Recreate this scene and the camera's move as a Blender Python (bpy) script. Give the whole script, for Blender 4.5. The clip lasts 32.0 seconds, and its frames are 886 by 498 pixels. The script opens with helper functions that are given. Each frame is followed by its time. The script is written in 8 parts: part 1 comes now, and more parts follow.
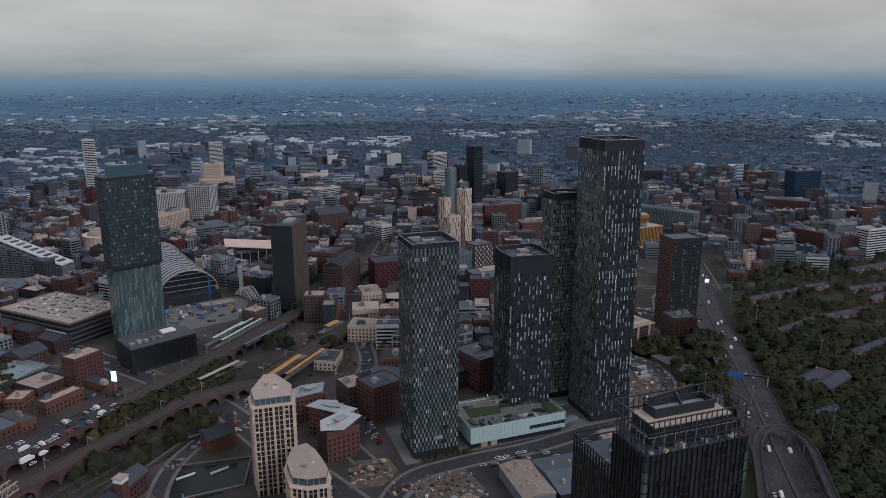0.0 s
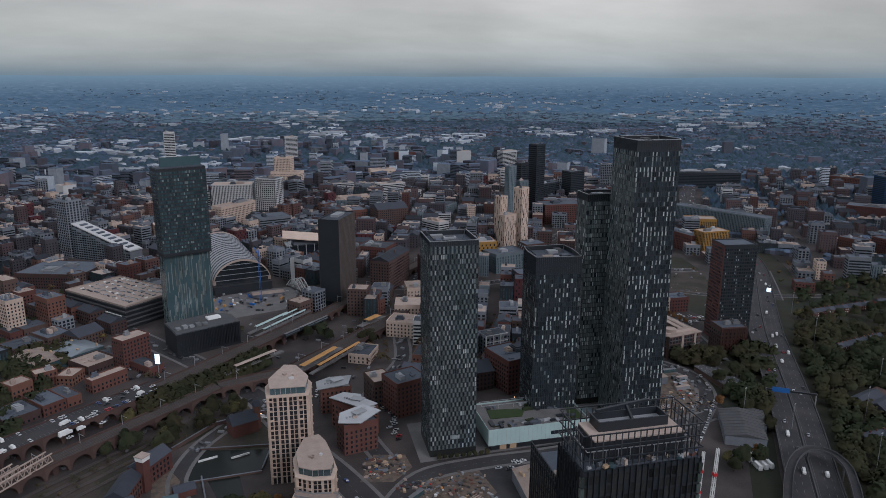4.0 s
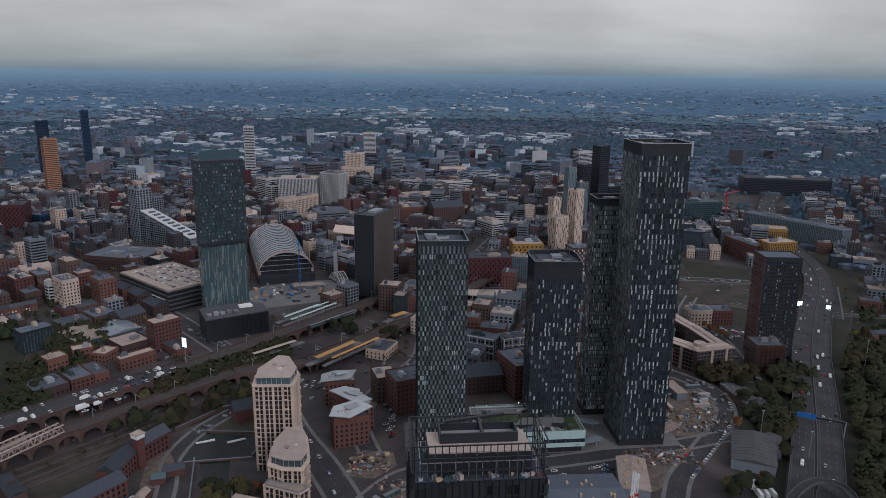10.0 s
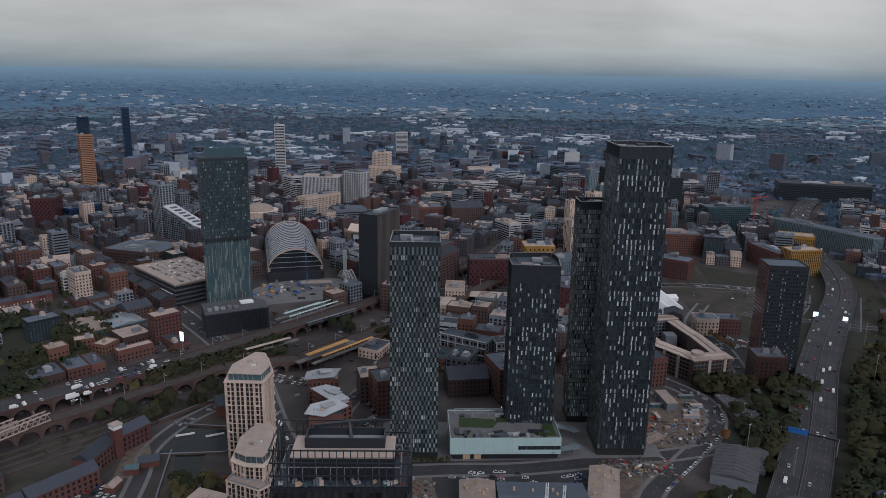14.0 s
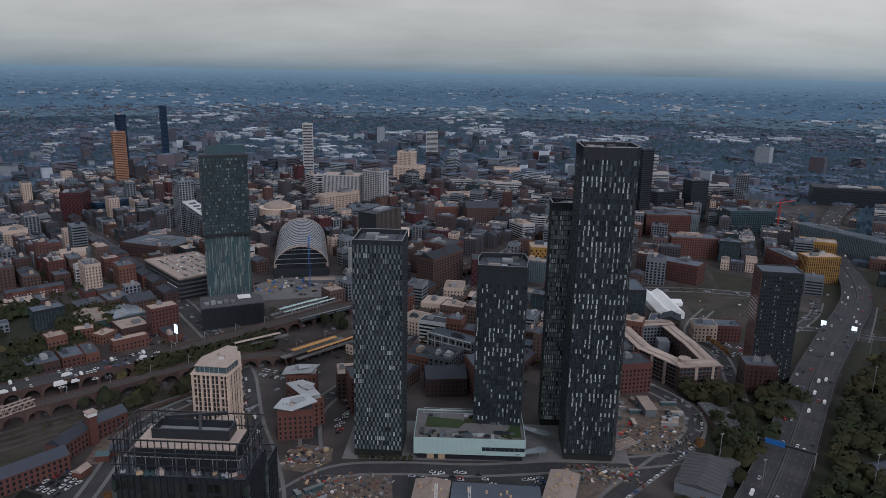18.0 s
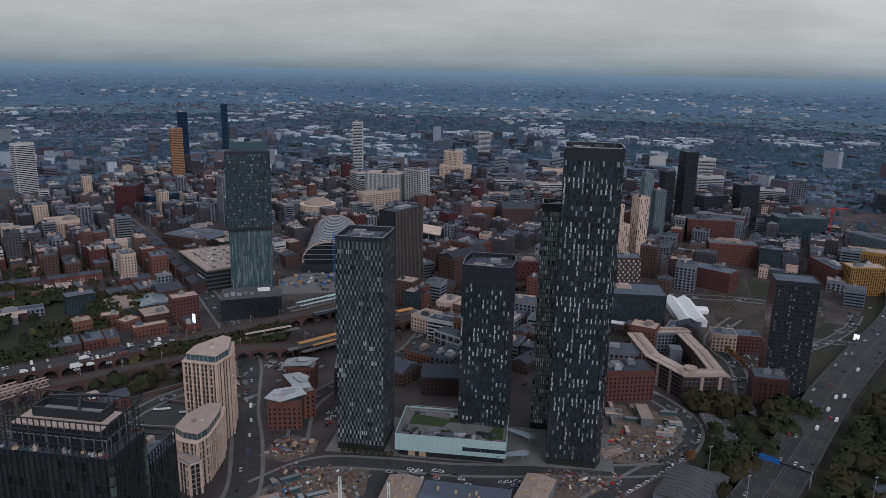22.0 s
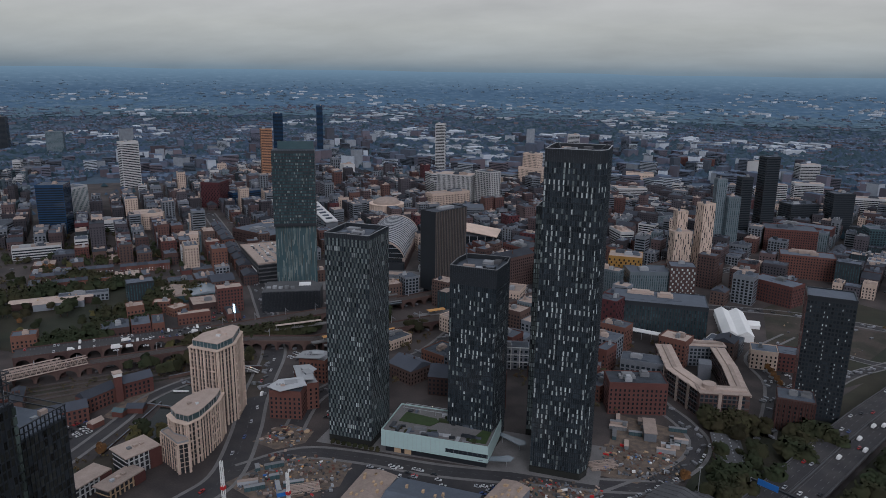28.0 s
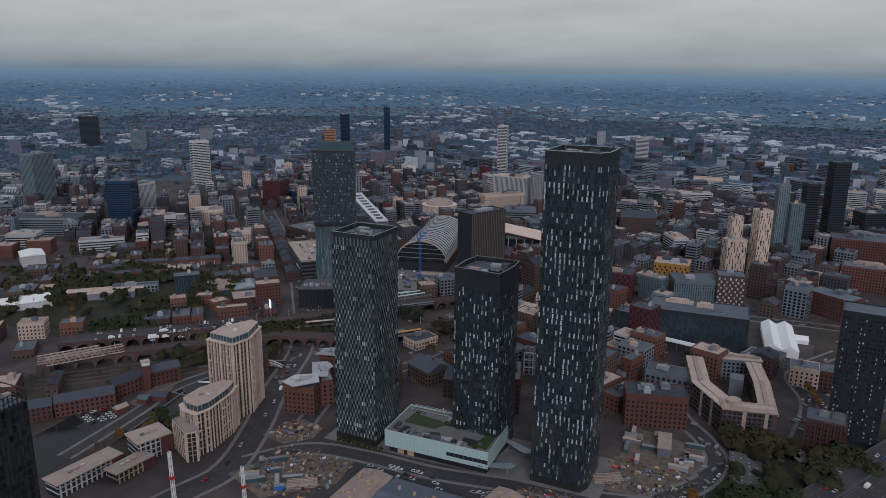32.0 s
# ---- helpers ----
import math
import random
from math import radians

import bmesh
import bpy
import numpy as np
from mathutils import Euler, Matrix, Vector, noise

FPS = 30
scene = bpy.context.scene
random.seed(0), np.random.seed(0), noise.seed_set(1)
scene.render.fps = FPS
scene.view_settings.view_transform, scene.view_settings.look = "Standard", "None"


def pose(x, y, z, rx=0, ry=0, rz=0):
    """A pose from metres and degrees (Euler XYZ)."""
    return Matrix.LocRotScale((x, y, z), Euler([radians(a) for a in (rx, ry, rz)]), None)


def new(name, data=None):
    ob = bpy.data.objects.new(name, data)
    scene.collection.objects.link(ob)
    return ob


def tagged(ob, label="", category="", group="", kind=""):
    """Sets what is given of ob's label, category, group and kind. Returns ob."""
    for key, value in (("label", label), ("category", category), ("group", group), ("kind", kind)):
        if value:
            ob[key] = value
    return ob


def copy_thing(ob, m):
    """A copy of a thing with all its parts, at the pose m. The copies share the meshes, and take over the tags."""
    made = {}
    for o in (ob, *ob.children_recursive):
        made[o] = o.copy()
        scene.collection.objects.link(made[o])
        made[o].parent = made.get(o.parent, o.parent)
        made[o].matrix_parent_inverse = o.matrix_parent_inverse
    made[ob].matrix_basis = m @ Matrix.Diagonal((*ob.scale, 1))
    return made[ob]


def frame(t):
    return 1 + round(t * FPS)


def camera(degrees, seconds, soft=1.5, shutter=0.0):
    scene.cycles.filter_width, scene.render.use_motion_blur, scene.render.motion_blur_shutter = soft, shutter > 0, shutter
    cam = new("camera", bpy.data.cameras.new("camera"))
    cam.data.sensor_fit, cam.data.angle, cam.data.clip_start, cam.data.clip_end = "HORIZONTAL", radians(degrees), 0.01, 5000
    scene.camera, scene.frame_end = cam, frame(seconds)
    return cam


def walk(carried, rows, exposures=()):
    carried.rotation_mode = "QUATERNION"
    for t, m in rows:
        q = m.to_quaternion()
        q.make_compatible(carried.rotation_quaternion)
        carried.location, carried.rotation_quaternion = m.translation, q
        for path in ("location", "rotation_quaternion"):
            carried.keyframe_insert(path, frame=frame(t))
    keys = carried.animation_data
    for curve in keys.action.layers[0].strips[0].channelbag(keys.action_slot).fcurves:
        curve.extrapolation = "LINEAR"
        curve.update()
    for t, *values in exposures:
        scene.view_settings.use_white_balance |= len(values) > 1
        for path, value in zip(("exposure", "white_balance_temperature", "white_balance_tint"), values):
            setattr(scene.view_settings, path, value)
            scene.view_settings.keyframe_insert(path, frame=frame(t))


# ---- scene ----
cam = camera(63.9, 32.0, 0.75)
METRES, EYE, TILT, LEAN, TURN = 372.0, 240.0, 0.0, 0.0, -19.3
ROWS = [
    (0.0, 0.0, 0.0, 0.0, -0.02, -13.58, 0.07),
    (0.5, 0.0116, 0.0013, 0.0002, 0.69, -13.6, 0.05),
    (1.0, 0.0232, 0.0031, 0.0001, 1.51, -13.63, 0.06),
    (1.5, 0.035, 0.0051, -0.0, 2.33, -13.66, 0.06),
    (2.0, 0.047, 0.0069, 0.0002, 3.15, -13.69, 0.05),
    (2.5, 0.059, 0.0089, 0.0001, 4.02, -13.72, 0.01),
    (3.0, 0.0717, 0.0108, -0.0003, 4.9, -13.75, -0.05),
    (3.5, 0.0854, 0.0127, -0.0006, 5.83, -13.78, -0.13),
    (5.5, 0.1423, 0.0227, -0.0003, 9.25, -13.89, -0.41),
    (6.0, 0.1559, 0.0252, -0.0001, 9.99, -13.91, -0.45),
    (6.5, 0.1699, 0.0281, 0.0, 10.61, -13.92, -0.46),
    (7.0, 0.1835, 0.0317, 0.0002, 11.24, -13.93, -0.48),
    (7.5, 0.1973, 0.0354, 0.0005, 11.92, -13.95, -0.51),
    (8.0, 0.2108, 0.0394, 0.0005, 12.57, -13.95, -0.55),
    (8.5, 0.2246, 0.0436, 0.0004, 13.18, -13.95, -0.59),
    (9.0, 0.2384, 0.0478, 0.0007, 13.76, -13.96, -0.62),
    (9.5, 0.2522, 0.0523, 0.0006, 14.27, -13.98, -0.66),
    (10.0, 0.2663, 0.0569, 0.0007, 14.77, -14.0, -0.67),
    (10.5, 0.2802, 0.0617, 0.0009, 15.23, -14.01, -0.7),
    (11.0, 0.2943, 0.0664, 0.0011, 15.71, -14.02, -0.71),
    (11.5, 0.3078, 0.0717, 0.0012, 16.2, -14.02, -0.74),
    (12.0, 0.3214, 0.0771, 0.0014, 16.63, -14.02, -0.77),
    (12.5, 0.3346, 0.0824, 0.0015, 17.09, -14.02, -0.82),
    (13.0, 0.3487, 0.0882, 0.0018, 17.58, -14.02, -0.86),
    (13.5, 0.3627, 0.0939, 0.0019, 18.08, -14.04, -0.91),
    (14.0, 0.377, 0.0998, 0.0021, 18.65, -14.05, -0.95),
    (14.5, 0.3917, 0.1059, 0.0021, 19.18, -14.06, -0.95),
    (16.5, 0.4567, 0.1275, 0.0035, 21.28, -14.08, -1.05),
    (17.0, 0.4725, 0.134, 0.0034, 21.71, -14.1, -1.05),
    (17.5, 0.4883, 0.1404, 0.0033, 22.12, -14.12, -1.05),
    (18.0, 0.5041, 0.1469, 0.0032, 22.55, -14.12, -1.06),
    (18.5, 0.5195, 0.1535, 0.0031, 23.09, -14.14, -1.09),
    (19.0, 0.5353, 0.1604, 0.003, 23.75, -14.15, -1.1),
    (19.5, 0.5512, 0.1676, 0.0031, 24.43, -14.16, -1.16),
    (20.0, 0.5673, 0.1748, 0.0032, 25.13, -14.17, -1.18),
    (20.5, 0.5833, 0.1821, 0.0034, 25.87, -14.18, -1.2),
    (21.0, 0.5996, 0.1897, 0.0035, 26.66, -14.19, -1.2),
    (21.5, 0.6161, 0.1975, 0.0035, 27.47, -14.21, -1.19),
    (22.0, 0.6323, 0.2055, 0.0034, 28.29, -14.21, -1.2),
    (22.5, 0.6484, 0.2136, 0.0033, 29.13, -14.23, -1.17),
    (23.0, 0.6649, 0.2219, 0.0033, 29.97, -14.24, -1.14),
    (23.5, 0.6811, 0.2306, 0.0033, 30.78, -14.26, -1.11),
    (24.0, 0.697, 0.2394, 0.0032, 31.61, -14.27, -1.06),
    (24.5, 0.7128, 0.2484, 0.0035, 32.4, -14.28, -1.01),
    (25.0, 0.7278, 0.2575, 0.0039, 33.12, -14.27, -0.95),
    (25.5, 0.7423, 0.2667, 0.0041, 33.84, -14.26, -0.92),
    (27.5, 0.7961, 0.3063, 0.0038, 36.77, -14.19, -0.83),
    (28.0, 0.8077, 0.3161, 0.0037, 37.51, -14.18, -0.81),
    (28.5, 0.8192, 0.3262, 0.0036, 38.28, -14.17, -0.79),
    (29.0, 0.8304, 0.3367, 0.0034, 39.09, -14.16, -0.76),
    (29.5, 0.8413, 0.3473, 0.0033, 39.92, -14.16, -0.74),
    (30.0, 0.8523, 0.3581, 0.0033, 40.78, -14.15, -0.71),
    (30.5, 0.8631, 0.3691, 0.0034, 41.6, -14.14, -0.7),
    (31.0, 0.874, 0.3802, 0.0035, 42.41, -14.14, -0.68),
    (31.5, 0.8849, 0.3916, 0.0035, 43.24, -14.14, -0.66),
    (32.0, 0.8956, 0.4031, 0.0036, 44.06, -14.14, -0.65),
]
walk(cam, [(t, pose(0, 0, EYE, TILT, LEAN, TURN) @ pose(METRES * x, METRES * y, METRES * z, 90 + pitch, roll, yaw)) for t, x, y, z, yaw, pitch, roll in ROWS], [(0.0, 0.46, 5690, 19), (12.0, 0.43, 5690, 19), (20.0, 0.41, 5690, 19), (32.0, 0.37, 5690, 19)])

# ---- world and light: a closed overcast sky with a weak, wide sun behind it ----
BRIGHT = (0.40, 0.914, 0.066)
SUN_EL, SUN_ROT = radians(32), radians(150)
world = bpy.data.worlds.new("overcast_sky")
scene.world = world
world.use_nodes = True
wn, wl = world.node_tree.nodes, world.node_tree.links
wn.clear()
w_out = wn.new("ShaderNodeOutputWorld")
w_bg = wn.new("ShaderNodeBackground")
w_sky = wn.new("ShaderNodeTexSky")
w_sky.sky_type, w_sky.sun_disc, w_sky.sun_elevation, w_sky.sun_rotation = "NISHITA", False, SUN_EL, SUN_ROT
w_dim = wn.new("ShaderNodeVectorMath")
w_dim.operation = "SCALE"
w_dim.inputs["Scale"].default_value = 0.10
wl.new(w_sky.outputs[0], w_dim.inputs[0])
w_tc = wn.new("ShaderNodeTexCoord")
w_sep = wn.new("ShaderNodeSeparateXYZ")
wl.new(w_tc.outputs["Generated"], w_sep.inputs[0])
# cloud base brightness by height over the horizon
w_ramp = wn.new("ShaderNodeValToRGB")
w_el = wn.new("ShaderNodeMapRange")
w_el.inputs[1].default_value, w_el.inputs[2].default_value = -0.02, 0.30
wl.new(w_sep.outputs[2], w_el.inputs[0])
wl.new(w_el.outputs[0], w_ramp.inputs[0])
cr = w_ramp.color_ramp
cr.elements[0].position, cr.elements[0].color = 0.0, (0.075, 0.112, 0.130, 1)
cr.elements[1].position, cr.elements[1].color = 1.0, (0.39, 0.40, 0.372, 1)
for pos, col in ((0.0625, (0.134, 0.178, 0.187, 1)), (0.082, (0.178, 0.210, 0.202, 1)), (0.105, (0.222, 0.246, 0.224, 1)), (0.156, (0.285, 0.296, 0.256, 1)), (0.234, (0.342, 0.338, 0.276, 1)), (0.375, (0.388, 0.368, 0.298, 1)), (0.6, (0.376, 0.382, 0.336, 1))):
    el = cr.elements.new(pos)
    el.color = col
# streaks: the direction projected on a flat cloud layer
w_zc = wn.new("ShaderNodeMath")
w_zc.operation = "MAXIMUM"
w_zc.inputs[1].default_value = 0.0
wl.new(w_sep.outputs[2], w_zc.inputs[0])
w_za = wn.new("ShaderNodeMath")
w_za.inputs[1].default_value = 0.22
wl.new(w_zc.outputs[0], w_za.inputs[0])
w_div = wn.new("ShaderNodeVectorMath")
w_div.operation = "DIVIDE"
w_cmb = wn.new("ShaderNodeCombineXYZ")
for i in range(3):
    wl.new(w_za.outputs[0], w_cmb.inputs[i])
wl.new(w_tc.outputs["Generated"], w_div.inputs[0])
wl.new(w_cmb.outputs[0], w_div.inputs[1])
w_map = wn.new("ShaderNodeMapping")
w_map.inputs["Scale"].default_value = (0.30, 0.42, 0.0)
wl.new(w_div.outputs[0], w_map.inputs[0])
w_noise = wn.new("ShaderNodeTexNoise")
w_noise.inputs["Scale"].default_value, w_noise.inputs["Detail"].default_value, w_noise.inputs["Roughness"].default_value = 3.4, 6, 0.56
wl.new(w_map.outputs[0], w_noise.inputs[0])
w_mr = wn.new("ShaderNodeMapRange")
w_mr.inputs[1].default_value, w_mr.inputs[2].default_value, w_mr.inputs[3].default_value, w_mr.inputs[4].default_value = 0.3, 0.7, 0.86, 1.14
wl.new(w_noise.outputs[0], w_mr.inputs[0])
w_mul = wn.new("ShaderNodeVectorMath")
w_mul.operation = "SCALE"
wl.new(w_ramp.outputs[0], w_mul.inputs[0])
wl.new(w_mr.outputs[0], w_mul.inputs["Scale"])
# thin bright place in the cloud
w_dot = wn.new("ShaderNodeVectorMath")
w_dot.operation = "DOT_PRODUCT"
w_dot.inputs[1].default_value = BRIGHT
wl.new(w_tc.outputs["Generated"], w_dot.inputs[0])
w_spot = wn.new("ShaderNodeMapRange")
w_spot.interpolation_type = "SMOOTHSTEP"
w_spot.inputs[1].default_value, w_spot.inputs[2].default_value, w_spot.inputs[3].default_value, w_spot.inputs[4].default_value = 0.988, 1.0, 1.0, 1.22
wl.new(w_dot.outputs["Value"], w_spot.inputs[0])
w_lift = wn.new("ShaderNodeVectorMath")
w_lift.operation = "SCALE"
wl.new(w_mul.outputs[0], w_lift.inputs[0])
wl.new(w_spot.outputs[0], w_lift.inputs["Scale"])
w_mix = wn.new("ShaderNodeMix")
w_mix.data_type = "RGBA"
w_mix.inputs[0].default_value = 0.93
wl.new(w_dim.outputs[0], w_mix.inputs[6])
wl.new(w_lift.outputs[0], w_mix.inputs[7])
wl.new(w_mix.outputs[2], w_bg.inputs[0])
w_bg.inputs[1].default_value = 0.96
wl.new(w_bg.outputs[0], w_out.inputs[0])

sun = new("sun", bpy.data.lights.new("sun", "SUN"))
sun.data.energy, sun.data.angle, sun.data.color = 0.78, radians(25), (1.0, 0.95, 0.88)
sun.matrix_world = pose(0, 0, 900, 58, 0, 30)


# ---- materials ----
def mat(name, col, rough=0.85, metal=0.0, spec=0.3, var=0.22, scale=0.12, fine=2.5, rnd=0.0, isl=0.0, col2=None, c2=0.03, bump=0.0, hue=0.0):
    m = bpy.data.materials.new(name)
    m.use_nodes = True
    n, l = m.node_tree.nodes, m.node_tree.links
    b = n["Principled BSDF"]
    b.inputs["Roughness"].default_value, b.inputs["Metallic"].default_value = rough, metal
    b.inputs["Specular IOR Level"].default_value = spec
    geo, info = n.new("ShaderNodeNewGeometry"), n.new("ShaderNodeObjectInfo")

    def tex(s, detail=3):
        t = n.new("ShaderNodeTexNoise")
        t.inputs["Scale"].default_value, t.inputs["Detail"].default_value = s, detail
        l.new(geo.outputs["Position"], t.inputs["Vector"])
        return t.outputs[0]

    def add(total, source, amount):
        a = n.new("ShaderNodeMath")
        a.operation = "MULTIPLY_ADD"
        a.inputs[1].default_value = 2 * amount
        l.new(source, a.inputs[0])
        if total is None:
            a.inputs[2].default_value = 1.0 - amount
        else:
            s = n.new("ShaderNodeMath")
            s.inputs[1].default_value = -amount
            l.new(total, s.inputs[0])
            l.new(s.outputs[0], a.inputs[2])
        return a.outputs[0]

    coarse, small = tex(scale), tex(fine)
    v = add(add(None, coarse, var), small, var * 0.7)
    if rnd:
        v = add(v, info.outputs["Random"], rnd)
    if isl:
        v = add(v, geo.outputs["Random Per Island"], isl)
    hs = n.new("ShaderNodeHueSaturation")
    hs.inputs["Color"].default_value = (*col, 1)
    l.new(v, hs.inputs["Value"])
    if hue:
        h = n.new("ShaderNodeMapRange")
        h.inputs[3].default_value, h.inputs[4].default_value = 0.5 - hue, 0.5 + hue
        l.new(geo.outputs["Random Per Island"] if isl else info.outputs["Random"], h.inputs[0])
        l.new(h.outputs[0], hs.inputs["Hue"])
    if col2:
        mx = n.new("ShaderNodeMix")
        mx.data_type = "RGBA"
        mx.inputs[6].default_value, mx.inputs[7].default_value = (*col, 1), (*col2, 1)
        rg = n.new("ShaderNodeMapRange")
        rg.inputs[1].default_value, rg.inputs[2].default_value = 0.42, 0.6
        l.new(tex(c2, 4), rg.inputs[0])
        l.new(rg.outputs[0], mx.inputs[0])
        l.new(mx.outputs[2], hs.inputs["Color"])
    l.new(hs.outputs[0], b.inputs["Base Color"])
    if bump:
        bp = n.new("ShaderNodeBump")
        bp.inputs["Strength"].default_value, bp.inputs["Distance"].default_value = bump, 0.3
        l.new(small, bp.inputs["Height"])
        l.new(bp.outputs[0], b.inputs["Normal"])
    return m


def glow(name, col, strength):
    m = mat(name, col)
    b = m.node_tree.nodes["Principled BSDF"]
    b.inputs["Emission Color"].default_value, b.inputs["Emission Strength"].default_value = (*col, 1), strength
    return m


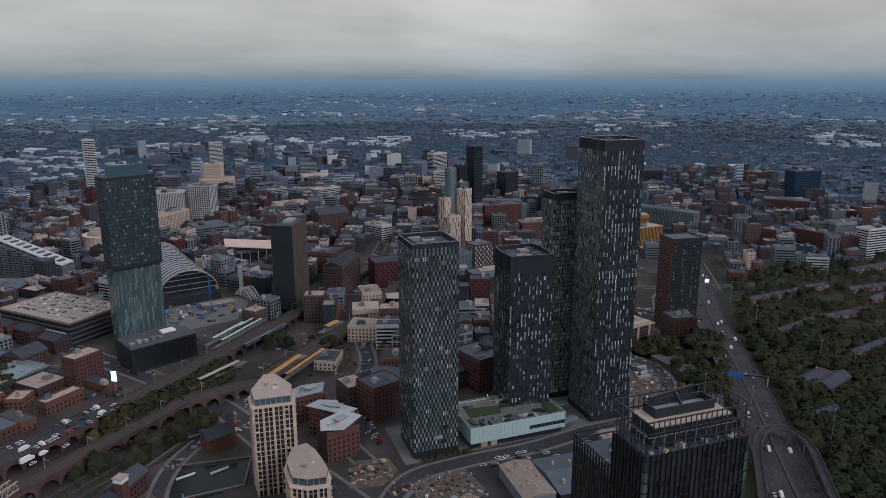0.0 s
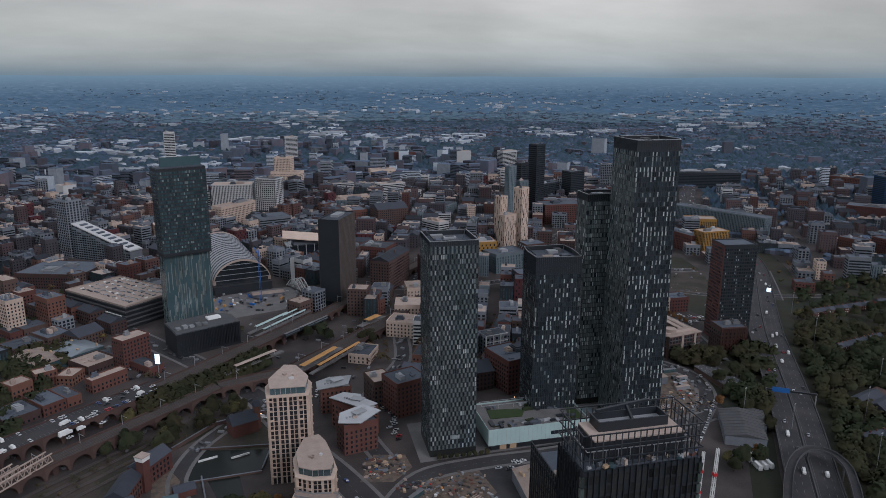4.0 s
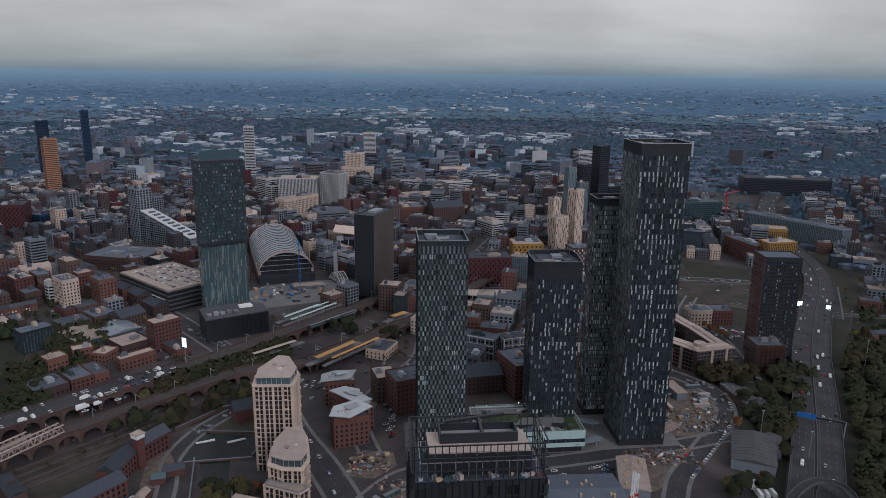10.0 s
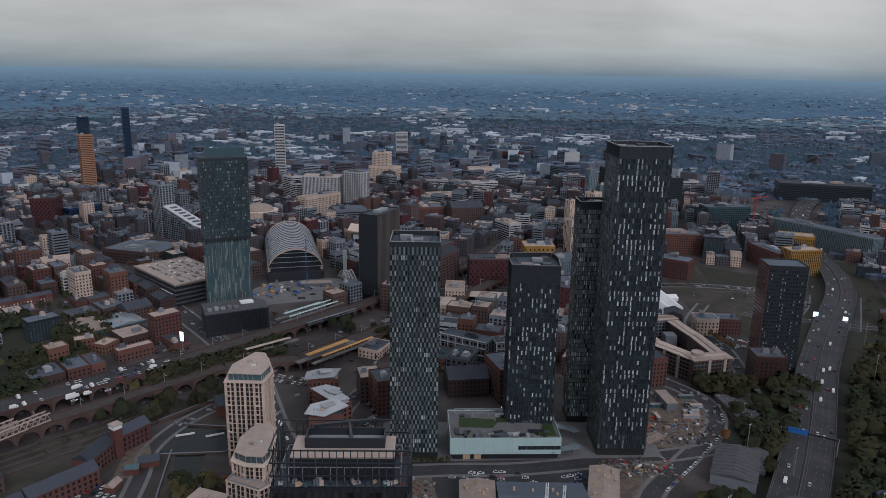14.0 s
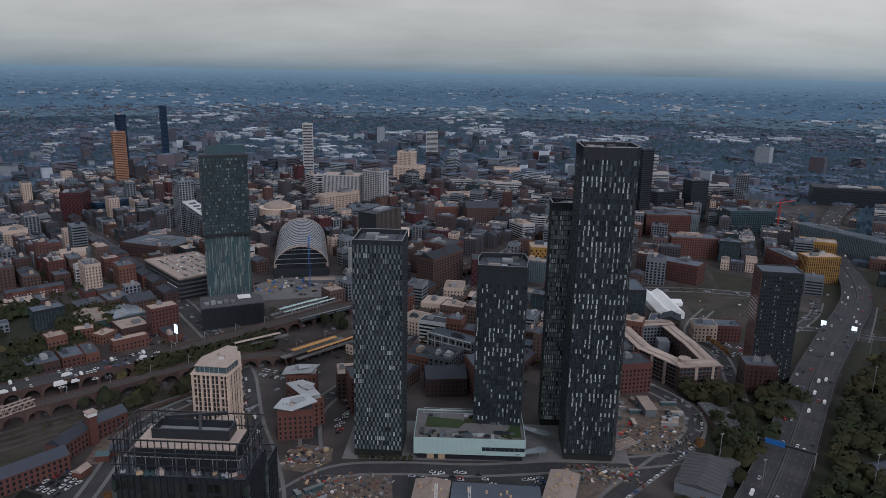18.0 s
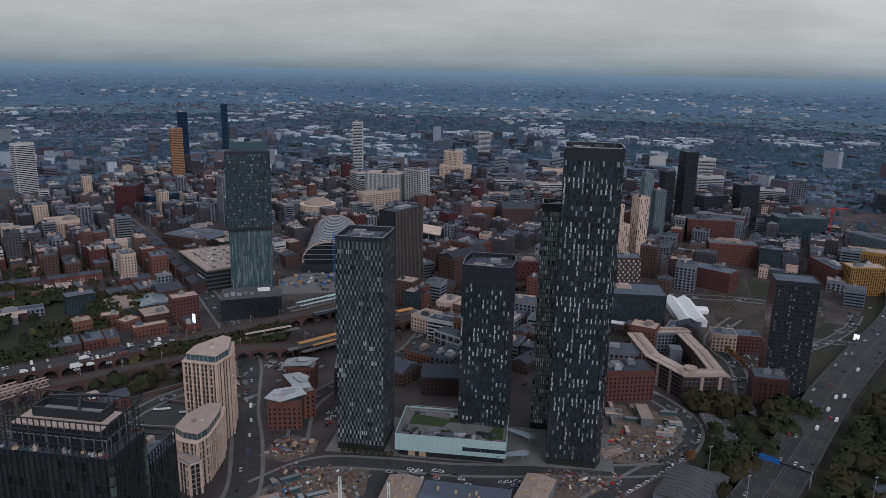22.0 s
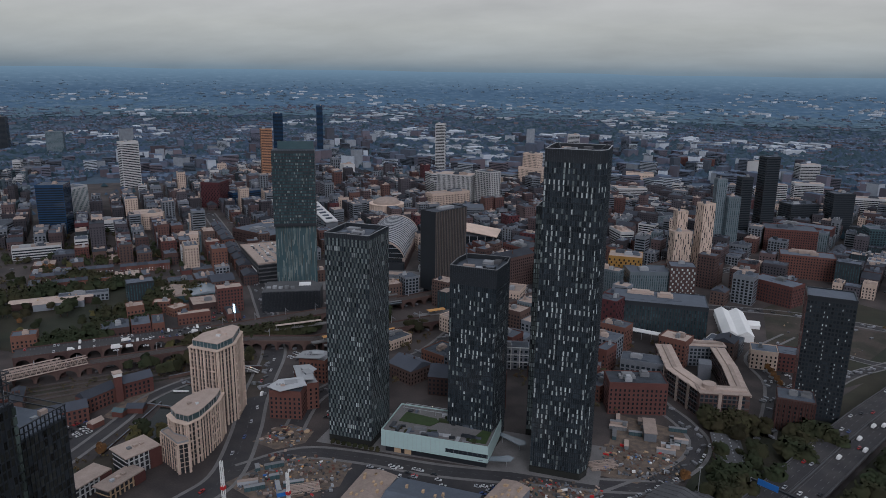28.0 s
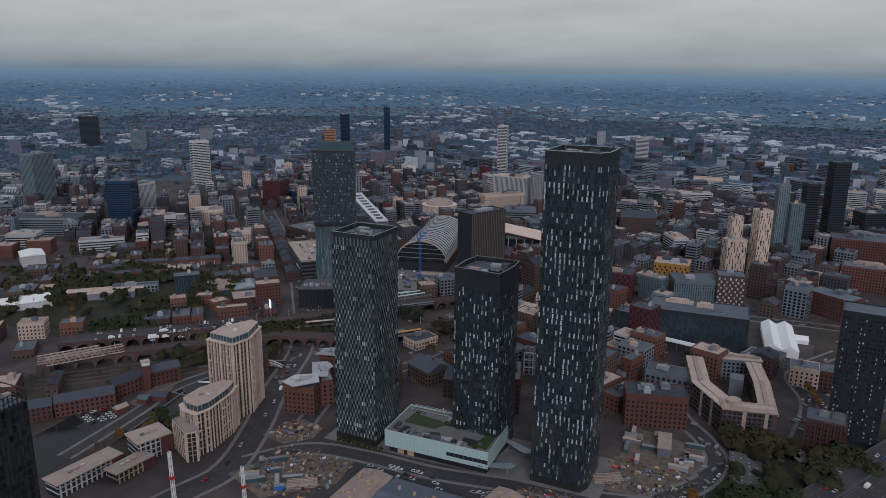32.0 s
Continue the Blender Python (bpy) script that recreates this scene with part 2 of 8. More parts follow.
M = dict(
    ground=mat("street_ground", (0.050, 0.043, 0.042), var=0.5, scale=0.03, fine=0.9, col2=(0.070, 0.058, 0.054), c2=0.03),
    asphalt=mat("asphalt", (0.040, 0.039, 0.042), var=0.35, scale=0.05, fine=0.8, col2=(0.052, 0.049, 0.050), c2=0.06),
    paving=mat("paving", (0.155, 0.150, 0.147), var=0.35, scale=0.1, fine=1.0),
    dirt=mat("site_dirt", (0.155, 0.118, 0.09), var=0.35, scale=0.3, fine=1.4, col2=(0.105, 0.085, 0.072), c2=0.2),
    gravel=mat("ballast", (0.066, 0.050, 0.043), var=0.3, scale=0.1, fine=1.5),
    grass=mat("grass", (0.024, 0.028, 0.017), var=0.4, scale=0.05, fine=0.6, col2=(0.034, 0.031, 0.020), c2=0.02),
    lawn=mat("roof_lawn", (0.036, 0.058, 0.02), var=0.3, scale=0.2),
    water=mat("canal_water", (0.018, 0.021, 0.019), rough=0.12, spec=0.12, var=0.1, bump=0.05),
    brick=mat("red_brick", (0.138, 0.062, 0.048), rnd=0.28, hue=0.012, fine=1.0),
    darkbrick=mat("brown_brick", (0.088, 0.055, 0.048), rnd=0.28, hue=0.012, fine=1.0),
    rust=mat("orange_brick", (0.118, 0.051, 0.042), rnd=0.2, hue=0.01, fine=1.0),
    rustblock=mat("rust_brown_brick", (0.075, 0.030, 0.024), fine=1.0),
    maroon=mat("maroon_cladding", (0.078, 0.024, 0.027), rnd=0.1, rough=0.6),
    cream=mat("pale_stone", (0.54, 0.42, 0.34), rnd=0.15, fine=0.8),
    white=mat("white_render", (0.48, 0.48, 0.475), rnd=0.15, fine=0.8, var=0.12),
    grey=mat("grey_concrete", (0.175, 0.190, 0.212), rnd=0.25, fine=0.8),
    black=mat("black_cladding", (0.022, 0.026, 0.031), rough=0.45, spec=0.4, rnd=0.15),
    bronze=mat("bronze_fins", (0.125, 0.105, 0.094), rough=0.5, spec=0.4),
    glass=mat("dark_glass", (0.018, 0.024, 0.03), rough=0.07, spec=0.6, var=0.3, rnd=0.3),
    paleglass=mat("pale_glass", (0.155, 0.185, 0.205), rough=0.18, spec=0.6, rnd=0.2),
    tealglass=mat("teal_glass", (0.05, 0.085, 0.095), rough=0.12, spec=0.6, rnd=0.2, isl=0.35),
    blueglass=mat("blue_glass", (0.018, 0.045, 0.095), rough=0.1, spec=0.6, rnd=0.15),
    aqua=mat("frosted_aqua_glass", (0.40, 0.53, 0.51), rough=0.3, spec=0.5, var=0.08, fine=0.5),
    orange=mat("orange_cladding", (0.38, 0.20, 0.11), rnd=0.05),
    gold=mat("gold_cladding", (0.36, 0.20, 0.055), rough=0.4, metal=0.25, var=0.2),
    canopy=mat("orange_timber_canopy", (0.52, 0.27, 0.09), rough=0.7, var=0.2),
    slate=mat("slate_roof", (0.054, 0.061, 0.077), rnd=0.35, isl=0.3),
    flat=mat("felt_roof", (0.084, 0.098, 0.120), rnd=0.5, var=0.3, scale=0.15, fine=0.8),
    flatpale=mat("pale_roof", (0.37, 0.295, 0.25), rnd=0.25, var=0.25, scale=0.2, fine=1.0),
    metalroof=mat("zinc_roof", (0.42, 0.43, 0.44), rough=0.45, metal=0.4, rnd=0.25),
    whiteroof=mat("white_membrane", (0.74, 0.74, 0.72), var=0.08, rnd=0.1),
    plant=mat("rooftop_plant_metal", (0.25, 0.26, 0.27), rough=0.55, rnd=0.5),
    steel=mat("galvanised_steel", (0.36, 0.37, 0.38), rough=0.5, metal=0.5),
    whitesteel=mat("white_painted_steel", (0.72, 0.72, 0.70), rough=0.5),
    redpaint=mat("red_paint", (0.45, 0.03, 0.03), rough=0.5),
    bluepaint=mat("blue_paint", (0.03, 0.14, 0.42), rough=0.5),
    line=mat("road_paint", (0.13, 0.13, 0.13), var=0.3, fine=1.5),
    trunk=mat("bark", (0.07, 0.05, 0.038)),
    leaf=mat("autumn_green_leaves", (0.027, 0.034, 0.018), rough=0.9, spec=0.1, rnd=0.3, isl=0.14, hue=0.02, col2=(0.039, 0.036, 0.019), c2=0.02),
    leafgold=mat("orange_leaves", (0.15, 0.07, 0.022), rough=0.8, rnd=0.2, isl=0.3),
    leafyellow=mat("yellow_green_leaves", (0.075, 0.066, 0.022), rough=0.8, rnd=0.2, isl=0.3),
    leafmix=mat("mixed_autumn_leaves", (0.064, 0.056, 0.030), rough=0.8, isl=0.35, hue=0.045, col2=(0.10, 0.06, 0.022), c2=0.03),
    # far woods and horizon houses: aerial haze mixed into the base colours as blue
    farleaf=mat("hazed_distant_woods", (0.038, 0.070, 0.100), isl=0.4, hue=0.03),
    hazewoods=mat("hazed_horizon_woods", (0.092, 0.152, 0.198), isl=0.10, var=0.15),
    hazehouse=mat("hazed_horizon_houses", (0.100, 0.150, 0.200), isl=0.45, var=0.15),
    # brick and felt of the farther streets, muted and blued to stand for haze
    oldbrick=mat("hazed_brick", (0.096, 0.067, 0.068), isl=0.35, hue=0.012, fine=1.0),
    sootbrick=mat("hazed_dark_brick", (0.064, 0.058, 0.066), isl=0.35, hue=0.012, fine=1.0),
    redbrick=mat("hazed_red_brick", (0.105, 0.054, 0.047), isl=0.3, hue=0.01, fine=1.0),
    oldroof=mat("hazed_felt_roof", (0.085, 0.100, 0.126), isl=0.6, var=0.3, scale=0.15, fine=0.8),
    # far walls and roofs carry the blue of the haze in their base colour
    farbrick=mat("hazed_house_walls", (0.098, 0.112, 0.146), col2=(0.118, 0.097, 0.110), c2=0.004, isl=0.45, hue=0.02),
    farroof=mat("hazed_slates", (0.078, 0.108, 0.158), isl=0.5),
    farpale=mat("hazed_pale_walls", (0.34, 0.37, 0.405), isl=0.55),
    pane_grey=mat("grey_blind_and_sky_tone", (0.245, 0.292, 0.285), rough=0.2, metal=0.4, spec=0.5, rnd=0.25, isl=0.45),
    pane_white=mat("pale_reflecting_pane", (0.42, 0.47, 0.465), rough=0.15, spec=0.6, rnd=0.3, isl=0.3),
    pane_dark=mat("dark_reflecting_pane", (0.052, 0.068, 0.080), rough=0.14, metal=0.5, spec=0.6, isl=0.5),
    smoked=mat("smoked_glass", (0.024, 0.025, 0.023), rough=0.22, spec=0.4, isl=0.7),
    paneteal=mat("green_tinted_glass", (0.050, 0.066, 0.060), rough=0.2, spec=0.5, isl=0.6),
    fin=mat("fin_metal", (0.055, 0.068, 0.078), rough=0.35, metal=0.4, var=0.15),
    barrier=mat("dark_concrete", (0.085, 0.086, 0.09), var=0.3, fine=1.0),
    earth=mat("brown_earth", (0.058, 0.046, 0.038), var=0.4, scale=0.05, fine=0.5, col2=(0.032, 0.032, 0.022), c2=0.04),
    # ground colour blued for the haze over the suburbs
    suburb=mat("hazed_suburb_ground", (0.048, 0.082, 0.118), var=0.45, scale=0.006, fine=0.05, col2=(0.057, 0.088, 0.126), c2=0.004),
    timber=mat("pale_timber", (0.45, 0.32, 0.20), rough=0.7),
    lit=glow("lit_screen", (0.75, 0.92, 1.0), 1.0),
    lamp=glow("warm_lamp", (1.0, 0.62, 0.3), 3.0),
)



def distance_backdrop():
    """The far plain and hills: woods, fields and pale specks, with miles of haze put in as glow."""
    m = bpy.data.materials.new("far_haze_backdrop")
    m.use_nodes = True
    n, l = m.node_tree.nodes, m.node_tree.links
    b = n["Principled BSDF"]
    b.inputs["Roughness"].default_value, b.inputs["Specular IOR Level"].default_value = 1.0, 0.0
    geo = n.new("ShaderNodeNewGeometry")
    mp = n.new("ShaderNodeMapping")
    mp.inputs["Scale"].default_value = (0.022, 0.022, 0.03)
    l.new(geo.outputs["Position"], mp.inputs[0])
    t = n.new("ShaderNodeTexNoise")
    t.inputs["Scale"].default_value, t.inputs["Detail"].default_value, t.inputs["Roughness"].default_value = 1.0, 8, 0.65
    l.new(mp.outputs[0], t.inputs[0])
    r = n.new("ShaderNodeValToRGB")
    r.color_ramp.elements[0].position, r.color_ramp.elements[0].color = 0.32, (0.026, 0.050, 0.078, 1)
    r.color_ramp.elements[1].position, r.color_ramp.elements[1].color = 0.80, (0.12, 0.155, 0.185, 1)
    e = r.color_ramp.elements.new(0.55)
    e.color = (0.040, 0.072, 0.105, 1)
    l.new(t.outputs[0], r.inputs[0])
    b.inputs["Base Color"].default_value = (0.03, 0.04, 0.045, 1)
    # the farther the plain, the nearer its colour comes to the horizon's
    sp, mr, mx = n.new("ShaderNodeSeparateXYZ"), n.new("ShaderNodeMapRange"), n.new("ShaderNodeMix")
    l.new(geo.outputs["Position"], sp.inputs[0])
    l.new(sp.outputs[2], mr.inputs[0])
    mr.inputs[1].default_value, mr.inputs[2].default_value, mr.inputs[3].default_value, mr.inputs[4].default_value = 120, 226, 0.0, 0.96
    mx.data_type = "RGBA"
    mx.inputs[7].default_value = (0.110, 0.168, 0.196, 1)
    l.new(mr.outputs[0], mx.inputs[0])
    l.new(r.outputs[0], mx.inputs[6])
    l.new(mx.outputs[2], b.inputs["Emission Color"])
    # emission stands in for the bright air in front of the plain
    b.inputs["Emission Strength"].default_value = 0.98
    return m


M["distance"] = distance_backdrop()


# ---- mesh building ----
class Build:
    """Collects quads and polygons and links them as one mesh."""

    def __init__(self):
        self.v, self.f = [], []

    def poly(self, *points):
        i = len(self.v)
        self.v += points
        self.f.append(tuple(range(i, i + len(points))))

    def prism(self, plan, z0, z1, top=True, bottom=False):
        i, n = len(self.v), len(plan)
        self.v += [(x, y, z0) for x, y in plan] + [(x, y, z1) for x, y in plan]
        for k in range(n):
            self.f.append((i + k, i + (k + 1) % n, i + n + (k + 1) % n, i + n + k))
        if top:
            self.f.append(tuple(range(i + n, i + 2 * n)))
        if bottom:
            self.f.append(tuple(range(i + n - 1, i - 1, -1)))
        return self

    def box(self, x0, x1, y0, y1, z0, z1, bottom=True):
        return self.prism([(x0, y0), (x1, y0), (x1, y1), (x0, y1)], z0, z1, True, bottom)

    def turned(self, x, y, w, d, z0, z1, deg=0.0):
        c, s = math.cos(radians(deg)), math.sin(radians(deg))
        return self.prism([(x + c * a - s * b, y + s * a + c * b) for a, b in ((-w / 2, -d / 2), (w / 2, -d / 2), (w / 2, d / 2), (-w / 2, d / 2))], z0, z1, True, True)

    def beam(self, p, q, r):
        """A square bar from p to q."""
        p, q = Vector(p), Vector(q)
        a = (q - p).normalized()
        u = a.cross(Vector((0, 0, 1)) if abs(a.z) < 0.9 else Vector((1, 0, 0))).normalized() * r
        w = a.cross(u).normalized() * r
        i = len(self.v)
        for o in (p, q):
            self.v += [tuple(o + u + w), tuple(o - u + w), tuple(o - u - w), tuple(o + u - w)]
        for k in range(4):
            self.f.append((i + k, i + (k + 1) % 4, i + 4 + (k + 1) % 4, i + 4 + k))
        self.f += [(i + 3, i + 2, i + 1, i), (i + 4, i + 5, i + 6, i + 7)]
        return self

    def ring(self, x0, x1, y0, y1, z0, z1, t):
        """Four walls of thickness t round a rectangle."""
        self.box(x0, x1, y0, y0 + t, z0, z1)
        self.box(x0, x1, y1 - t, y1, z0, z1)
        self.box(x0, x0 + t, y0 + t, y1 - t, z0, z1)
        return self.box(x1 - t, x1, y0 + t, y1 - t, z0, z1)

    def gable(self, x0, x1, y0, y1, z0, z1, along="x"):
        """A pitched roof whose ridge runs along x or y."""
        i = len(self.v)
        if along == "x":
            m = (y0 + y1) / 2
            self.v += [(x0, y0, z0), (x1, y0, z0), (x1, y1, z0), (x0, y1, z0), (x0, m, z1), (x1, m, z1)]
            self.f += [(i, i + 1, i + 5, i + 4), (i + 2, i + 3, i + 4, i + 5), (i + 3, i, i + 4), (i + 1, i + 2, i + 5), (i + 3, i + 2, i + 1, i)]
        else:
            m = (x0 + x1) / 2
            self.v += [(x0, y0, z0), (x1, y0, z0), (x1, y1, z0), (x0, y1, z0), (m, y0, z1), (m, y1, z1)]
            self.f += [(i + 1, i + 2, i + 5, i + 4), (i + 3, i, i + 4, i + 5), (i, i + 1, i + 4), (i + 2, i + 3, i + 5), (i + 3, i + 2, i + 1, i)]
        return self

    def mesh(self, name, material):
        me = bpy.data.meshes.new(name)
        me.from_pydata(self.v, [], self.f)
        me.materials.append(M[material] if isinstance(material, str) else material)
        return me


def part(name, b, material, parent, label="", kind="", place=None):
    """One mesh object under a thing or part."""
    ob = new(name, b.mesh(name, material) if isinstance(b, Build) else b)
    ob.parent = parent
    if place is not None:
        ob.matrix_basis = place
    return tagged(ob, label=label, kind=kind)


TAKEN = []


def take(x, y, r):
    TAKEN.append((x, y, r))


def thing(name, x, y, deg, label, category, group="", z=0.0, clear=0.0, kind=""):
    ob = new(name)
    ob.empty_display_size = 1
    ob.matrix_basis = pose(x, y, z, 0, 0, deg)
    if clear:
        take(x, y, clear)
    return tagged(ob, label, category, group, kind)


def setting(name, b, material, label="", category=""):
    ob = new(name, b.mesh(name, material))
    return tagged(ob, label, category, kind="structure")


def side_frames(w, d):
    """Origin, direction and outward normal of the four sides of a w x d plan."""
    return (((-w / 2, -d / 2), (1, 0), (0, -1), w), ((w / 2, -d / 2), (0, 1), (1, 0), d), ((w / 2, d / 2), (-1, 0), (0, 1), w), ((-w / 2, d / 2), (0, -1), (-1, 0), d))


def pane_on(b, o, u, n, a0, a1, z0, z1, out=0.06, deep=False):
    """A pane on a wall, from a0 to a1 along it; deep gives it edges back to the wall."""
    p = [(o[0] + u[0] * a + n[0] * out, o[1] + u[1] * a + n[1] * out) for a in (a0, a1)]
    b.poly((*p[0], z0), (*p[1], z0), (*p[1], z1), (*p[0], z1))
    if deep:
        q = [(o[0] + u[0] * a, o[1] + u[1] * a) for a in (a0, a1)]
        b.poly((*q[0], z1), (*p[0], z1), (*p[1], z1), (*q[1], z1))
        b.poly((*q[0], z0), (*q[1], z0), (*p[1], z0), (*p[0], z0))
        b.poly((*q[0], z0), (*p[0], z0), (*p[0], z1), (*q[0], z1))
        b.poly((*p[1], z0), (*q[1], z0), (*q[1], z1), (*p[1], z1))


def windows(w, d, h, kind, rng, base=0.0, deep=False):
    b = Build()
    if kind == "none":
        return b
    floor = 3.4
    n = max(1, int((h - base - 0.6) / floor))
    for o, u, nrm, length in side_frames(w, d):
        if length < 3:
            continue
        for k in range(n):
            z = base + 0.9 + k * floor
            if kind == "ribbon":
                pane_on(b, o, u, nrm, 0.7, length - 0.7, z, z + 1.7, 0.07, deep)
                continue
            pitch, wide, tall = dict(punched=(3.0, 1.3, 1.8), large=(3.6, 2.5, 2.3), tall=(2.4, 1.1, 2.9), slots=(5.2, 1.6, 2.4), shafts=(2.9, 1.0, 3.2))[kind]
            m = max(1, int((length - 1.0) / pitch))
            step = length / m
            shift = (k % 2) * step * 0.4 if kind == "slots" else 0.0
            for c in range(m):
                a = step * (c + 0.5) - wide / 2 + shift - (step * 0.2 if kind == "slots" else 0)
                if kind == "shafts":
                    # tall slots that run over one or two storeys, here and there a broad dark bay
                    if (c + k // 2) % 3 == 0:
                        continue
                    wide = 1.9 if (c * 5 + k * 3) % 11 == 0 else 0.95
                    a = step * (c + 0.5) - wide / 2 + (0.5 if k // 3 % 2 else -0.4)
                if a > 0.3 and a + wide < length - 0.3:
                    pane_on(b, o, u, nrm, a, a + wide, z, z + tall, 0.07, deep)
    return b


STYLES = {
    # wall, window kind, glass, roof, words
    "brick": ("brick", "punched", "glass", "flat", "red brick"), "darkbrick": ("darkbrick", "punched", "glass", "slate", "dark brown brick"),
    "rust": ("rust", "punched", "glass", "flat", "orange-red brick"), "maroon": ("maroon", "slots", "glass", "flat", "dark maroon clad"),
    "cream": ("cream", "punched", "glass", "flatpale", "pale stone"), "white": ("white", "ribbon", "glass", "flatpale", "white rendered"),
    "grey": ("grey", "large", "glass", "flat", "grey concrete"), "band": ("grey", "ribbon", "glass", "flat", "layered grey"),
    "glass": ("paleglass", "tall", "tealglass", "flat", "pale grey glazed"), "blackglass": ("black", "tall", "tealglass", "flat", "black glass"),
    "pattern": ("darkbrick", "slots", "pane_white", "flat", "speckled dark and white"), "gold": ("gold", "slots", "glass", "flatpale", "ochre clad"),
    "goldb": ("gold", "tall", "glass", "flatpale", "bright golden clad"), "blank": ("white", "none", "glass", "flatpale", "blank white"), "orange": ("orange", "ribbon", "darkbrick", "flat", "orange clad"),
    "fin": ("white", "tall", "glass", "flatpale", "white finned"), "grid": ("white", "large", "glass", "flat", "white gridded glass"),
    "dark": ("black", "ribbon", "glass", "flat", "plain black"), "blue": ("blueglass", "ribbon", "glass", "flat", "deep blue glass"),
    "tealstripe": ("white", "tall", "tealglass", "flat", "green and white striped"), "hac": ("cream", "shafts", "glass", "flatpale", "cream with dark slots"),
    "teal": ("tealglass", "large", "glass", "flat", "blue-green glazed"),
}


def block(name, x, y, w, d, h, deg, style, label="", roof="", category="", deep=False, detail=True):
    """A building: walls with parapet, roof, windows, coping and rooftop plant."""
    wall, kind, pane, top, words = STYLES[style]
    rng = random.Random(int(x * 7 + y * 13 + w))
    top = roof or top
    pitched = top in ("slate", "gable")
    words = label or words + " building with " + ("a pitched slate roof" if pitched else "a flat roof and rooftop plant")
    if len(words.split()) < 5:
        words += " with flat roof"
    b = Build()
    b.box(-w / 2, w / 2, -d / 2, d / 2, 0, h, False)
    if not pitched:
        b.ring(-w / 2, w / 2, -d / 2, d / 2, h, h + 0.9, 0.4)
    ob = new(name, b.mesh("wall", wall))
    ob.matrix_basis = pose(x, y, 0, 0, 0, deg)
    tagged(ob, words, category or name.replace("_", " ").split(" ")[-1])
    take(x, y, (w + d) * 0.27)
    r = Build()
    if pitched:
        along = "x" if w > d else "y"
        r.gable(-w / 2 - 0.4, w / 2 + 0.4, -d / 2 - 0.4, d / 2 + 0.4, h + 0.01, h + min(w, d) * 0.22, along)
        part("roof", r, "slate", ob)
        if detail:
            for k in range(rng.randint(1, 3)):
                cx = rng.uniform(-0.4, 0.4) * w
                part("chimney", Build().box(cx - 0.6, cx + 0.6, -0.5, 0.5, h + 1, h + min(w, d) * 0.22 + 1.4), wall, ob)
    else:
        r.box(-w / 2 + 0.41, w / 2 - 0.41, -d / 2 + 0.41, d / 2 - 0.41, h + 0.02, h + 0.2)
        if detail and min(w, d) > 16:
            # raised strips and hatches that break up the felt
            for k in range(5):
                a, e = rng.uniform(-0.35, 0.1) * w, rng.uniform(-0.38, 0.3) * d
                r.box(a, a + rng.uniform(0.1, 0.3) * w, e, e + rng.uniform(1.0, 3.0), h + 0.2, h + rng.uniform(0.4, 0.9))
        part("roof", r, top, ob)
        if detail and min(w, d) > 9:
            for k in range(rng.randint(1, 3 if w * d > 400 else 1)):
                c = Build()
                cw, cd = rng.uniform(0.12, 0.32) * w, rng.uniform(0.12, 0.32) * d
                cx, cy = rng.uniform(-0.28, 0.28) * w, rng.uniform(-0.26, 0.26) * d
                c.box(cx - cw / 2, cx + cw / 2, cy - cd / 2, cy + cd / 2, h + 0.2, h + rng.uniform(1.8, 3.6))
                c.box(cx - cw / 3, cx + cw / 3, cy - cd / 3, cy + cd / 3, h + 1.8, h + 4.0)
                part("plant_room", c, rng.choice(("plant", "flatpale", "flat", "plant")), ob)
    win = windows(w, d, h, kind, rng, deep=deep)
    if deep and len(win.f) // 5 <= 64 and kind != "ribbon":
        # few enough to pick apart: one object a window
        for k in range(len(win.f) // 5):
            one = Build()
            one.v = win.v[k * 20:k * 20 + 20]
            one.f = [(0, 1, 2, 3), (4, 5, 6, 7), (8, 9, 10, 11), (12, 13, 14, 15), (16, 17, 18, 19)]
            part("window", one, pane, ob)
    elif win.f:
        part("glazing", win, pane, ob, kind="stuff")
    return ob


# ---- the ground: one sheet that flattens out to the horizon ----
CX, CY, FLAT_R, RIM_R = 170.0, 60.0, 2600.0, 4700.0


def squeeze(dist):
    """The radius on the sheet at which a place at that true distance lies."""
    return dist if dist <= FLAT_R else FLAT_R + (RIM_R - FLAT_R) * (1 - FLAT_R / dist) / 0.97


def ground_z(x, y):
    r = math.hypot(x - CX, y - CY)
    if r <= FLAT_R:
        return 0.0
    u = min(1.0, (r - FLAT_R) / (RIM_R - FLAT_R))
    return 240.0 * (1 - r * (1 - 0.97 * u) / FLAT_R)


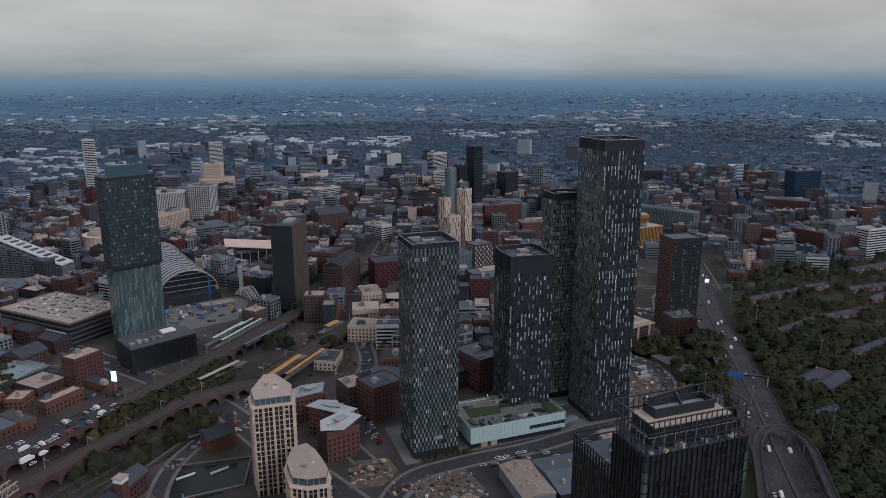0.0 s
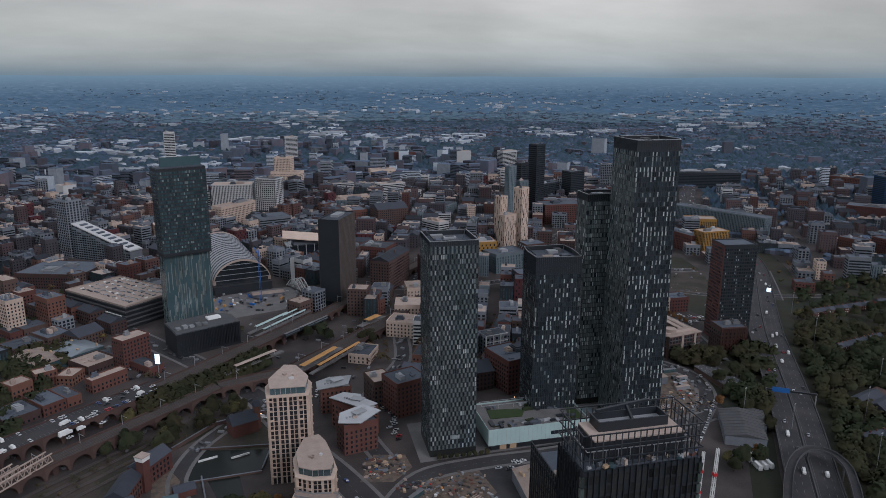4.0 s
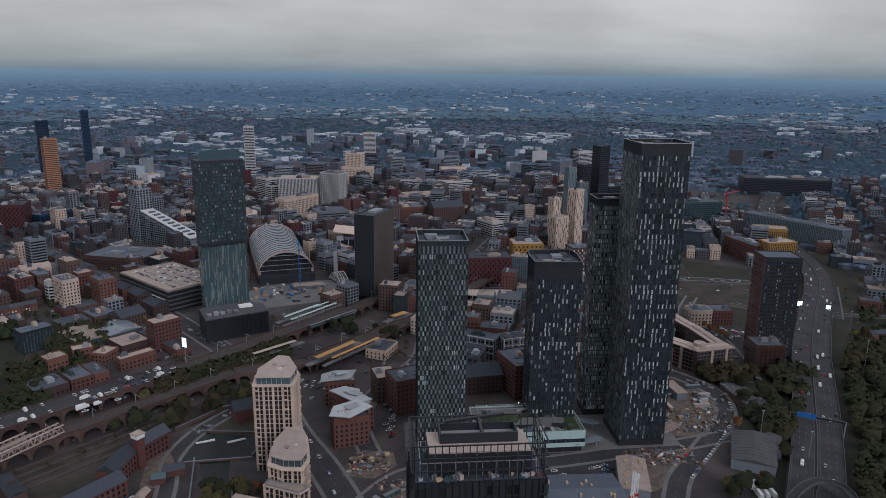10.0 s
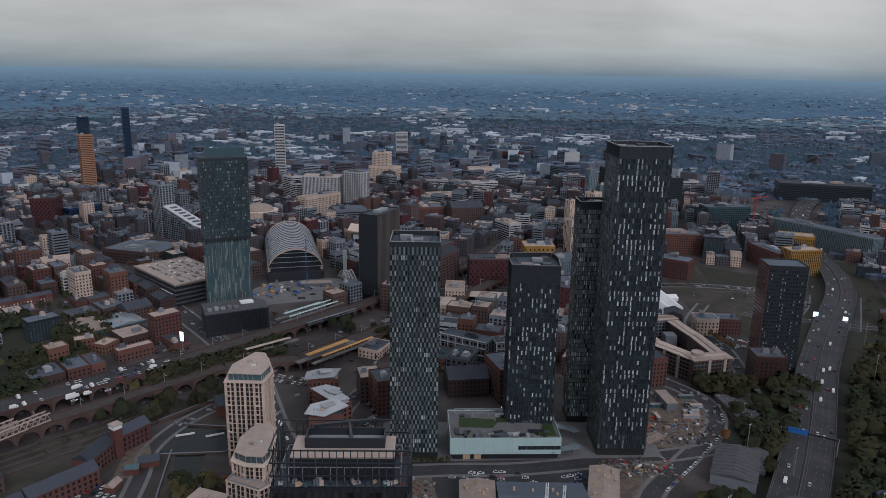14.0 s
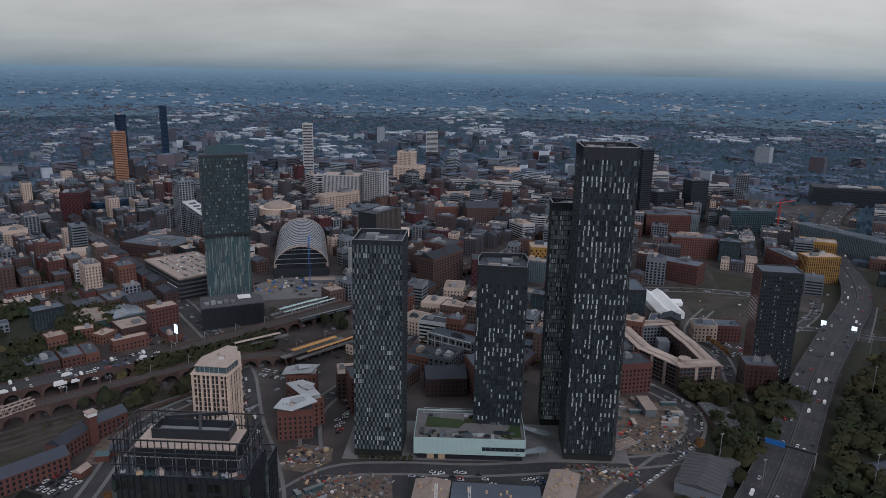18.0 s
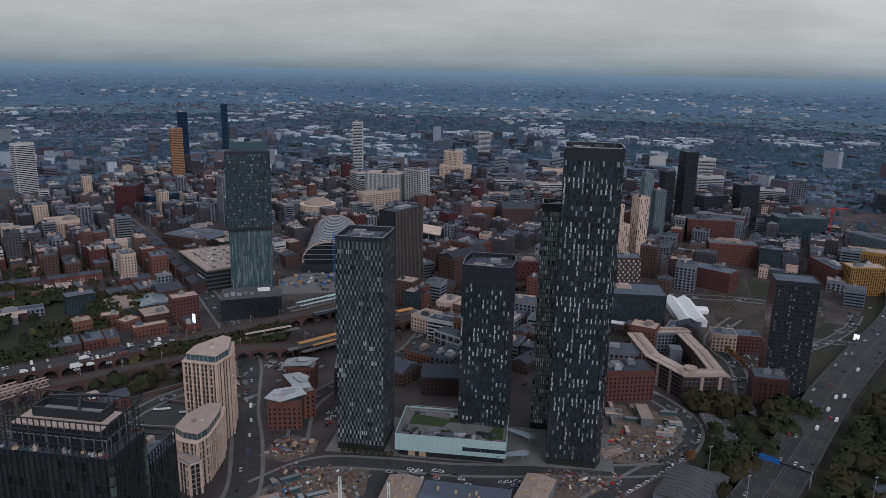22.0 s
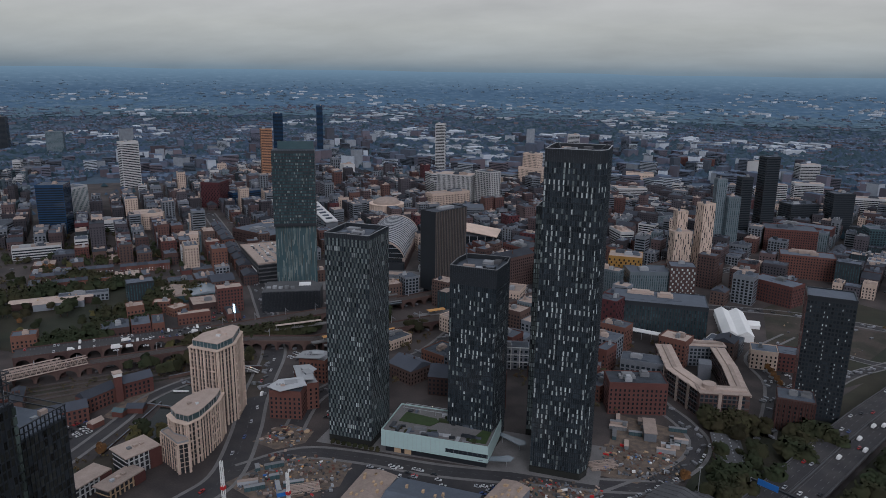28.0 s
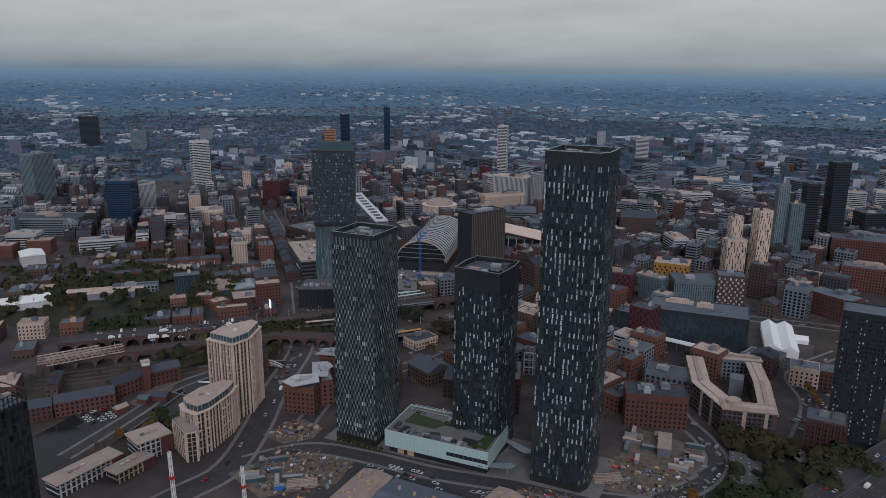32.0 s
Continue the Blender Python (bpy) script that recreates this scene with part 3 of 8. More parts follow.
def ground_sheet():
    b = Build()
    radii = [0] + [60 * k for k in range(1, 11)] + [800, 1000, 1250, 1500, 2000, 2600] + [FLAT_R + (RIM_R - FLAT_R) * k / 24 for k in range(1, 25)]
    n = 144
    for r in radii[1:]:
        for k in range(n):
            a = 2 * math.pi * k / n
            x, y = CX + r * math.cos(a), CY + r * math.sin(a)
            rough = 0.0 if r < 4200 else 7.0 * noise.noise(Vector((math.cos(a) * 9, math.sin(a) * 9, r * 0.002)))
            b.v.append((x, y, ground_z(x, y) + rough))
    b.v.append((CX, CY, 0))
    c = len(b.v) - 1
    slots = []
    for k in range(n):
        b.f.append((c, k, (k + 1) % n))
        slots.append(0)
    for i in range(len(radii) - 2):
        for k in range(n):
            b.f.append((i * n + k, (i + 1) * n + k, (i + 1) * n + (k + 1) % n, i * n + (k + 1) % n))
            # slot 1 is the haze-blued suburb ground, slot 2 the glowing haze backdrop
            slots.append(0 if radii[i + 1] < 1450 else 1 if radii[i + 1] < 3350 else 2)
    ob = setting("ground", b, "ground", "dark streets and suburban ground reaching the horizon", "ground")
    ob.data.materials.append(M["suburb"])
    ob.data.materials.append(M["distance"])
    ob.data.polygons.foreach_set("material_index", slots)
    for p in ob.data.polygons:
        p.use_smooth = True
    return ob


ground = ground_sheet()
ROADS = []


def along(points, step):
    """Places and directions every step metres along a line of points."""
    out, left = [], 0.0
    for (x0, y0), (x1, y1) in zip(points, points[1:]):
        ln = math.hypot(x1 - x0, y1 - y0)
        s = left
        while s < ln:
            out.append((x0 + (x1 - x0) * s / ln, y0 + (y1 - y0) * s / ln, math.degrees(math.atan2(y1 - y0, x1 - x0))))
            s += step
        left = s - ln
    return out


def smooth_line(points, n=6):
    out = []
    p = [points[0]] + list(points) + [points[-1]]
    for i in range(1, len(p) - 2):
        for k in range(n):
            t = k / n
            out.append(tuple(0.5 * (2 * p[i][j] + (p[i + 1][j] - p[i - 1][j]) * t + (2 * p[i - 1][j] - 5 * p[i][j] + 4 * p[i + 1][j] - p[i + 2][j]) * t * t + (3 * p[i][j] - p[i - 1][j] - 3 * p[i + 1][j] + p[i + 2][j]) * t ** 3) for j in range(2)))
    return out + [points[-1]]


def offset(points, dist):
    out = []
    for i, (x, y) in enumerate(points):
        a, c = points[max(0, i - 1)], points[min(len(points) - 1, i + 1)]
        dx, dy = c[0] - a[0], c[1] - a[1]
        ln = math.hypot(dx, dy) or 1
        out.append((x - dy / ln * dist, y + dx / ln * dist))
    return out


def ribbon(b, points, o0, o1, z0, z1):
    """A slab along a line of points, from side offset o0 to o1 and from height z0 to z1."""
    l, r = offset(points, o0), offset(points, o1)
    for i in range(len(points) - 1):
        p = [l[i], l[i + 1], r[i + 1], r[i]]
        b.poly(*[(*q, z1) for q in p][::-1])
        b.poly((*p[1], z0), (*p[0], z0), (*p[0], z1), (*p[1], z1))
        b.poly((*p[3], z0), (*p[2], z0), (*p[2], z1), (*p[3], z1))
        b.poly(*[(*q, z0) for q in p])
    return b


def clear_road(points, half):
    for x, y, _ in along(points, 8):
        ROADS.append((x, y, half))


LEVEL = [0.0]


def street(points, width, lines=True, name="road", walk=2.5):
    pts = smooth_line(points)
    LEVEL[0] += 0.005
    lv = LEVEL[0]
    ob = setting(name, ribbon(Build(), pts, -width / 2, width / 2, 0.0, 0.05 + lv), "asphalt", "dark asphalt street", "road")
    for s in (-1, 1):
        a, c = sorted((s * width / 2, s * (width / 2 + walk)))
        setting("pavement", ribbon(Build(), pts, a, c, 0.0, 0.15 + lv), "paving", "grey paved footway with a raised kerb", "pavement")
    if lines:
        b = Build()
        for x, y, deg in along(pts, 7):
            b.turned(x, y, 3, 0.2, 0.052 + lv, 0.056 + lv, deg)
        part("lane_marks", b, "line", ob, kind="stuff")
    clear_road(points, width / 2 + walk + 3)
    return ob


def sheet(name, plan, z, material, label, category, thick=0.05):
    return setting(name, Build().prism(plan, z - thick, z), material, label, category)


# ---- the elevated motorway ----
MWAY = smooth_line([(250, 160), (300, 255), (338, 318), (372, 372), (408, 432), (463, 528), (506, 596), (545, 655), (590, 722), (622, 779), (650, 850), (672, 930), (720, 1060), (820, 1260), (960, 1460)])
clear_road(MWAY, 26)


def motorway():
    t = thing("elevated_motorway", 0, 0, 0, "grey asphalt dual carriageway on a low concrete viaduct", "road", kind="structure")
    part("deck", ribbon(Build(), MWAY, -15.5, 15.5, 4.2, 5.4), "asphalt", t)
    for s in (-15.5, 15.1):
        part("parapet", ribbon(Build(), MWAY, s, s + 0.4, 5.4, 6.4), "barrier", t)
    part("central_barrier", ribbon(Build(), MWAY, -0.35, 0.35, 5.4, 6.2), "barrier", t)
    b = Build()
    for o in (-10.6, -6.6, 6.6, 10.6):
        for x, y, deg in along(offset(MWAY, o), 9):
            b.turned(x, y, 3.2, 0.28, 5.404, 5.415, deg)
    part("lane_marks", b, "line", t, kind="stuff")
    e = Build()
    for o in (-14.3, -1.6, 1.6, 14.3):
        ribbon(e, MWAY, o - 0.08, o + 0.08, 5.403, 5.412)
    part("edge_lines", e, "line", t, kind="stuff")
    for x, y, deg in along(MWAY, 32):
        part("pier", Build().turned(0, 0, 1.6, 22, 0, 4.2), "grey", t, place=pose(x, y, 0, 0, 0, deg))
    # blue sign gantry over the carriageways
    g = thing("sign_gantry", 396, 412, 59.5, "blue and white road sign on a dark gantry over the motorway", "gantry")
    part("beam", Build().box(-0.6, 0.6, -17, 17, 11.4, 12.6), "black", g)
    for yy in (-17, 17):
        part("post", Build().box(-0.5, 0.5, yy - 0.4, yy + 0.4, 0, 12.6), "steel", g)
    part("sign_panel", Build().box(-0.9, -0.62, 1, 13, 10.6, 14.4), "bluepaint", g)
    # curved footbridge that loops over both carriageways
    loop = smooth_line([(262, 244), (282, 270), (300, 292), (318, 314), (335, 330), (350, 337), (360, 330), (358, 314), (348, 297), (336, 280), (318, 254), (306, 236)])
    r = thing("loop_footbridge", 0, 0, 0, "dark curved footbridge looping over the motorway", "bridge", kind="structure")
    part("deck", ribbon(Build(), loop, -2.2, 2.2, 11.0, 11.6), "asphalt", r)
    for o in (-2.5, 2.2):
        part("parapet", ribbon(Build(), loop, o, o + 0.3, 11.0, 12.9), "barrier", r)
    for x, y, deg in along(loop, 26):
        part("pier", Build().turned(0, 0, 1.0, 1.0, 0, 11.0), "barrier", r, place=pose(x, y, 0, 0, 0, deg))


motorway()
near_way = MWAY[:66]
setting("grass_verge", ribbon(Build(), near_way, -44, -16.5, 0.0, 0.086), "grass", "dark grass bank beside the motorway", "grass")
setting("grass_verge", ribbon(Build(), near_way, 16.5, 34, 0.0, 0.087), "grass", "dark grass bank beside the motorway", "grass")

# ---- streets ----
street([(60, 240), (74, 300), (80, 335), (62, 385), (40, 430), (24, 470), (8, 510), (-14, 545), (-45, 590), (-80, 635), (-120, 685), (-190, 757), (-307, 890), (-420, 1010)], 17)
street([(84, 345), (110, 376), (150, 384), (200, 386), (266, 398), (300, 404), (330, 412)], 11)
street([(262, 330), (280, 365), (313, 402), (345, 440), (355, 475), (345, 502), (325, 532), (312, 575), (306, 620)], 11)
street([(-22, 300), (-26, 340), (-30, 372), (-36, 405), (-28, 440), (-10, 470)], 8, False)
street([(90, 400), (80, 455), (100, 510), (128, 560), (140, 640), (168, 735), (186, 820), (240, 960), (300, 1120)], 11)
street([(398, 500), (412, 590), (402, 650), (440, 720)], 9, False)
street([(60, 720), (110, 770), (180, 770), (260, 770), (340, 780), (450, 790), (540, 770)], 12)
street([(300, 790), (330, 860), (390, 940), (470, 1020), (560, 1090)], 12)

# the interchange and its slip_street beside the motorway
for pts in ([(452, 600), (480, 640), (516, 676), (548, 716), (572, 760)], [(470, 690), (500, 672), (540, 668), (580, 650), (640, 640)], [(560, 640), (590, 690), (625, 750)]):
    street(pts, 8, True, "road", 1.5)
sheet("grass_verge", [(448, 590), (500, 640), (560, 720), (520, 730), (470, 690), (444, 640)], 0.09, "grass", "dark grass beside the slip road", "grass")
for x, y, r in ((480, 640, 34), (515, 690, 34), (500, 665, 30), (545, 720, 26), (455, 610, 22), (500, 620, 20)):
    take(x, y, r)

# ---- open ground, parks and water ----
sheet("grass_verge", [(440, 420), (520, 400), (900, 400), (980, 640), (800, 700), (640, 690), (560, 620), (490, 520)], 0.08, "grass", "dark autumn grass under park trees", "grass")
sheet("grass_verge", [(345, 416), (372, 412), (430, 490), (440, 520), (408, 516), (366, 500)], 0.08, "grass", "dark grass beside the motorway", "grass")
sheet("grass_verge", [(300, 180), (440, 160), (560, 400), (436, 412), (380, 330)], 0.08, "grass", "dark grass beside the motorway", "grass")
sheet("grass_verge", [(-300, 440), (-205, 440), (-150, 500), (-200, 560), (-230, 640), (-330, 640)], 0.08, "grass", "dark grass of a small park", "grass")
sheet("grass_verge", [(470, 770), (545, 770), (555, 830), (490, 880)], 0.08, "grass", "rough grass on cleared ground", "grass")
sheet("cleared_ground", [(418, 690), (500, 680), (545, 760), (470, 765), (484, 890), (425, 800)], 0.12, "earth", "cleared brown building land", "ground")
sheet("building_site", [(84, 330), (118, 318), (150, 350), (146, 376), (112, 372), (92, 350)], 0.105, "dirt", "muddy building site", "ground")
sheet("building_site", [(294, 414), (318, 412), (346, 452), (346, 490), (300, 500)], 0.11, "dirt", "muddy building site with rubble", "ground")
sheet("building_site", [(246, 346), (262, 352), (302, 398), (250, 392)], 0.11, "dirt", "muddy building site with rubble", "ground")
sheet("car_park", [(148, 320), (252, 320), (252, 385), (120, 376), (140, 352)], 0.05, "asphalt", "dark asphalt yard with parked cars", "car park")
sheet("plaza", [(112, 392), (296, 402), (296, 450), (112, 445)], 0.13, "paving", "pale paved square round the towers", "pavement")
sheet("works_yard", [(-52, 690), (30, 720), (52, 800), (18, 800), (-40, 780), (-70, 730)], 0.115, "paving", "grey works yard with stacked materials", "ground")
sheet("canal", [(-2, 330), (14, 330), (6, 370), (0, 405), (-4, 440), (-24, 440), (-20, 405), (-8, 370)], 0.06, "water", "dark still canal water", "water")
sheet("canal_basin", [(-30, 400), (14, 404), (18, 432), (-26, 436)], 0.07, "water", "dark still canal basin", "water")
sheet("river", [(-50, 240), (-10, 240), (-16, 300), (-30, 355), (-66, 345), (-62, 290)], 0.06, "water", "dark brown river water", "water")
for x, y, r in ((100, 345, 40), (125, 350, 35), (320, 450, 40), (325, 470, 36), (270, 375, 22), (200, 350, 60), (170, 345, 50), (230, 345, 30), (200, 420, 95), (150, 420, 60), (-10, 760, 55), (10, 730, 45), (-5, 385, 30), (-8, 420, 34), (-40, 290, 45), (450, 720, 60), (510, 820, 60), (470, 800, 50), (-250, 500, 80), (-230, 570, 60), (390, 460, 45), (395, 490, 40)):
    take(x, y, r)


# ---- residential towers ----
def plan_frames(plan):
    """Origin, direction, outward normal and length of each side of a plan drawn anticlockwise."""
    out = []
    for (x0, y0), (x1, y1) in zip(plan, plan[1:] + plan[:1]):
        ln = math.hypot(x1 - x0, y1 - y0)
        u = ((x1 - x0) / ln, (y1 - y0) / ln)
        out.append(((x0, y0), u, (u[1], -u[0]), ln))
    return out


def scaled(plan, by):
    return [(x * (1 + by), y * (1 + by)) for x, y in plan]


def rim_wall(plan, z0, z1, by):
    """A wall round a plan, open in the middle."""
    b, inner = Build(), scaled(plan, -by)
    n = len(plan)
    for k in range(n):
        p, q, r, s = plan[k], plan[(k + 1) % n], inner[(k + 1) % n], inner[k]
        b.poly((*p, z0), (*q, z0), (*q, z1), (*p, z1))
        b.poly((*r, z0), (*s, z0), (*s, z1), (*r, z1))
        b.poly((*p, z1), (*q, z1), (*r, z1), (*s, z1))
    return b


def pane_tower(x, y, plan, h, grey, white, label, seed, blank=6.0, west_sky_grey=None, fill=0.0, parts_on=150):
    """A tall shaft of staggered glass panes between metal fins, blank over its last metres."""
    rng = random.Random(seed)
    w = max(p[0] for p in plan) - min(p[0] for p in plan)
    d = max(p[1] for p in plan) - min(p[1] for p in plan)
    t = thing("residential_tower", x, y, 0, label, "tower", "glass towers on the square", clear=max(w, d) * 0.75)
    part("body", Build().prism(plan, 0, h - 4.2, False), "black", t)
    part("crown_screen", rim_wall(plan, h - 4.2, h, 0.03), "black", t)
    part("roof", Build().prism(scaled(plan, -0.035), h - 4.2, h - 3.0), "flat", t)
    part("coping", rim_wall(scaled(plan, 0.006), h, h + 0.3, 0.03), "plant", t)
    for k in range(7):
        a, c = rng.uniform(-0.36, 0.2) * w, rng.uniform(-0.36, 0.2) * d
        part("plant_room", Build().box(a, a + rng.uniform(3, 8), c, c + rng.uniform(2, 6), h - 3.0, h - rng.uniform(0.2, 1.6)), ("plant", "black", "flat", "plant", "black", "flatpale", "barrier")[k], t)
    for sx in (-1, 1):
        part("cleaning_arm", Build().beam((sx * w * 0.3, 0, h - 3.0), (sx * w * 0.42, d * 0.3, h + 0.8), 0.25), "black", t)
    floor, bay = 3.25, 1.3
    rows = int((h - 5.2 - blank) / floor)
    meshes = {}
    for kind, wide in (("pane_white", 0.78), ("pane_grey", 1.02)):
        single = Build()
        pane_on(single, (0, 0), (1, 0), (0, -1), 0, wide, 0, 2.75, 0.1, True)
        meshes[kind] = single.mesh("pane", kind)
    made = 0
    # blinds are drawn on some storeys and up on others
    storeys, level = [], 1.0
    for k in range(rows):
        if grey < 0.5:
            level = rng.choice((0.08, 0.2, 0.35, 0.9, 1.6, 2.3, 2.8))
        elif rng.random() < 0.45:
            level = rng.choice((0.25, 0.6, 1.0, 1.3, 1.5))
        storeys.append(level * (1.35 - (0.45 if grey < 0.5 else 0.75) * k / rows))
    for s, (o, u, n, length) in enumerate(plan_frames(plan)):
        cols = int(length / bay)
        bay_w = length / cols
        groups = dict(pane_white=Build(), pane_grey=Build(), pane_dark=Build())
        # west faces get extra grey panes in place of the sky they would reflect
        face_grey, face_fill = (west_sky_grey, 0.85) if west_sky_grey is not None and n[0] < -0.5 else (grey, fill)
        for k in range(rows):
            pair = False
            for c in range(cols):
                p = rng.random()
                local = noise.noise(Vector((c * 0.3 + seed, k * 0.16, s * 5.0)))
                if (c if grey < 0.5 and face_grey < 0.5 else c + k) % 2:
                    kind = "pane_white" if pair and p < 0.3 and grey > 0.6 else "pane_grey" if p > 1 - face_fill else "pane_dark"
                elif p < white * (1.0 + 1.5 * local) * storeys[k]:
                    kind = "pane_white"
                elif p < white + face_grey * (1.0 + 0.4 * local):
                    kind = "pane_grey"
                else:
                    kind = "pane_dark"
                pair = kind == "pane_white"
                wide = 0.78 if kind == "pane_white" else 1.02
                tall = 4.6 if blank < 2 and k == rows - 1 else 2.75
                a, z = c * bay_w + 0.14, 4.5 + k * floor + 0.2
                if kind == "pane_white" and grey < 0.5:
                    # lights step aside on every other storey, and some blinds are half drawn
                    a += 0.26 * (k % 2)
                    if rng.random() < 0.35:
                        wide, tall, z = (0.5, 2.75, z) if rng.random() < 0.6 else (wide, 1.7, z + 1.05)
                if kind != "pane_dark" and tall == 2.75 and wide > 0.7 and s == 0 and made < parts_on and rng.random() < 0.5:
                    made += 1
                    turn = math.degrees(math.atan2(u[1], u[0]))
                    part("pane", meshes[kind], None, t, place=pose(o[0] + u[0] * a, o[1] + u[1] * a, z, 0, 0, turn))
                else:
                    pane_on(groups[kind], o, u, n, a, a + wide, z, z + tall, 0.1, kind != "pane_dark")
        for kind, b in groups.items():
            if b.f:
                part("facade_panes", b, kind, t, kind="stuff")
        fins = Build()
        for c in range(cols + 1):
            p = Vector((o[0] + u[0] * c * bay_w, o[1] + u[1] * c * bay_w))
            a, e = Vector(u) * 0.06, Vector(n) * 0.18
            fins.prism([tuple(p - a), tuple(p - a + e), tuple(p + a + e), tuple(p + a)][::-1], 4.5, h - 0.2)
        part("fin_screen", fins, "fin", t, kind="stuff")
        bands = Build()
        for k in range(rows + 1):
            pane_on(bands, o, u, n, 0.05, length - 0.05, 4.36 + k * floor, 4.6 + k * floor, 0.14, True)
        part("spandrel_screen", bands, "black", t, kind="stuff")
    part("lobby_glass", Build().prism(scaled(plan, 0.015), 0, 4.3), "smoked", t)
    return t


def oblong(w, d):
    return [(-w / 2, -d / 2), (w / 2, -d / 2), (w / 2, d / 2), (-w / 2, d / 2)]


pane_tower(270.0, 424.0, [(-16.4, -20), (13.8, -20), (17.2, -13), (17.2, 13), (0, 15), (-16.4, 13)], 200.0, 0.07, 0.20, "tall black glass tower flecked with pale panes", 3, 3.2, 0.9)
pane_tower(211.0, 436.5, [(-16, -17.5), (14.5, -20), (16.5, 0), (15, 14), (-14, 14), (-16.4, 0)], 123.5, 0.05, 0.19, "black glass tower with scattered pale panes", 5, 9.0)
pane_tower(257.5, 457.5, oblong(31.0, 18.0), 159.0, 0.9, 0.26, "dark glass tower with rows of grey panes", 7, 3.0, 0.9, 0.85)
pane_tower(134.5, 413.0, oblong(30.0, 31.0), 142.5, 0.90, 0.13, "grey-green glass tower of staggered panes", 11, 1.0)


# ---- glass pavilion between the towers ----
def pavilion():
    t = thing("pavilion", 192.5, 416, 1.5, "low pale aqua glass pavilion with a planted roof terrace", "pavilion", clear=50)
    part("base", Build().box(-33, 34, -18, 18, 0, 4.5), "black", t)
    part("glass_band", Build().box(-35.5, 35.5, -20, 19, 4.5, 14.6), "aqua", t)
    b = Build()
    for k in range(24):
        b.box(-35.5 + k * 3.05, -35.42 + k * 3.05, -20.08, -20.0, 4.5, 14.6)
    part("joints", b, "steel", t)
    part("window_strip", Build().box(8, 35.3, -20.07, -19.9, 7.6, 10.2), "glass", t)
    for x in (-27, -20):
        part("timber_panel", Build().box(x, x + 4.5, -18.3, -18.0, 0.2, 4.2), "timber", t)
    part("roof_terrace", Build().box(-35.0, 35.0, -19.5, 18.5, 14.61, 15.0), "paving", t)
    part("parapet", Build().ring(-35.5, 35.5, -20, 19, 14.6, 15.9, 0.35), "aqua", t)
    part("roof_lawn", Build().prism([(-29, -4), (-7, -5), (-3, 2), (-6, 6), (-28, 9)], 15.0, 15.4), "lawn", t)
    part("roof_lawn", Build().prism([(22, -16), (33, -16), (33, 6), (27, 0)], 15.0, 15.4), "lawn", t)
    rng = random.Random(4)
    for k in range(46):
        x, y = rng.uniform(-31, 28), rng.choice((-16, -14, -11, 8, 12, 15, 3)) + rng.uniform(-1, 1)
        if -29 < x < -2 and -5 < y < 9:
            continue
        part("planter", Build().turned(x, y, rng.uniform(3, 8), rng.uniform(1.2, 3), 15.0, 15.0 + rng.uniform(0.5, 1.8), rng.choice((0, 90, 12))), rng.choice(("plant", "leaf", "flat", "black", "leaf")), t)
    part("pergola", Build().ring(-31, 4, 10, 17, 17.6, 17.9, 0.3), "steel", t)
    for x in (-30, -19, -8, 3):
        part("pergola_post", Build().box(x - 0.15, x + 0.15, 10, 10.3, 15, 17.6), "steel", t)
    # thin white entrance canopies on the square
    for a, c in (((232, 402), 22), ((236, 430), -24)):
        e = thing("entrance_canopy", a[0], a[1], c, "thin white wing-shaped entrance canopy", "canopy")
        part("roof", Build().prism([(-11, -2), (9, -4), (12, 0), (9, 3), (-10, 1.5)], 5.6, 6.0), "paleglass", e)
        for x in (-7, 7):
            part("post", Build().box(x - 0.15, x + 0.15, -0.4, -0.1, 0.1, 5.6), "steel", e)


pavilion()


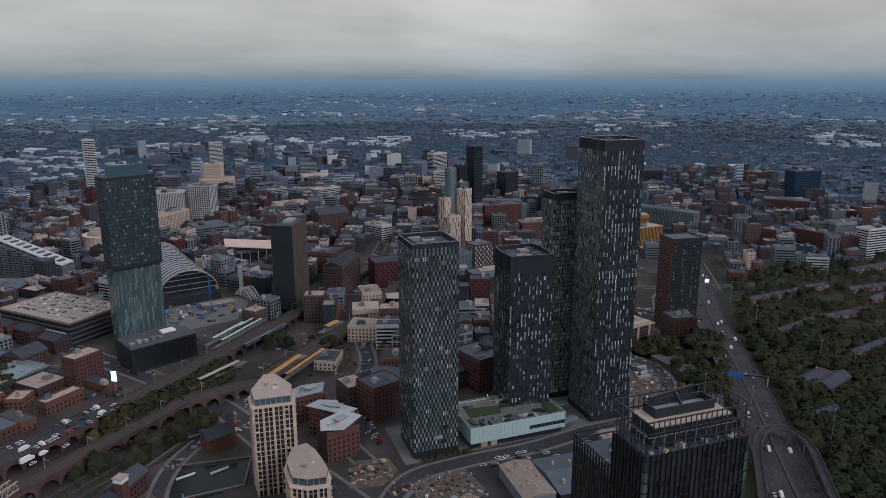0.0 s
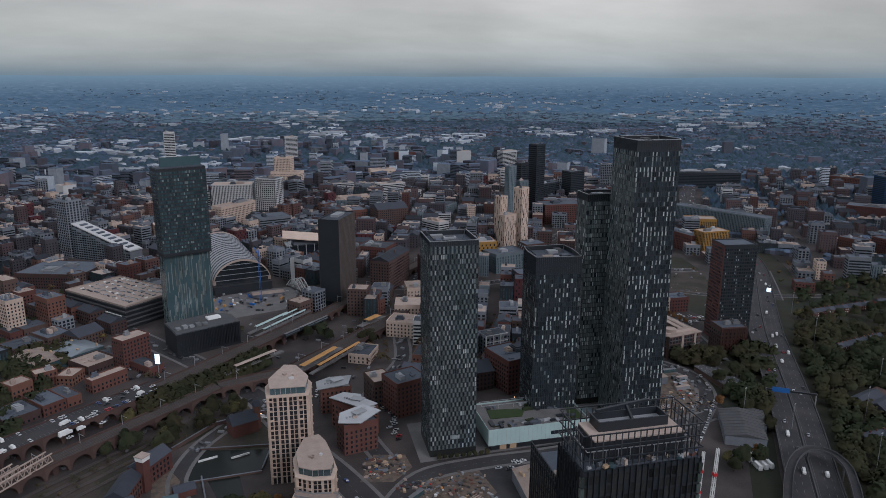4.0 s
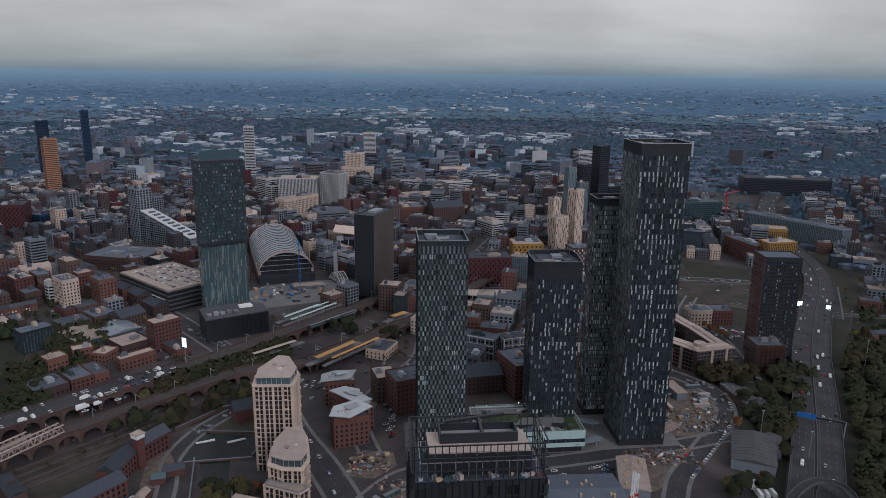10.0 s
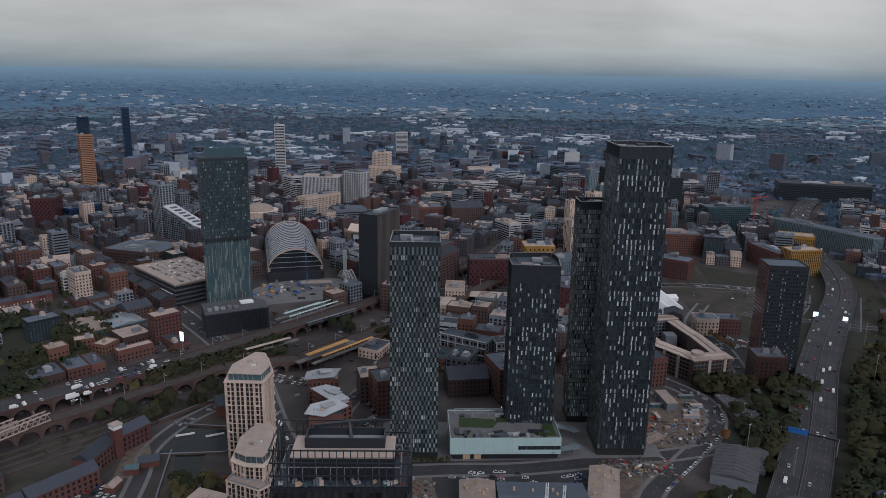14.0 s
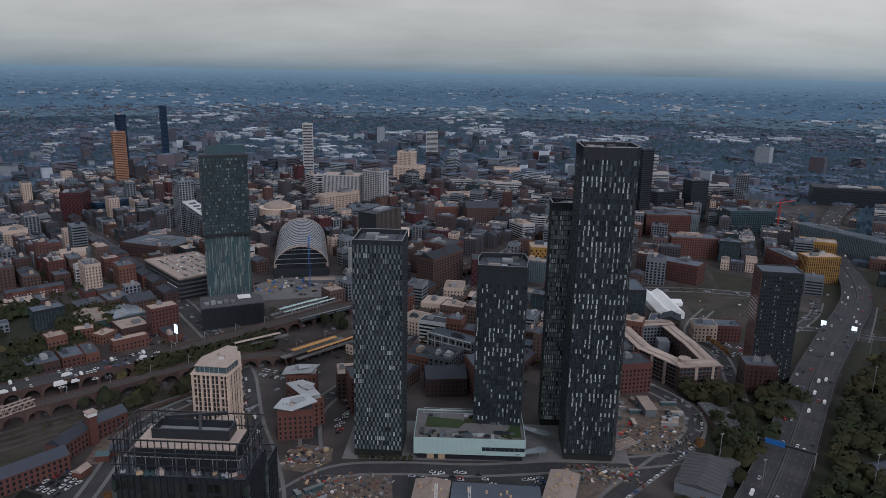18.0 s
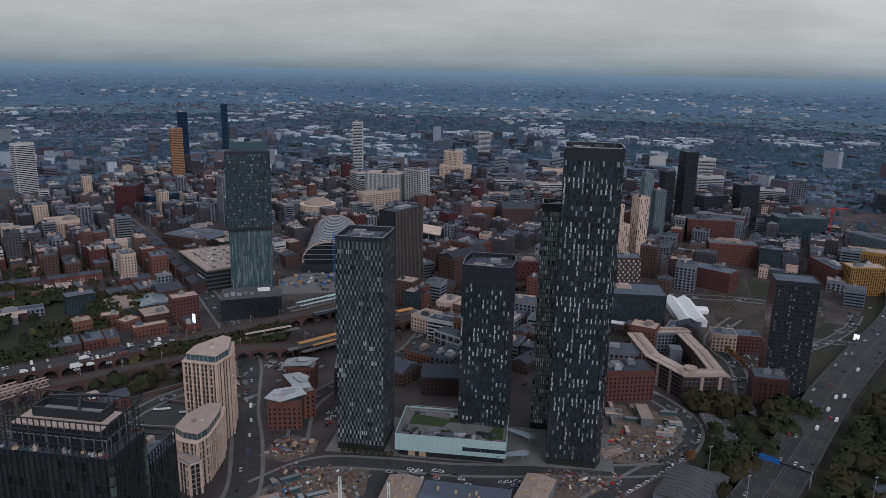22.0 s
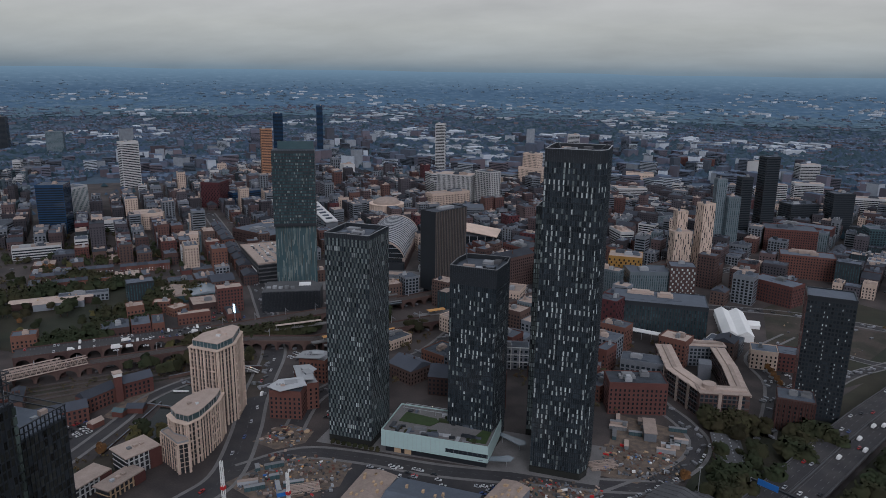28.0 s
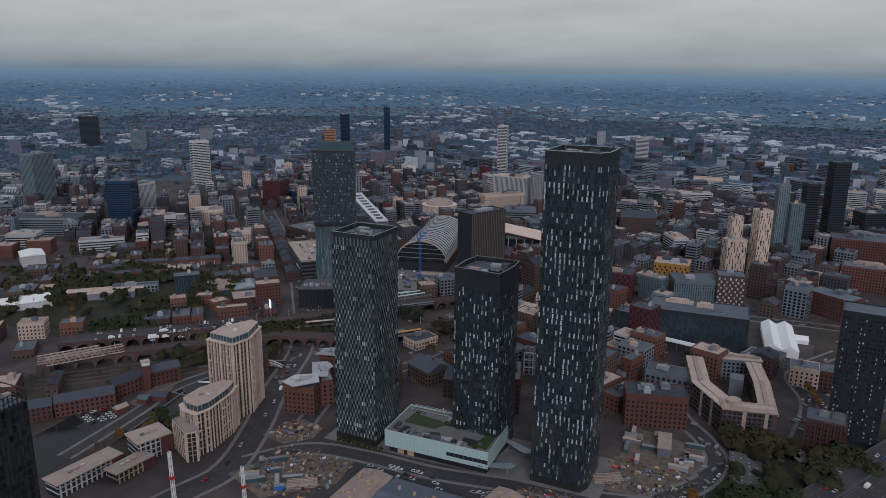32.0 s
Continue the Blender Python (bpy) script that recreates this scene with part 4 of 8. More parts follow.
# ---- dark tower with an open steel crown ----
def crown_tower():
    t = thing("crown_tower", 123.0, 149.7, 0.6, "black ribbed tower with an unfinished open steel crown", "tower", clear=40)
    w, d, deck = 33.4, 15.0, 142.2
    part("body", Build().box(-w / 2, w / 2, -d / 2, d / 2, 0, deck), "black", t)
    ribs, panes = Build(), Build()
    for o, u, n, ln in side_frames(w, d):
        m = int(ln / 1.6)
        for k in range(m + 1):
            a = ln * k / m
            p = (o[0] + u[0] * a, o[1] + u[1] * a)
            ribs.box(min(p[0], p[0] + n[0] * 0.35) - 0.09, max(p[0], p[0] + n[0] * 0.35) + 0.09, min(p[1], p[1] + n[1] * 0.35) - 0.09, max(p[1], p[1] + n[1] * 0.35) + 0.09, 2, deck + 0.4)
        for f in range(44):
            for k in range(m):
                if (k * 7 + f * 3) % 5:
                    pane_on(panes, o, u, n, ln * k / m + 0.2, ln * (k + 1) / m - 0.2, 3 + f * 3.15, 5.4 + f * 3.15, 0.05)
    # glazed corner bays, a pane a storey
    for cx, cy in ((-w / 2, -d / 2), (w / 2, -d / 2), (w / 2, d / 2)):
        bay_b = Build()
        for f in range(44):
            bay_b.box(cx - 0.55, cx + 0.55, cy - 0.55, cy + 0.55, 3 + f * 3.15, 5.5 + f * 3.15)
        part("corner_glazing", bay_b, "paneteal", t, kind="stuff")
    part("rib_screen", ribs, "black", t, kind="stuff")
    part("facade_panes", panes, "smoked", t, kind="stuff")
    for z in (deck + 3.2, deck + 6.6, deck + 10):
        part("crown_rail", Build().ring(-w / 2 - 0.35, w / 2 + 0.35, -d / 2 - 0.35, d / 2 + 0.35, z, z + 0.3, 0.3), "black", t)
    for o, u, n, ln in side_frames(w - 1, d - 1):
        m = int(ln / 1.65)
        for k in range(m + 1):
            a = ln * k / m
            x, y = o[0] + u[0] * a, o[1] + u[1] * a
            part("crown_post", Build().box(x - 0.12, x + 0.12, y - 0.12, y + 0.12, deck, deck + 10), "black" if k % 3 else "barrier", t)
            if k % 2 == 0:
                part("handrail_post", Build().box(x - n[0] * 1.6 - 0.07, x - n[0] * 1.6 + 0.07, y - n[1] * 1.6 - 0.07, y - n[1] * 1.6 + 0.07, deck + 0.5, deck + 4.4), "steel", t)
    part("inner_rail", Build().ring(-w / 2 + 2.0, w / 2 - 2.0, -d / 2 + 2.0, d / 2 - 2.0, deck + 4.2, deck + 4.4, 0.2), "steel", t)
    part("work_deck", Build().box(-w / 2 + 0.5, w / 2 - 0.5, -d / 2 + 0.5, d / 2 - 0.5, deck, deck + 0.5), "flat", t)
    part("core", Build().box(-12.5, 13, -5.0, 5.5, deck + 0.5, deck + 6.5), "black", t)
    part("core_roof", Build().box(-12.5, 13, -5.0, 5.5, deck + 6.5, deck + 6.9), "flatpale", t)
    part("plant_screen", Build().ring(-9.5, 10.5, -0.8, 5.0, deck + 6.9, deck + 9.6, 0.4), "black", t)
    part("plant_floor", Build().box(-9.1, 10.1, -0.4, 4.6, deck + 6.9, deck + 7.6), "plant", t)
    part("cleaning_crane", Build().beam((-8, 4.5, deck + 10.2), (8, 6, deck + 11.2), 0.4), "black", t)
    part("cleaning_crane_post", Build().beam((2, 2, deck + 7), (1, 5, deck + 10.8), 0.35), "black", t)
    rng = random.Random(9)
    for k in range(26):
        x = rng.uniform(-15.5, 15.5)
        y = rng.choice((-6.5, 6.9)) + rng.uniform(-0.7, 0.7)
        part("stacked_material", Build().turned(x, y, rng.uniform(0.8, 2.4), rng.uniform(0.6, 1.4), deck + 0.5, deck + rng.uniform(1, 2.2), rng.uniform(0, 90)), rng.choice(("timber", "tealglass", "plant", "flatpale", "rust", "steel", "black", "plant", "grey")), t)
    # lower wing that steps back behind the main shaft
    x0, x1, y0, y1, top = -16.5, 13.5, 8.0, 29.0, 127.0
    part("rear_wing", Build().box(x0, x1, y0, y1, 0, top), "black", t)
    for z in (top + 2.0, top + 4.2):
        part("crown_rail", Build().ring(x0 - 0.2, x1 + 0.2, y0 - 0.2, y1 + 0.2, z, z + 0.35, 0.3), "black", t)
    pn, rb = Build(), Build()
    for s, k0, k1 in ((x0, y0, y1), (x1, y0, y1)):
        for k in range(int((k1 - k0) / 1.6) + 1):
            a = k0 + k * 1.6
            rb.box(s - 0.25, s + 0.25, a - 0.09, a + 0.09, 2, top + 4.2)
            for f in range(40):
                out = 0.06 if s > 0 else -0.06
                q = [(s + out, a + 0.2, 3 + f * 3.1), (s + out, a + 1.4, 3 + f * 3.1), (s + out, a + 1.4, 5.4 + f * 3.1), (s + out, a + 0.2, 5.4 + f * 3.1)]
                if (k * 5 + f * 3) % 7 and a < k1 - 1.5:
                    pn.poly(*(q if s > 0 else q[::-1]))
    part("rib_screen", rb, "black", t, kind="stuff")
    part("facade_panes", pn, "smoked", t, kind="stuff")
    part("wing_deck", Build().box(x0 + 0.5, x1 - 0.5, y0 + 0.5, y1 - 0.5, top, top + 0.4), "flat", t)
    for k in range(14):
        part("stacked_material", Build().turned(rng.uniform(x0 + 2, x1 - 2), rng.uniform(y0 + 3, y1 - 2), rng.uniform(0.8, 3), rng.uniform(0.6, 2), top + 0.4, top + rng.uniform(1, 2.4), rng.uniform(0, 90)), rng.choice(("timber", "plant", "flatpale", "grey")), t)


crown_tower()


# ---- slim hotel tower with an overhanging upper half ----
def hotel_tower():
    t = thing("hotel_tower", -57.5, 670, 26.0, "blue-green glass hotel tower with a wider upper half", "tower", clear=36)
    w = 44.0
    part("lower_body", Build().box(-w / 2 + 0.8, w / 2 - 0.8, -5.5, 9, 0, 79), "tealglass", t)
    part("upper_body", Build().box(-w / 2, w / 2, -9, 9, 79, 158), "black", t)
    part("soffit", Build().box(-w / 2 - 0.05, w / 2 + 0.05, -9.05, 9.05, 78, 80.5), "black", t)
    stripes, bands, dots = Build(), Build(), Build()
    rng = random.Random(2)
    for o, u, n, ln in (((-w / 2 + 0.8, -5.5), (1, 0), (0, -1), w - 1.6), ((w / 2 - 0.8, -5.5), (0, 1), (1, 0), 14.5), ((-w / 2 + 0.8, 9), (0, -1), (-1, 0), 14.5), ((w / 2 - 0.8, 9), (-1, 0), (0, 1), w - 1.6)):
        for k in range(int(ln / 1.1)):
            z = 0
            while z < 77:
                hgt = rng.uniform(5, 22)
                if rng.random() < 0.5:
                    pane_on(stripes, o, u, n, k * 1.1 + 0.15, k * 1.1 + 0.9, z, min(78, z + hgt), 0.12, True)
                z += hgt
    for o, u, n, ln in (((-w / 2, -9), (1, 0), (0, -1), w), ((w / 2, -9), (0, 1), (1, 0), 18), ((w / 2, 9), (-1, 0), (0, 1), w), ((-w / 2, 9), (0, -1), (-1, 0), 18)):
        for f in range(23):
            z = 81.5 + f * 3.25
            for k in range(int(ln / 1.5)):
                r = rng.random()
                pane_on(dots if r < 0.10 else bands, o, u, n, k * 1.5 + 0.1, k * 1.5 + 1.3, z, z + 2.1, 0.08, True)
    part("glass_stripes", stripes, "pane_grey", t, kind="stuff")
    part("facade_panes", bands, "tealglass", t, kind="stuff")
    part("bright_panes", dots, "pane_grey", t, kind="stuff")
    part("roof", Build().box(-w / 2 + 0.5, w / 2 - 0.5, -8.5, 8.5, 158, 158.6), "flat", t)
    blade = part("glass_blade", Build().box(-w / 2 + 6, w / 2 - 1, -0.4, 0.4, 158, 167), "tealglass", t)
    for k in range(10):
        part("blade_post", Build().box(-w / 2 + 6 + k * 4, -w / 2 + 6.25 + k * 4, 0.5, 1.0, 158, 167), "steel", t)
    p = thing("hotel_podium", -44, 632, 26.0, "dark four-storey hotel podium with slatted walls", "building", clear=34)
    part("body", Build().prism([(-28, -18), (30, -16), (32, 8), (20, 22), (-26, 20)], 0, 21), "black", p)
    slats = Build()
    for k in range(40):
        slats.box(-27.5 + k * 1.42, -27.1 + k * 1.42, -18.4, -17.4, 3, 21)
    part("slat_screen", slats, "black", p, kind="stuff")
    part("roof", Build().prism([(-27, -17), (29, -15), (31, 8), (20, 21), (-25, 19)], 21.01, 21.4), "barrier", p)
    part("rooflight", Build().box(8, 20, 2, 10, 21.4, 23), "whiteroof", p)
    for k in range(5):
        part("plant_room", Build().box(-24 + k * 6, -20 + k * 6, -8, -3, 21.4, 23 + k % 2), "plant", p)


hotel_tower()


# ---- dark slab tower on splayed legs ----
def slab_tower():
    t = thing("slab_tower", 88, 735, 65.0, "dark bronze finned slab tower with one black end", "tower", clear=34)
    w, d, h = 50.0, 22.0, 94.0
    part("body", Build().box(-w / 2, w / 2, -d / 2, d / 2, 8, h), "black", t)
    fins = Build()
    for k in range(20):
        x = -w / 2 + 0.4 + k * w / 20
        fins.box(x, x + 0.8, -d / 2 - 0.6, -d / 2, 9, h + 1)
        fins.box(x, x + 0.8, d / 2, d / 2 + 0.6, 9, h + 1)
    part("fin_screen", fins, "bronze", t, kind="stuff")
    part("roof", Build().box(-w / 2 + 0.5, w / 2 - 0.5, -d / 2 + 0.5, d / 2 - 0.5, h, h + 0.5), "flat", t)
    part("parapet", Build().ring(-w / 2, w / 2, -d / 2, d / 2, h, h + 1.5, 0.4), "black", t)
    part("plant_room", Build().box(-8, 12, -4, 4, h + 0.5, h + 3), "plant", t)
    for k in range(7):
        x = -w / 2 + 3 + k * 7.3
        part("leg", Build().beam((x, -d / 2 + 1, 0), (x + (3 if k % 2 else -3) * 0.6, -d / 2 + 0.5, 9), 0.6), "grey", t)
    part("lobby_glass", Build().box(-w / 2 + 3, w / 2 - 3, -d / 2 + 3, d / 2 - 2, 0, 8), "glass", t)


slab_tower()


# ---- black tower beside the motorway ----
def dash_tower():
    t = thing("roadside_tower", 435.5, 552, -6.0, "black tower with tiny lit windows and rust brown end", "tower", clear=30)
    w, d, h = 31.0, 24.0, 91.0
    part("body", Build().box(-w / 2, w / 2, -d / 2, d / 2, 0, h), "black", t)
    part("rust_end", Build().box(-w / 2 - 0.3, -w / 2, -d / 2, d / 2, 0, h), "rust", t)
    part("roof", Build().box(-w / 2 + 0.6, w / 2 - 0.6, -d / 2 + 0.6, d / 2 - 0.6, h, h + 0.5), "flat", t)
    part("parapet", Build().ring(-w / 2 - 0.3, w / 2 + 0.1, -d / 2 - 0.1, d / 2 + 0.1, h, h + 1.4, 0.5), "black", t)
    dark, pale = Build(), Build()
    rng = random.Random(8)
    for s, (o, u, n, ln) in enumerate(side_frames(w, d)):
        for f in range(28):
            for k in range(int(ln / 2.2)):
                band = k in (1, 5, 6, 10, 12)
                b = pale if rng.random() < (0.42 if band and s == 0 else 0.02) else dark
                if b is dark or s != 3:
                    pane_on(b, o, u, n, k * 2.2 + 0.4, k * 2.2 + (0.95 if b is pale else 1.8), 3 + f * 3.1, (4.3 if b is pale else 4.8) + f * 3.1, 0.32 if s == 3 else 0.08, s != 3)
    part("facade_panes", dark, "pane_dark", t, kind="stuff")
    part("lit_panes", pale, "pane_white", t, kind="stuff")
    b = block("brown_block", 417, 523, 24, 20, 24, -4, "darkbrick", "rust brown ribbed block with flat pale roof", roof="flat", category="building")
    for k in range(14):
        part("rib", Build().box(-12.3 + k * 1.85, -11.8 + k * 1.85, -10.9, -10.4, 0, 24), "rustblock", b)


dash_tower()


# ---- cream twin apartment blocks ----
def inset(plan, by):
    cx, cy = sum(p[0] for p in plan) / len(plan), sum(p[1] for p in plan) / len(plan)
    return [(cx + (x - cx) * (1 - by), cy + (y - cy) * (1 - by)) for x, y in plan]


def cream_block(plan, h, label, attic=True):
    cx, cy = sum(p[0] for p in plan) / len(plan), sum(p[1] for p in plan) / len(plan)
    t = thing("cream_apartments", cx, cy, 0, label, "apartments", "cream apartment pair", clear=24)
    loc = [(x - cx, y - cy) for x, y in plan]
    part("core", Build().prism(inset(loc, 0.06), 0, h), "black", t)
    part("ground_floor", Build().prism(inset(loc, 0.14), 0, 4), "grey", t)
    floors = int((h - 4) / 3.05)
    for k in range(floors + 1):
        part("floor_slab", Build().prism(inset(loc, 0.04), 4 + k * 3.05, 4.3 + k * 3.05, True, True), "cream", t)
    for i in range(len(loc)):
        p, q = Vector((*loc[i], 0)), Vector((*loc[(i + 1) % len(loc)], 0))
        ln = (q - p).length
        n = max(2, round(ln / 3.0))
        deg = math.degrees(math.atan2(q.y - p.y, q.x - p.x))
        for k in range(n + 1):
            c = p.lerp(q, k / n)
            wide = 1.35 if k % 2 == 0 else 0.6
            part("pier", Build().box(-wide / 2, wide / 2, -0.1, 0.9, 0, 4 + floors * 3.05), "cream", t, place=pose(c.x, c.y, 0, 0, 0, deg))
        if i % 2 == 0:
            for f in range(floors):
                for k in range(0, n, 2):
                    c = p.lerp(q, (k + 0.5) / n)
                    if (f + k) % 2 == 0 and k in (0, (n - 1) // 2 * 2):
                        part("balcony", Build().box(-1.3, 1.3, -0.9, 0.2, 4.5 + f * 3.05, 5.4 + f * 3.05), "cream", t, place=pose(c.x, c.y, 0, 0, 0, deg))
    top = 4.5 + floors * 3.05
    part("cornice", Build().prism(inset(loc, -0.06), top, top + 0.6, True, True), "cream", t)
    if not attic:
        part("roof", Build().prism(inset(loc, 0.02), top + 0.6, top + 0.8), "flatpale", t)
        part("terrace_rail", rim_wall(inset(loc, 0.02), top + 0.8, top + 1.9, 0.02), "steel", t)
        return t
    part("attic_glass", Build().prism(inset(loc, 0.13), top + 0.6, top + 4.6), "tealglass", t)
    at = inset(loc, 0.12)
    for i in range(len(at)):
        p, q = Vector((*at[i], 0)), Vector((*at[(i + 1) % len(at)], 0))
        for k in range(int((q - p).length / 3)):
            c = p.lerp(q, k * 3 / (q - p).length)
            part("attic_post", Build().box(c.x - 0.15, c.x + 0.15, c.y - 0.15, c.y + 0.15, top + 0.6, top + 4.6), "steel", t)
    part("roof", Build().prism(inset(loc, 0.10), top + 4.6, top + 5.1), "flatpale", t)
    rng = random.Random(int(h))
    for k in range(3):
        part("roof_hatch", Build().turned(rng.uniform(-4, 4), rng.uniform(-5, 5), rng.uniform(1.5, 4), rng.uniform(1, 2.4), top + 5.1, top + 6.2, rng.uniform(0, 60)), rng.choice(("plant", "flatpale", "white")), t)
    return t


cream_block([(20.5, 387), (43.5, 386), (46, 402), (38, 423), (30, 425), (19.5, 402)], 56, "tall cream stone apartment block with curved plan and glazed attic")
cream_block([(35, 344), (43, 339), (54, 338), (56.5, 347), (55, 360), (53, 372), (49, 382), (39.5, 379), (34, 362)], 28.5, "cream stone apartment block with curved plan and glazed attic")
cream_block([(33, 338.5), (53, 329), (57.5, 334), (54, 337.6), (43, 338.6), (34.5, 343.6)], 20.5, "low cream stone wing of an apartment block with a roof terrace", False)


# ---- arched exhibition hall ----
def arch_hall():
    t = thing("exhibition_hall", -16, 797, 14.0, "great arched train-shed hall with ribbed pale metal roof", "hall", clear=40)
    for k in range(4):
        a = radians(104)
        take(-16 + math.cos(a) * 40 * k, 797 + math.sin(a) * 40 * k, 42)
    half, spring, rise, ln, n = 32.0, 9.0, 27.0, 158.0, 20
    arc = [(-half * math.cos(math.pi * i / n), spring + rise * math.sin(math.pi * i / n)) for i in range(n + 1)]
    part("side_wall", Build().box(-half - 1, -half + 1, 0, ln, 0, spring + 1), "darkbrick", t)
    part("side_wall", Build().box(half - 1, half + 1, 0, ln, 0, spring + 1), "darkbrick", t)
    shell = Build()
    for i in range(n):
        (x0, z0), (x1, z1) = arc[i], arc[i + 1]
        shell.poly((x0, 0, z0), (x0, ln, z0), (x1, ln, z1), (x1, 0, z1))
        shell.poly((x0, 0, z0 - 0.5), (x1, 0, z1 - 0.5), (x1, ln, z1 - 0.5), (x0, ln, z0 - 0.5))
    part("roof_shell", shell, "metalroof", t)
    for k in range(17):
        rib = Build()
        y0 = 4 + k * 9.2
        for i in range(1, n - 1):
            (x0, z0), (x1, z1) = arc[i], arc[i + 1]
            rib.poly((x0, y0, z0 + 0.35), (x1, y0, z1 + 0.35), (x1, y0 + 2.4, z1 + 0.35), (x0, y0 + 2.4, z0 + 0.35))
            rib.poly((x0, y0, z0), (x1, y0, z1), (x1, y0, z1 + 0.35), (x0, y0, z0 + 0.35))
        part("roof_rib", rib, "black" if k % 1 else "slate", t)
    for s in (-1, 1):
        part("eaves_band", Build().box(min(s * half, s * (half - 3.0)), max(s * half, s * (half - 3.0)), 0, ln, spring + 1, spring + 5.5), "flatpale", t)
    for y0, y1 in ((-0.8, 0.6), (ln - 0.6, ln + 0.8)):
        rim = Build()
        for i in range(n):
            (x0, z0), (x1, z1) = arc[i], arc[i + 1]
            for q in (0, 1):
                zz = 1.1 if q == 0 else -1.0
                rim.poly((x0, y0, z0 + zz), (x1, y0, z1 + zz), (x1, y1, z1 + zz), (x0, y1, z0 + zz))
            rim.poly((x0, y0, z0 - 1), (x1, y0, z1 - 1), (x1, y0, z1 + 1.1), (x0, y0, z0 + 1.1))
        part("arch_rim", rim, "flatpale", t)
    for flip, yy in ((-1, 0.8), (1, ln - 0.8)):
        gl = Build()
        gl.poly(*[(x, yy, z) for x, z in arc[::flip]])
        part("end_glazing", gl, "glass", t)
    for z in (14, 20, 26, 31):
        hw = half * math.sqrt(max(0.0, 1 - ((z - spring) / rise) ** 2))
        part("glazing_bar", Build().box(-hw, hw, 0.2, 0.75, z, z + 0.5), "steel", t)
    part("entrance_hall", Build().box(-half, half, -6, 0, 0, 9), "black", t)


arch_hall()


# ---- viaducts and railway ----
def viaduct(p0, p1, width, z, bays, label, deck="gravel"):
    dx, dy = p1[0] - p0[0], p1[1] - p0[1]
    ln, deg = math.hypot(dx, dy), math.degrees(math.atan2(dy, dx))
    t = thing("railway_viaduct", p0[0], p0[1], deg, label, "viaduct", kind="structure")
    clear_road([p0, p1], width / 2 + 5)
    span = ln / bays
    for k in range(bays):
        b = Build()
        x0, x1 = k * span, (k + 1) * span
        a0, a1, r = x0 + 1.2, x1 - 1.2, (span - 2.4) / 2
        spring = max(1.0, z - 1.6 - r)
        pts = [(a0, 0.0)] + [((a0 + a1) / 2 - r * math.cos(math.pi * i / 8), spring + min(r, z - 1.6 - spring) * math.sin(math.pi * i / 8)) for i in range(9)] + [(a1, 0.0)]
        for y in (-width / 2, width / 2):
            for (xa, za), (xb, zb) in zip(pts, pts[1:]):
                b.poly((xa, y, za), (xb, y, zb), (xb, y, z), (xa, y, z))
            b.poly((x0, y, 0), (a0, y, 0), (a0, y, z), (x0, y, z))
            b.poly((a1, y, 0), (x1, y, 0), (x1, y, z), (a1, y, z))
        for (xa, za), (xb, zb) in zip(pts, pts[1:]):
            b.poly((xa, -width / 2, za), (xa, width / 2, za), (xb, width / 2, zb), (xb, -width / 2, zb))
        part("arch", b, "darkbrick", t)
    part("deck", Build().box(0, ln, -width / 2 + 0.4, width / 2 - 0.4, z - 0.3, z + 0.2), deck, t)
    for y in (-width / 2, width / 2 - 0.4):
        part("parapet", Build().box(0, ln, y, y + 0.4, z, z + 1.2), "darkbrick", t)
    if deck == "gravel":
        for y in [(-width / 2 + 2.6 + 3.6 * i) for i in range(int((width - 4) / 3.6) + 1)]:
            for s in (-0.75, 0.75):
                part("rail", Build().box(0, ln, y + s - 0.08, y + s + 0.08, z + 0.2, z + 0.4), "barrier", t)
        for k in range(int(ln / 30)):
            m = thing("catenary_mast", p0[0] + dx * (k + 0.5) / (ln / 30) - dy / ln * (width / 2 - 0.9), p0[1] + dy * (k + 0.5) / (ln / 30) + dx / ln * (width / 2 - 0.9), deg, "grey steel railway overhead-line mast", "mast", "railway masts", z=z + 0.2)
            part("post", Build().box(-0.18, 0.18, -0.18, 0.18, 0, 7), "steel", m)
            part("arm", Build().box(-0.1, 0.1, -width * 0.45, 0, 6.3, 6.6), "steel", m)
    return t


viaduct((-180, 420), (-66, 528), 22, 9, 12, "brick viaduct whose deck serves as a car park", "asphalt")
viaduct((-66, 522), (62, 668), 17, 9, 13, "brick railway viaduct with several tracks")
viaduct((-150, 392), (-20, 520), 13, 8, 12, "old brick railway viaduct with arches")
viaduct((-20, 520), (36, 540), 14, 8, 5, "brick railway viaduct by the station")
viaduct((36, 540), (128, 640), 18, 8, 10, "brick railway viaduct by the station")
viaduct((62, 668), (240, 905), 14, 8, 22, "brick railway viaduct between warehouses")
viaduct((128, 640), (330, 940), 12, 8, 26, "brick railway viaduct curving out of the station")


def canopy_roof(x, y, ln, wide, deg, z, label, material="canopy"):
    t = thing("platform_canopy", x, y, deg, label, "canopy", "station platform canopies", z=z)
    part("roof", Build().gable(-ln / 2, ln / 2, -wide / 2, wide / 2, 4.2, 4.8), material, t)
    part("platform", Build().box(-ln / 2 - 10, ln / 2 + 8, -wide / 2, wide / 2, 0, 1.0), "paving", t)
    for k in range(int(ln / 8) + 1):
        x0 = -ln / 2 + 1 + k * (ln - 2) / max(1, int(ln / 8))
        part("post", Build().box(x0 - 0.15, x0 + 0.15, -0.15, 0.15, 1.0, 4.3), "steel", t)
    return t


canopy_roof(57, 553, 46, 5.5, 50, 8.3, "long orange timber platform canopy")
canopy_roof(74, 556, 58, 3.6, 50, 8.3, "long narrow orange platform canopy")
canopy_roof(6, 558, 42, 4.5, 42, 9.3, "pale timber platform canopy", "flatpale")
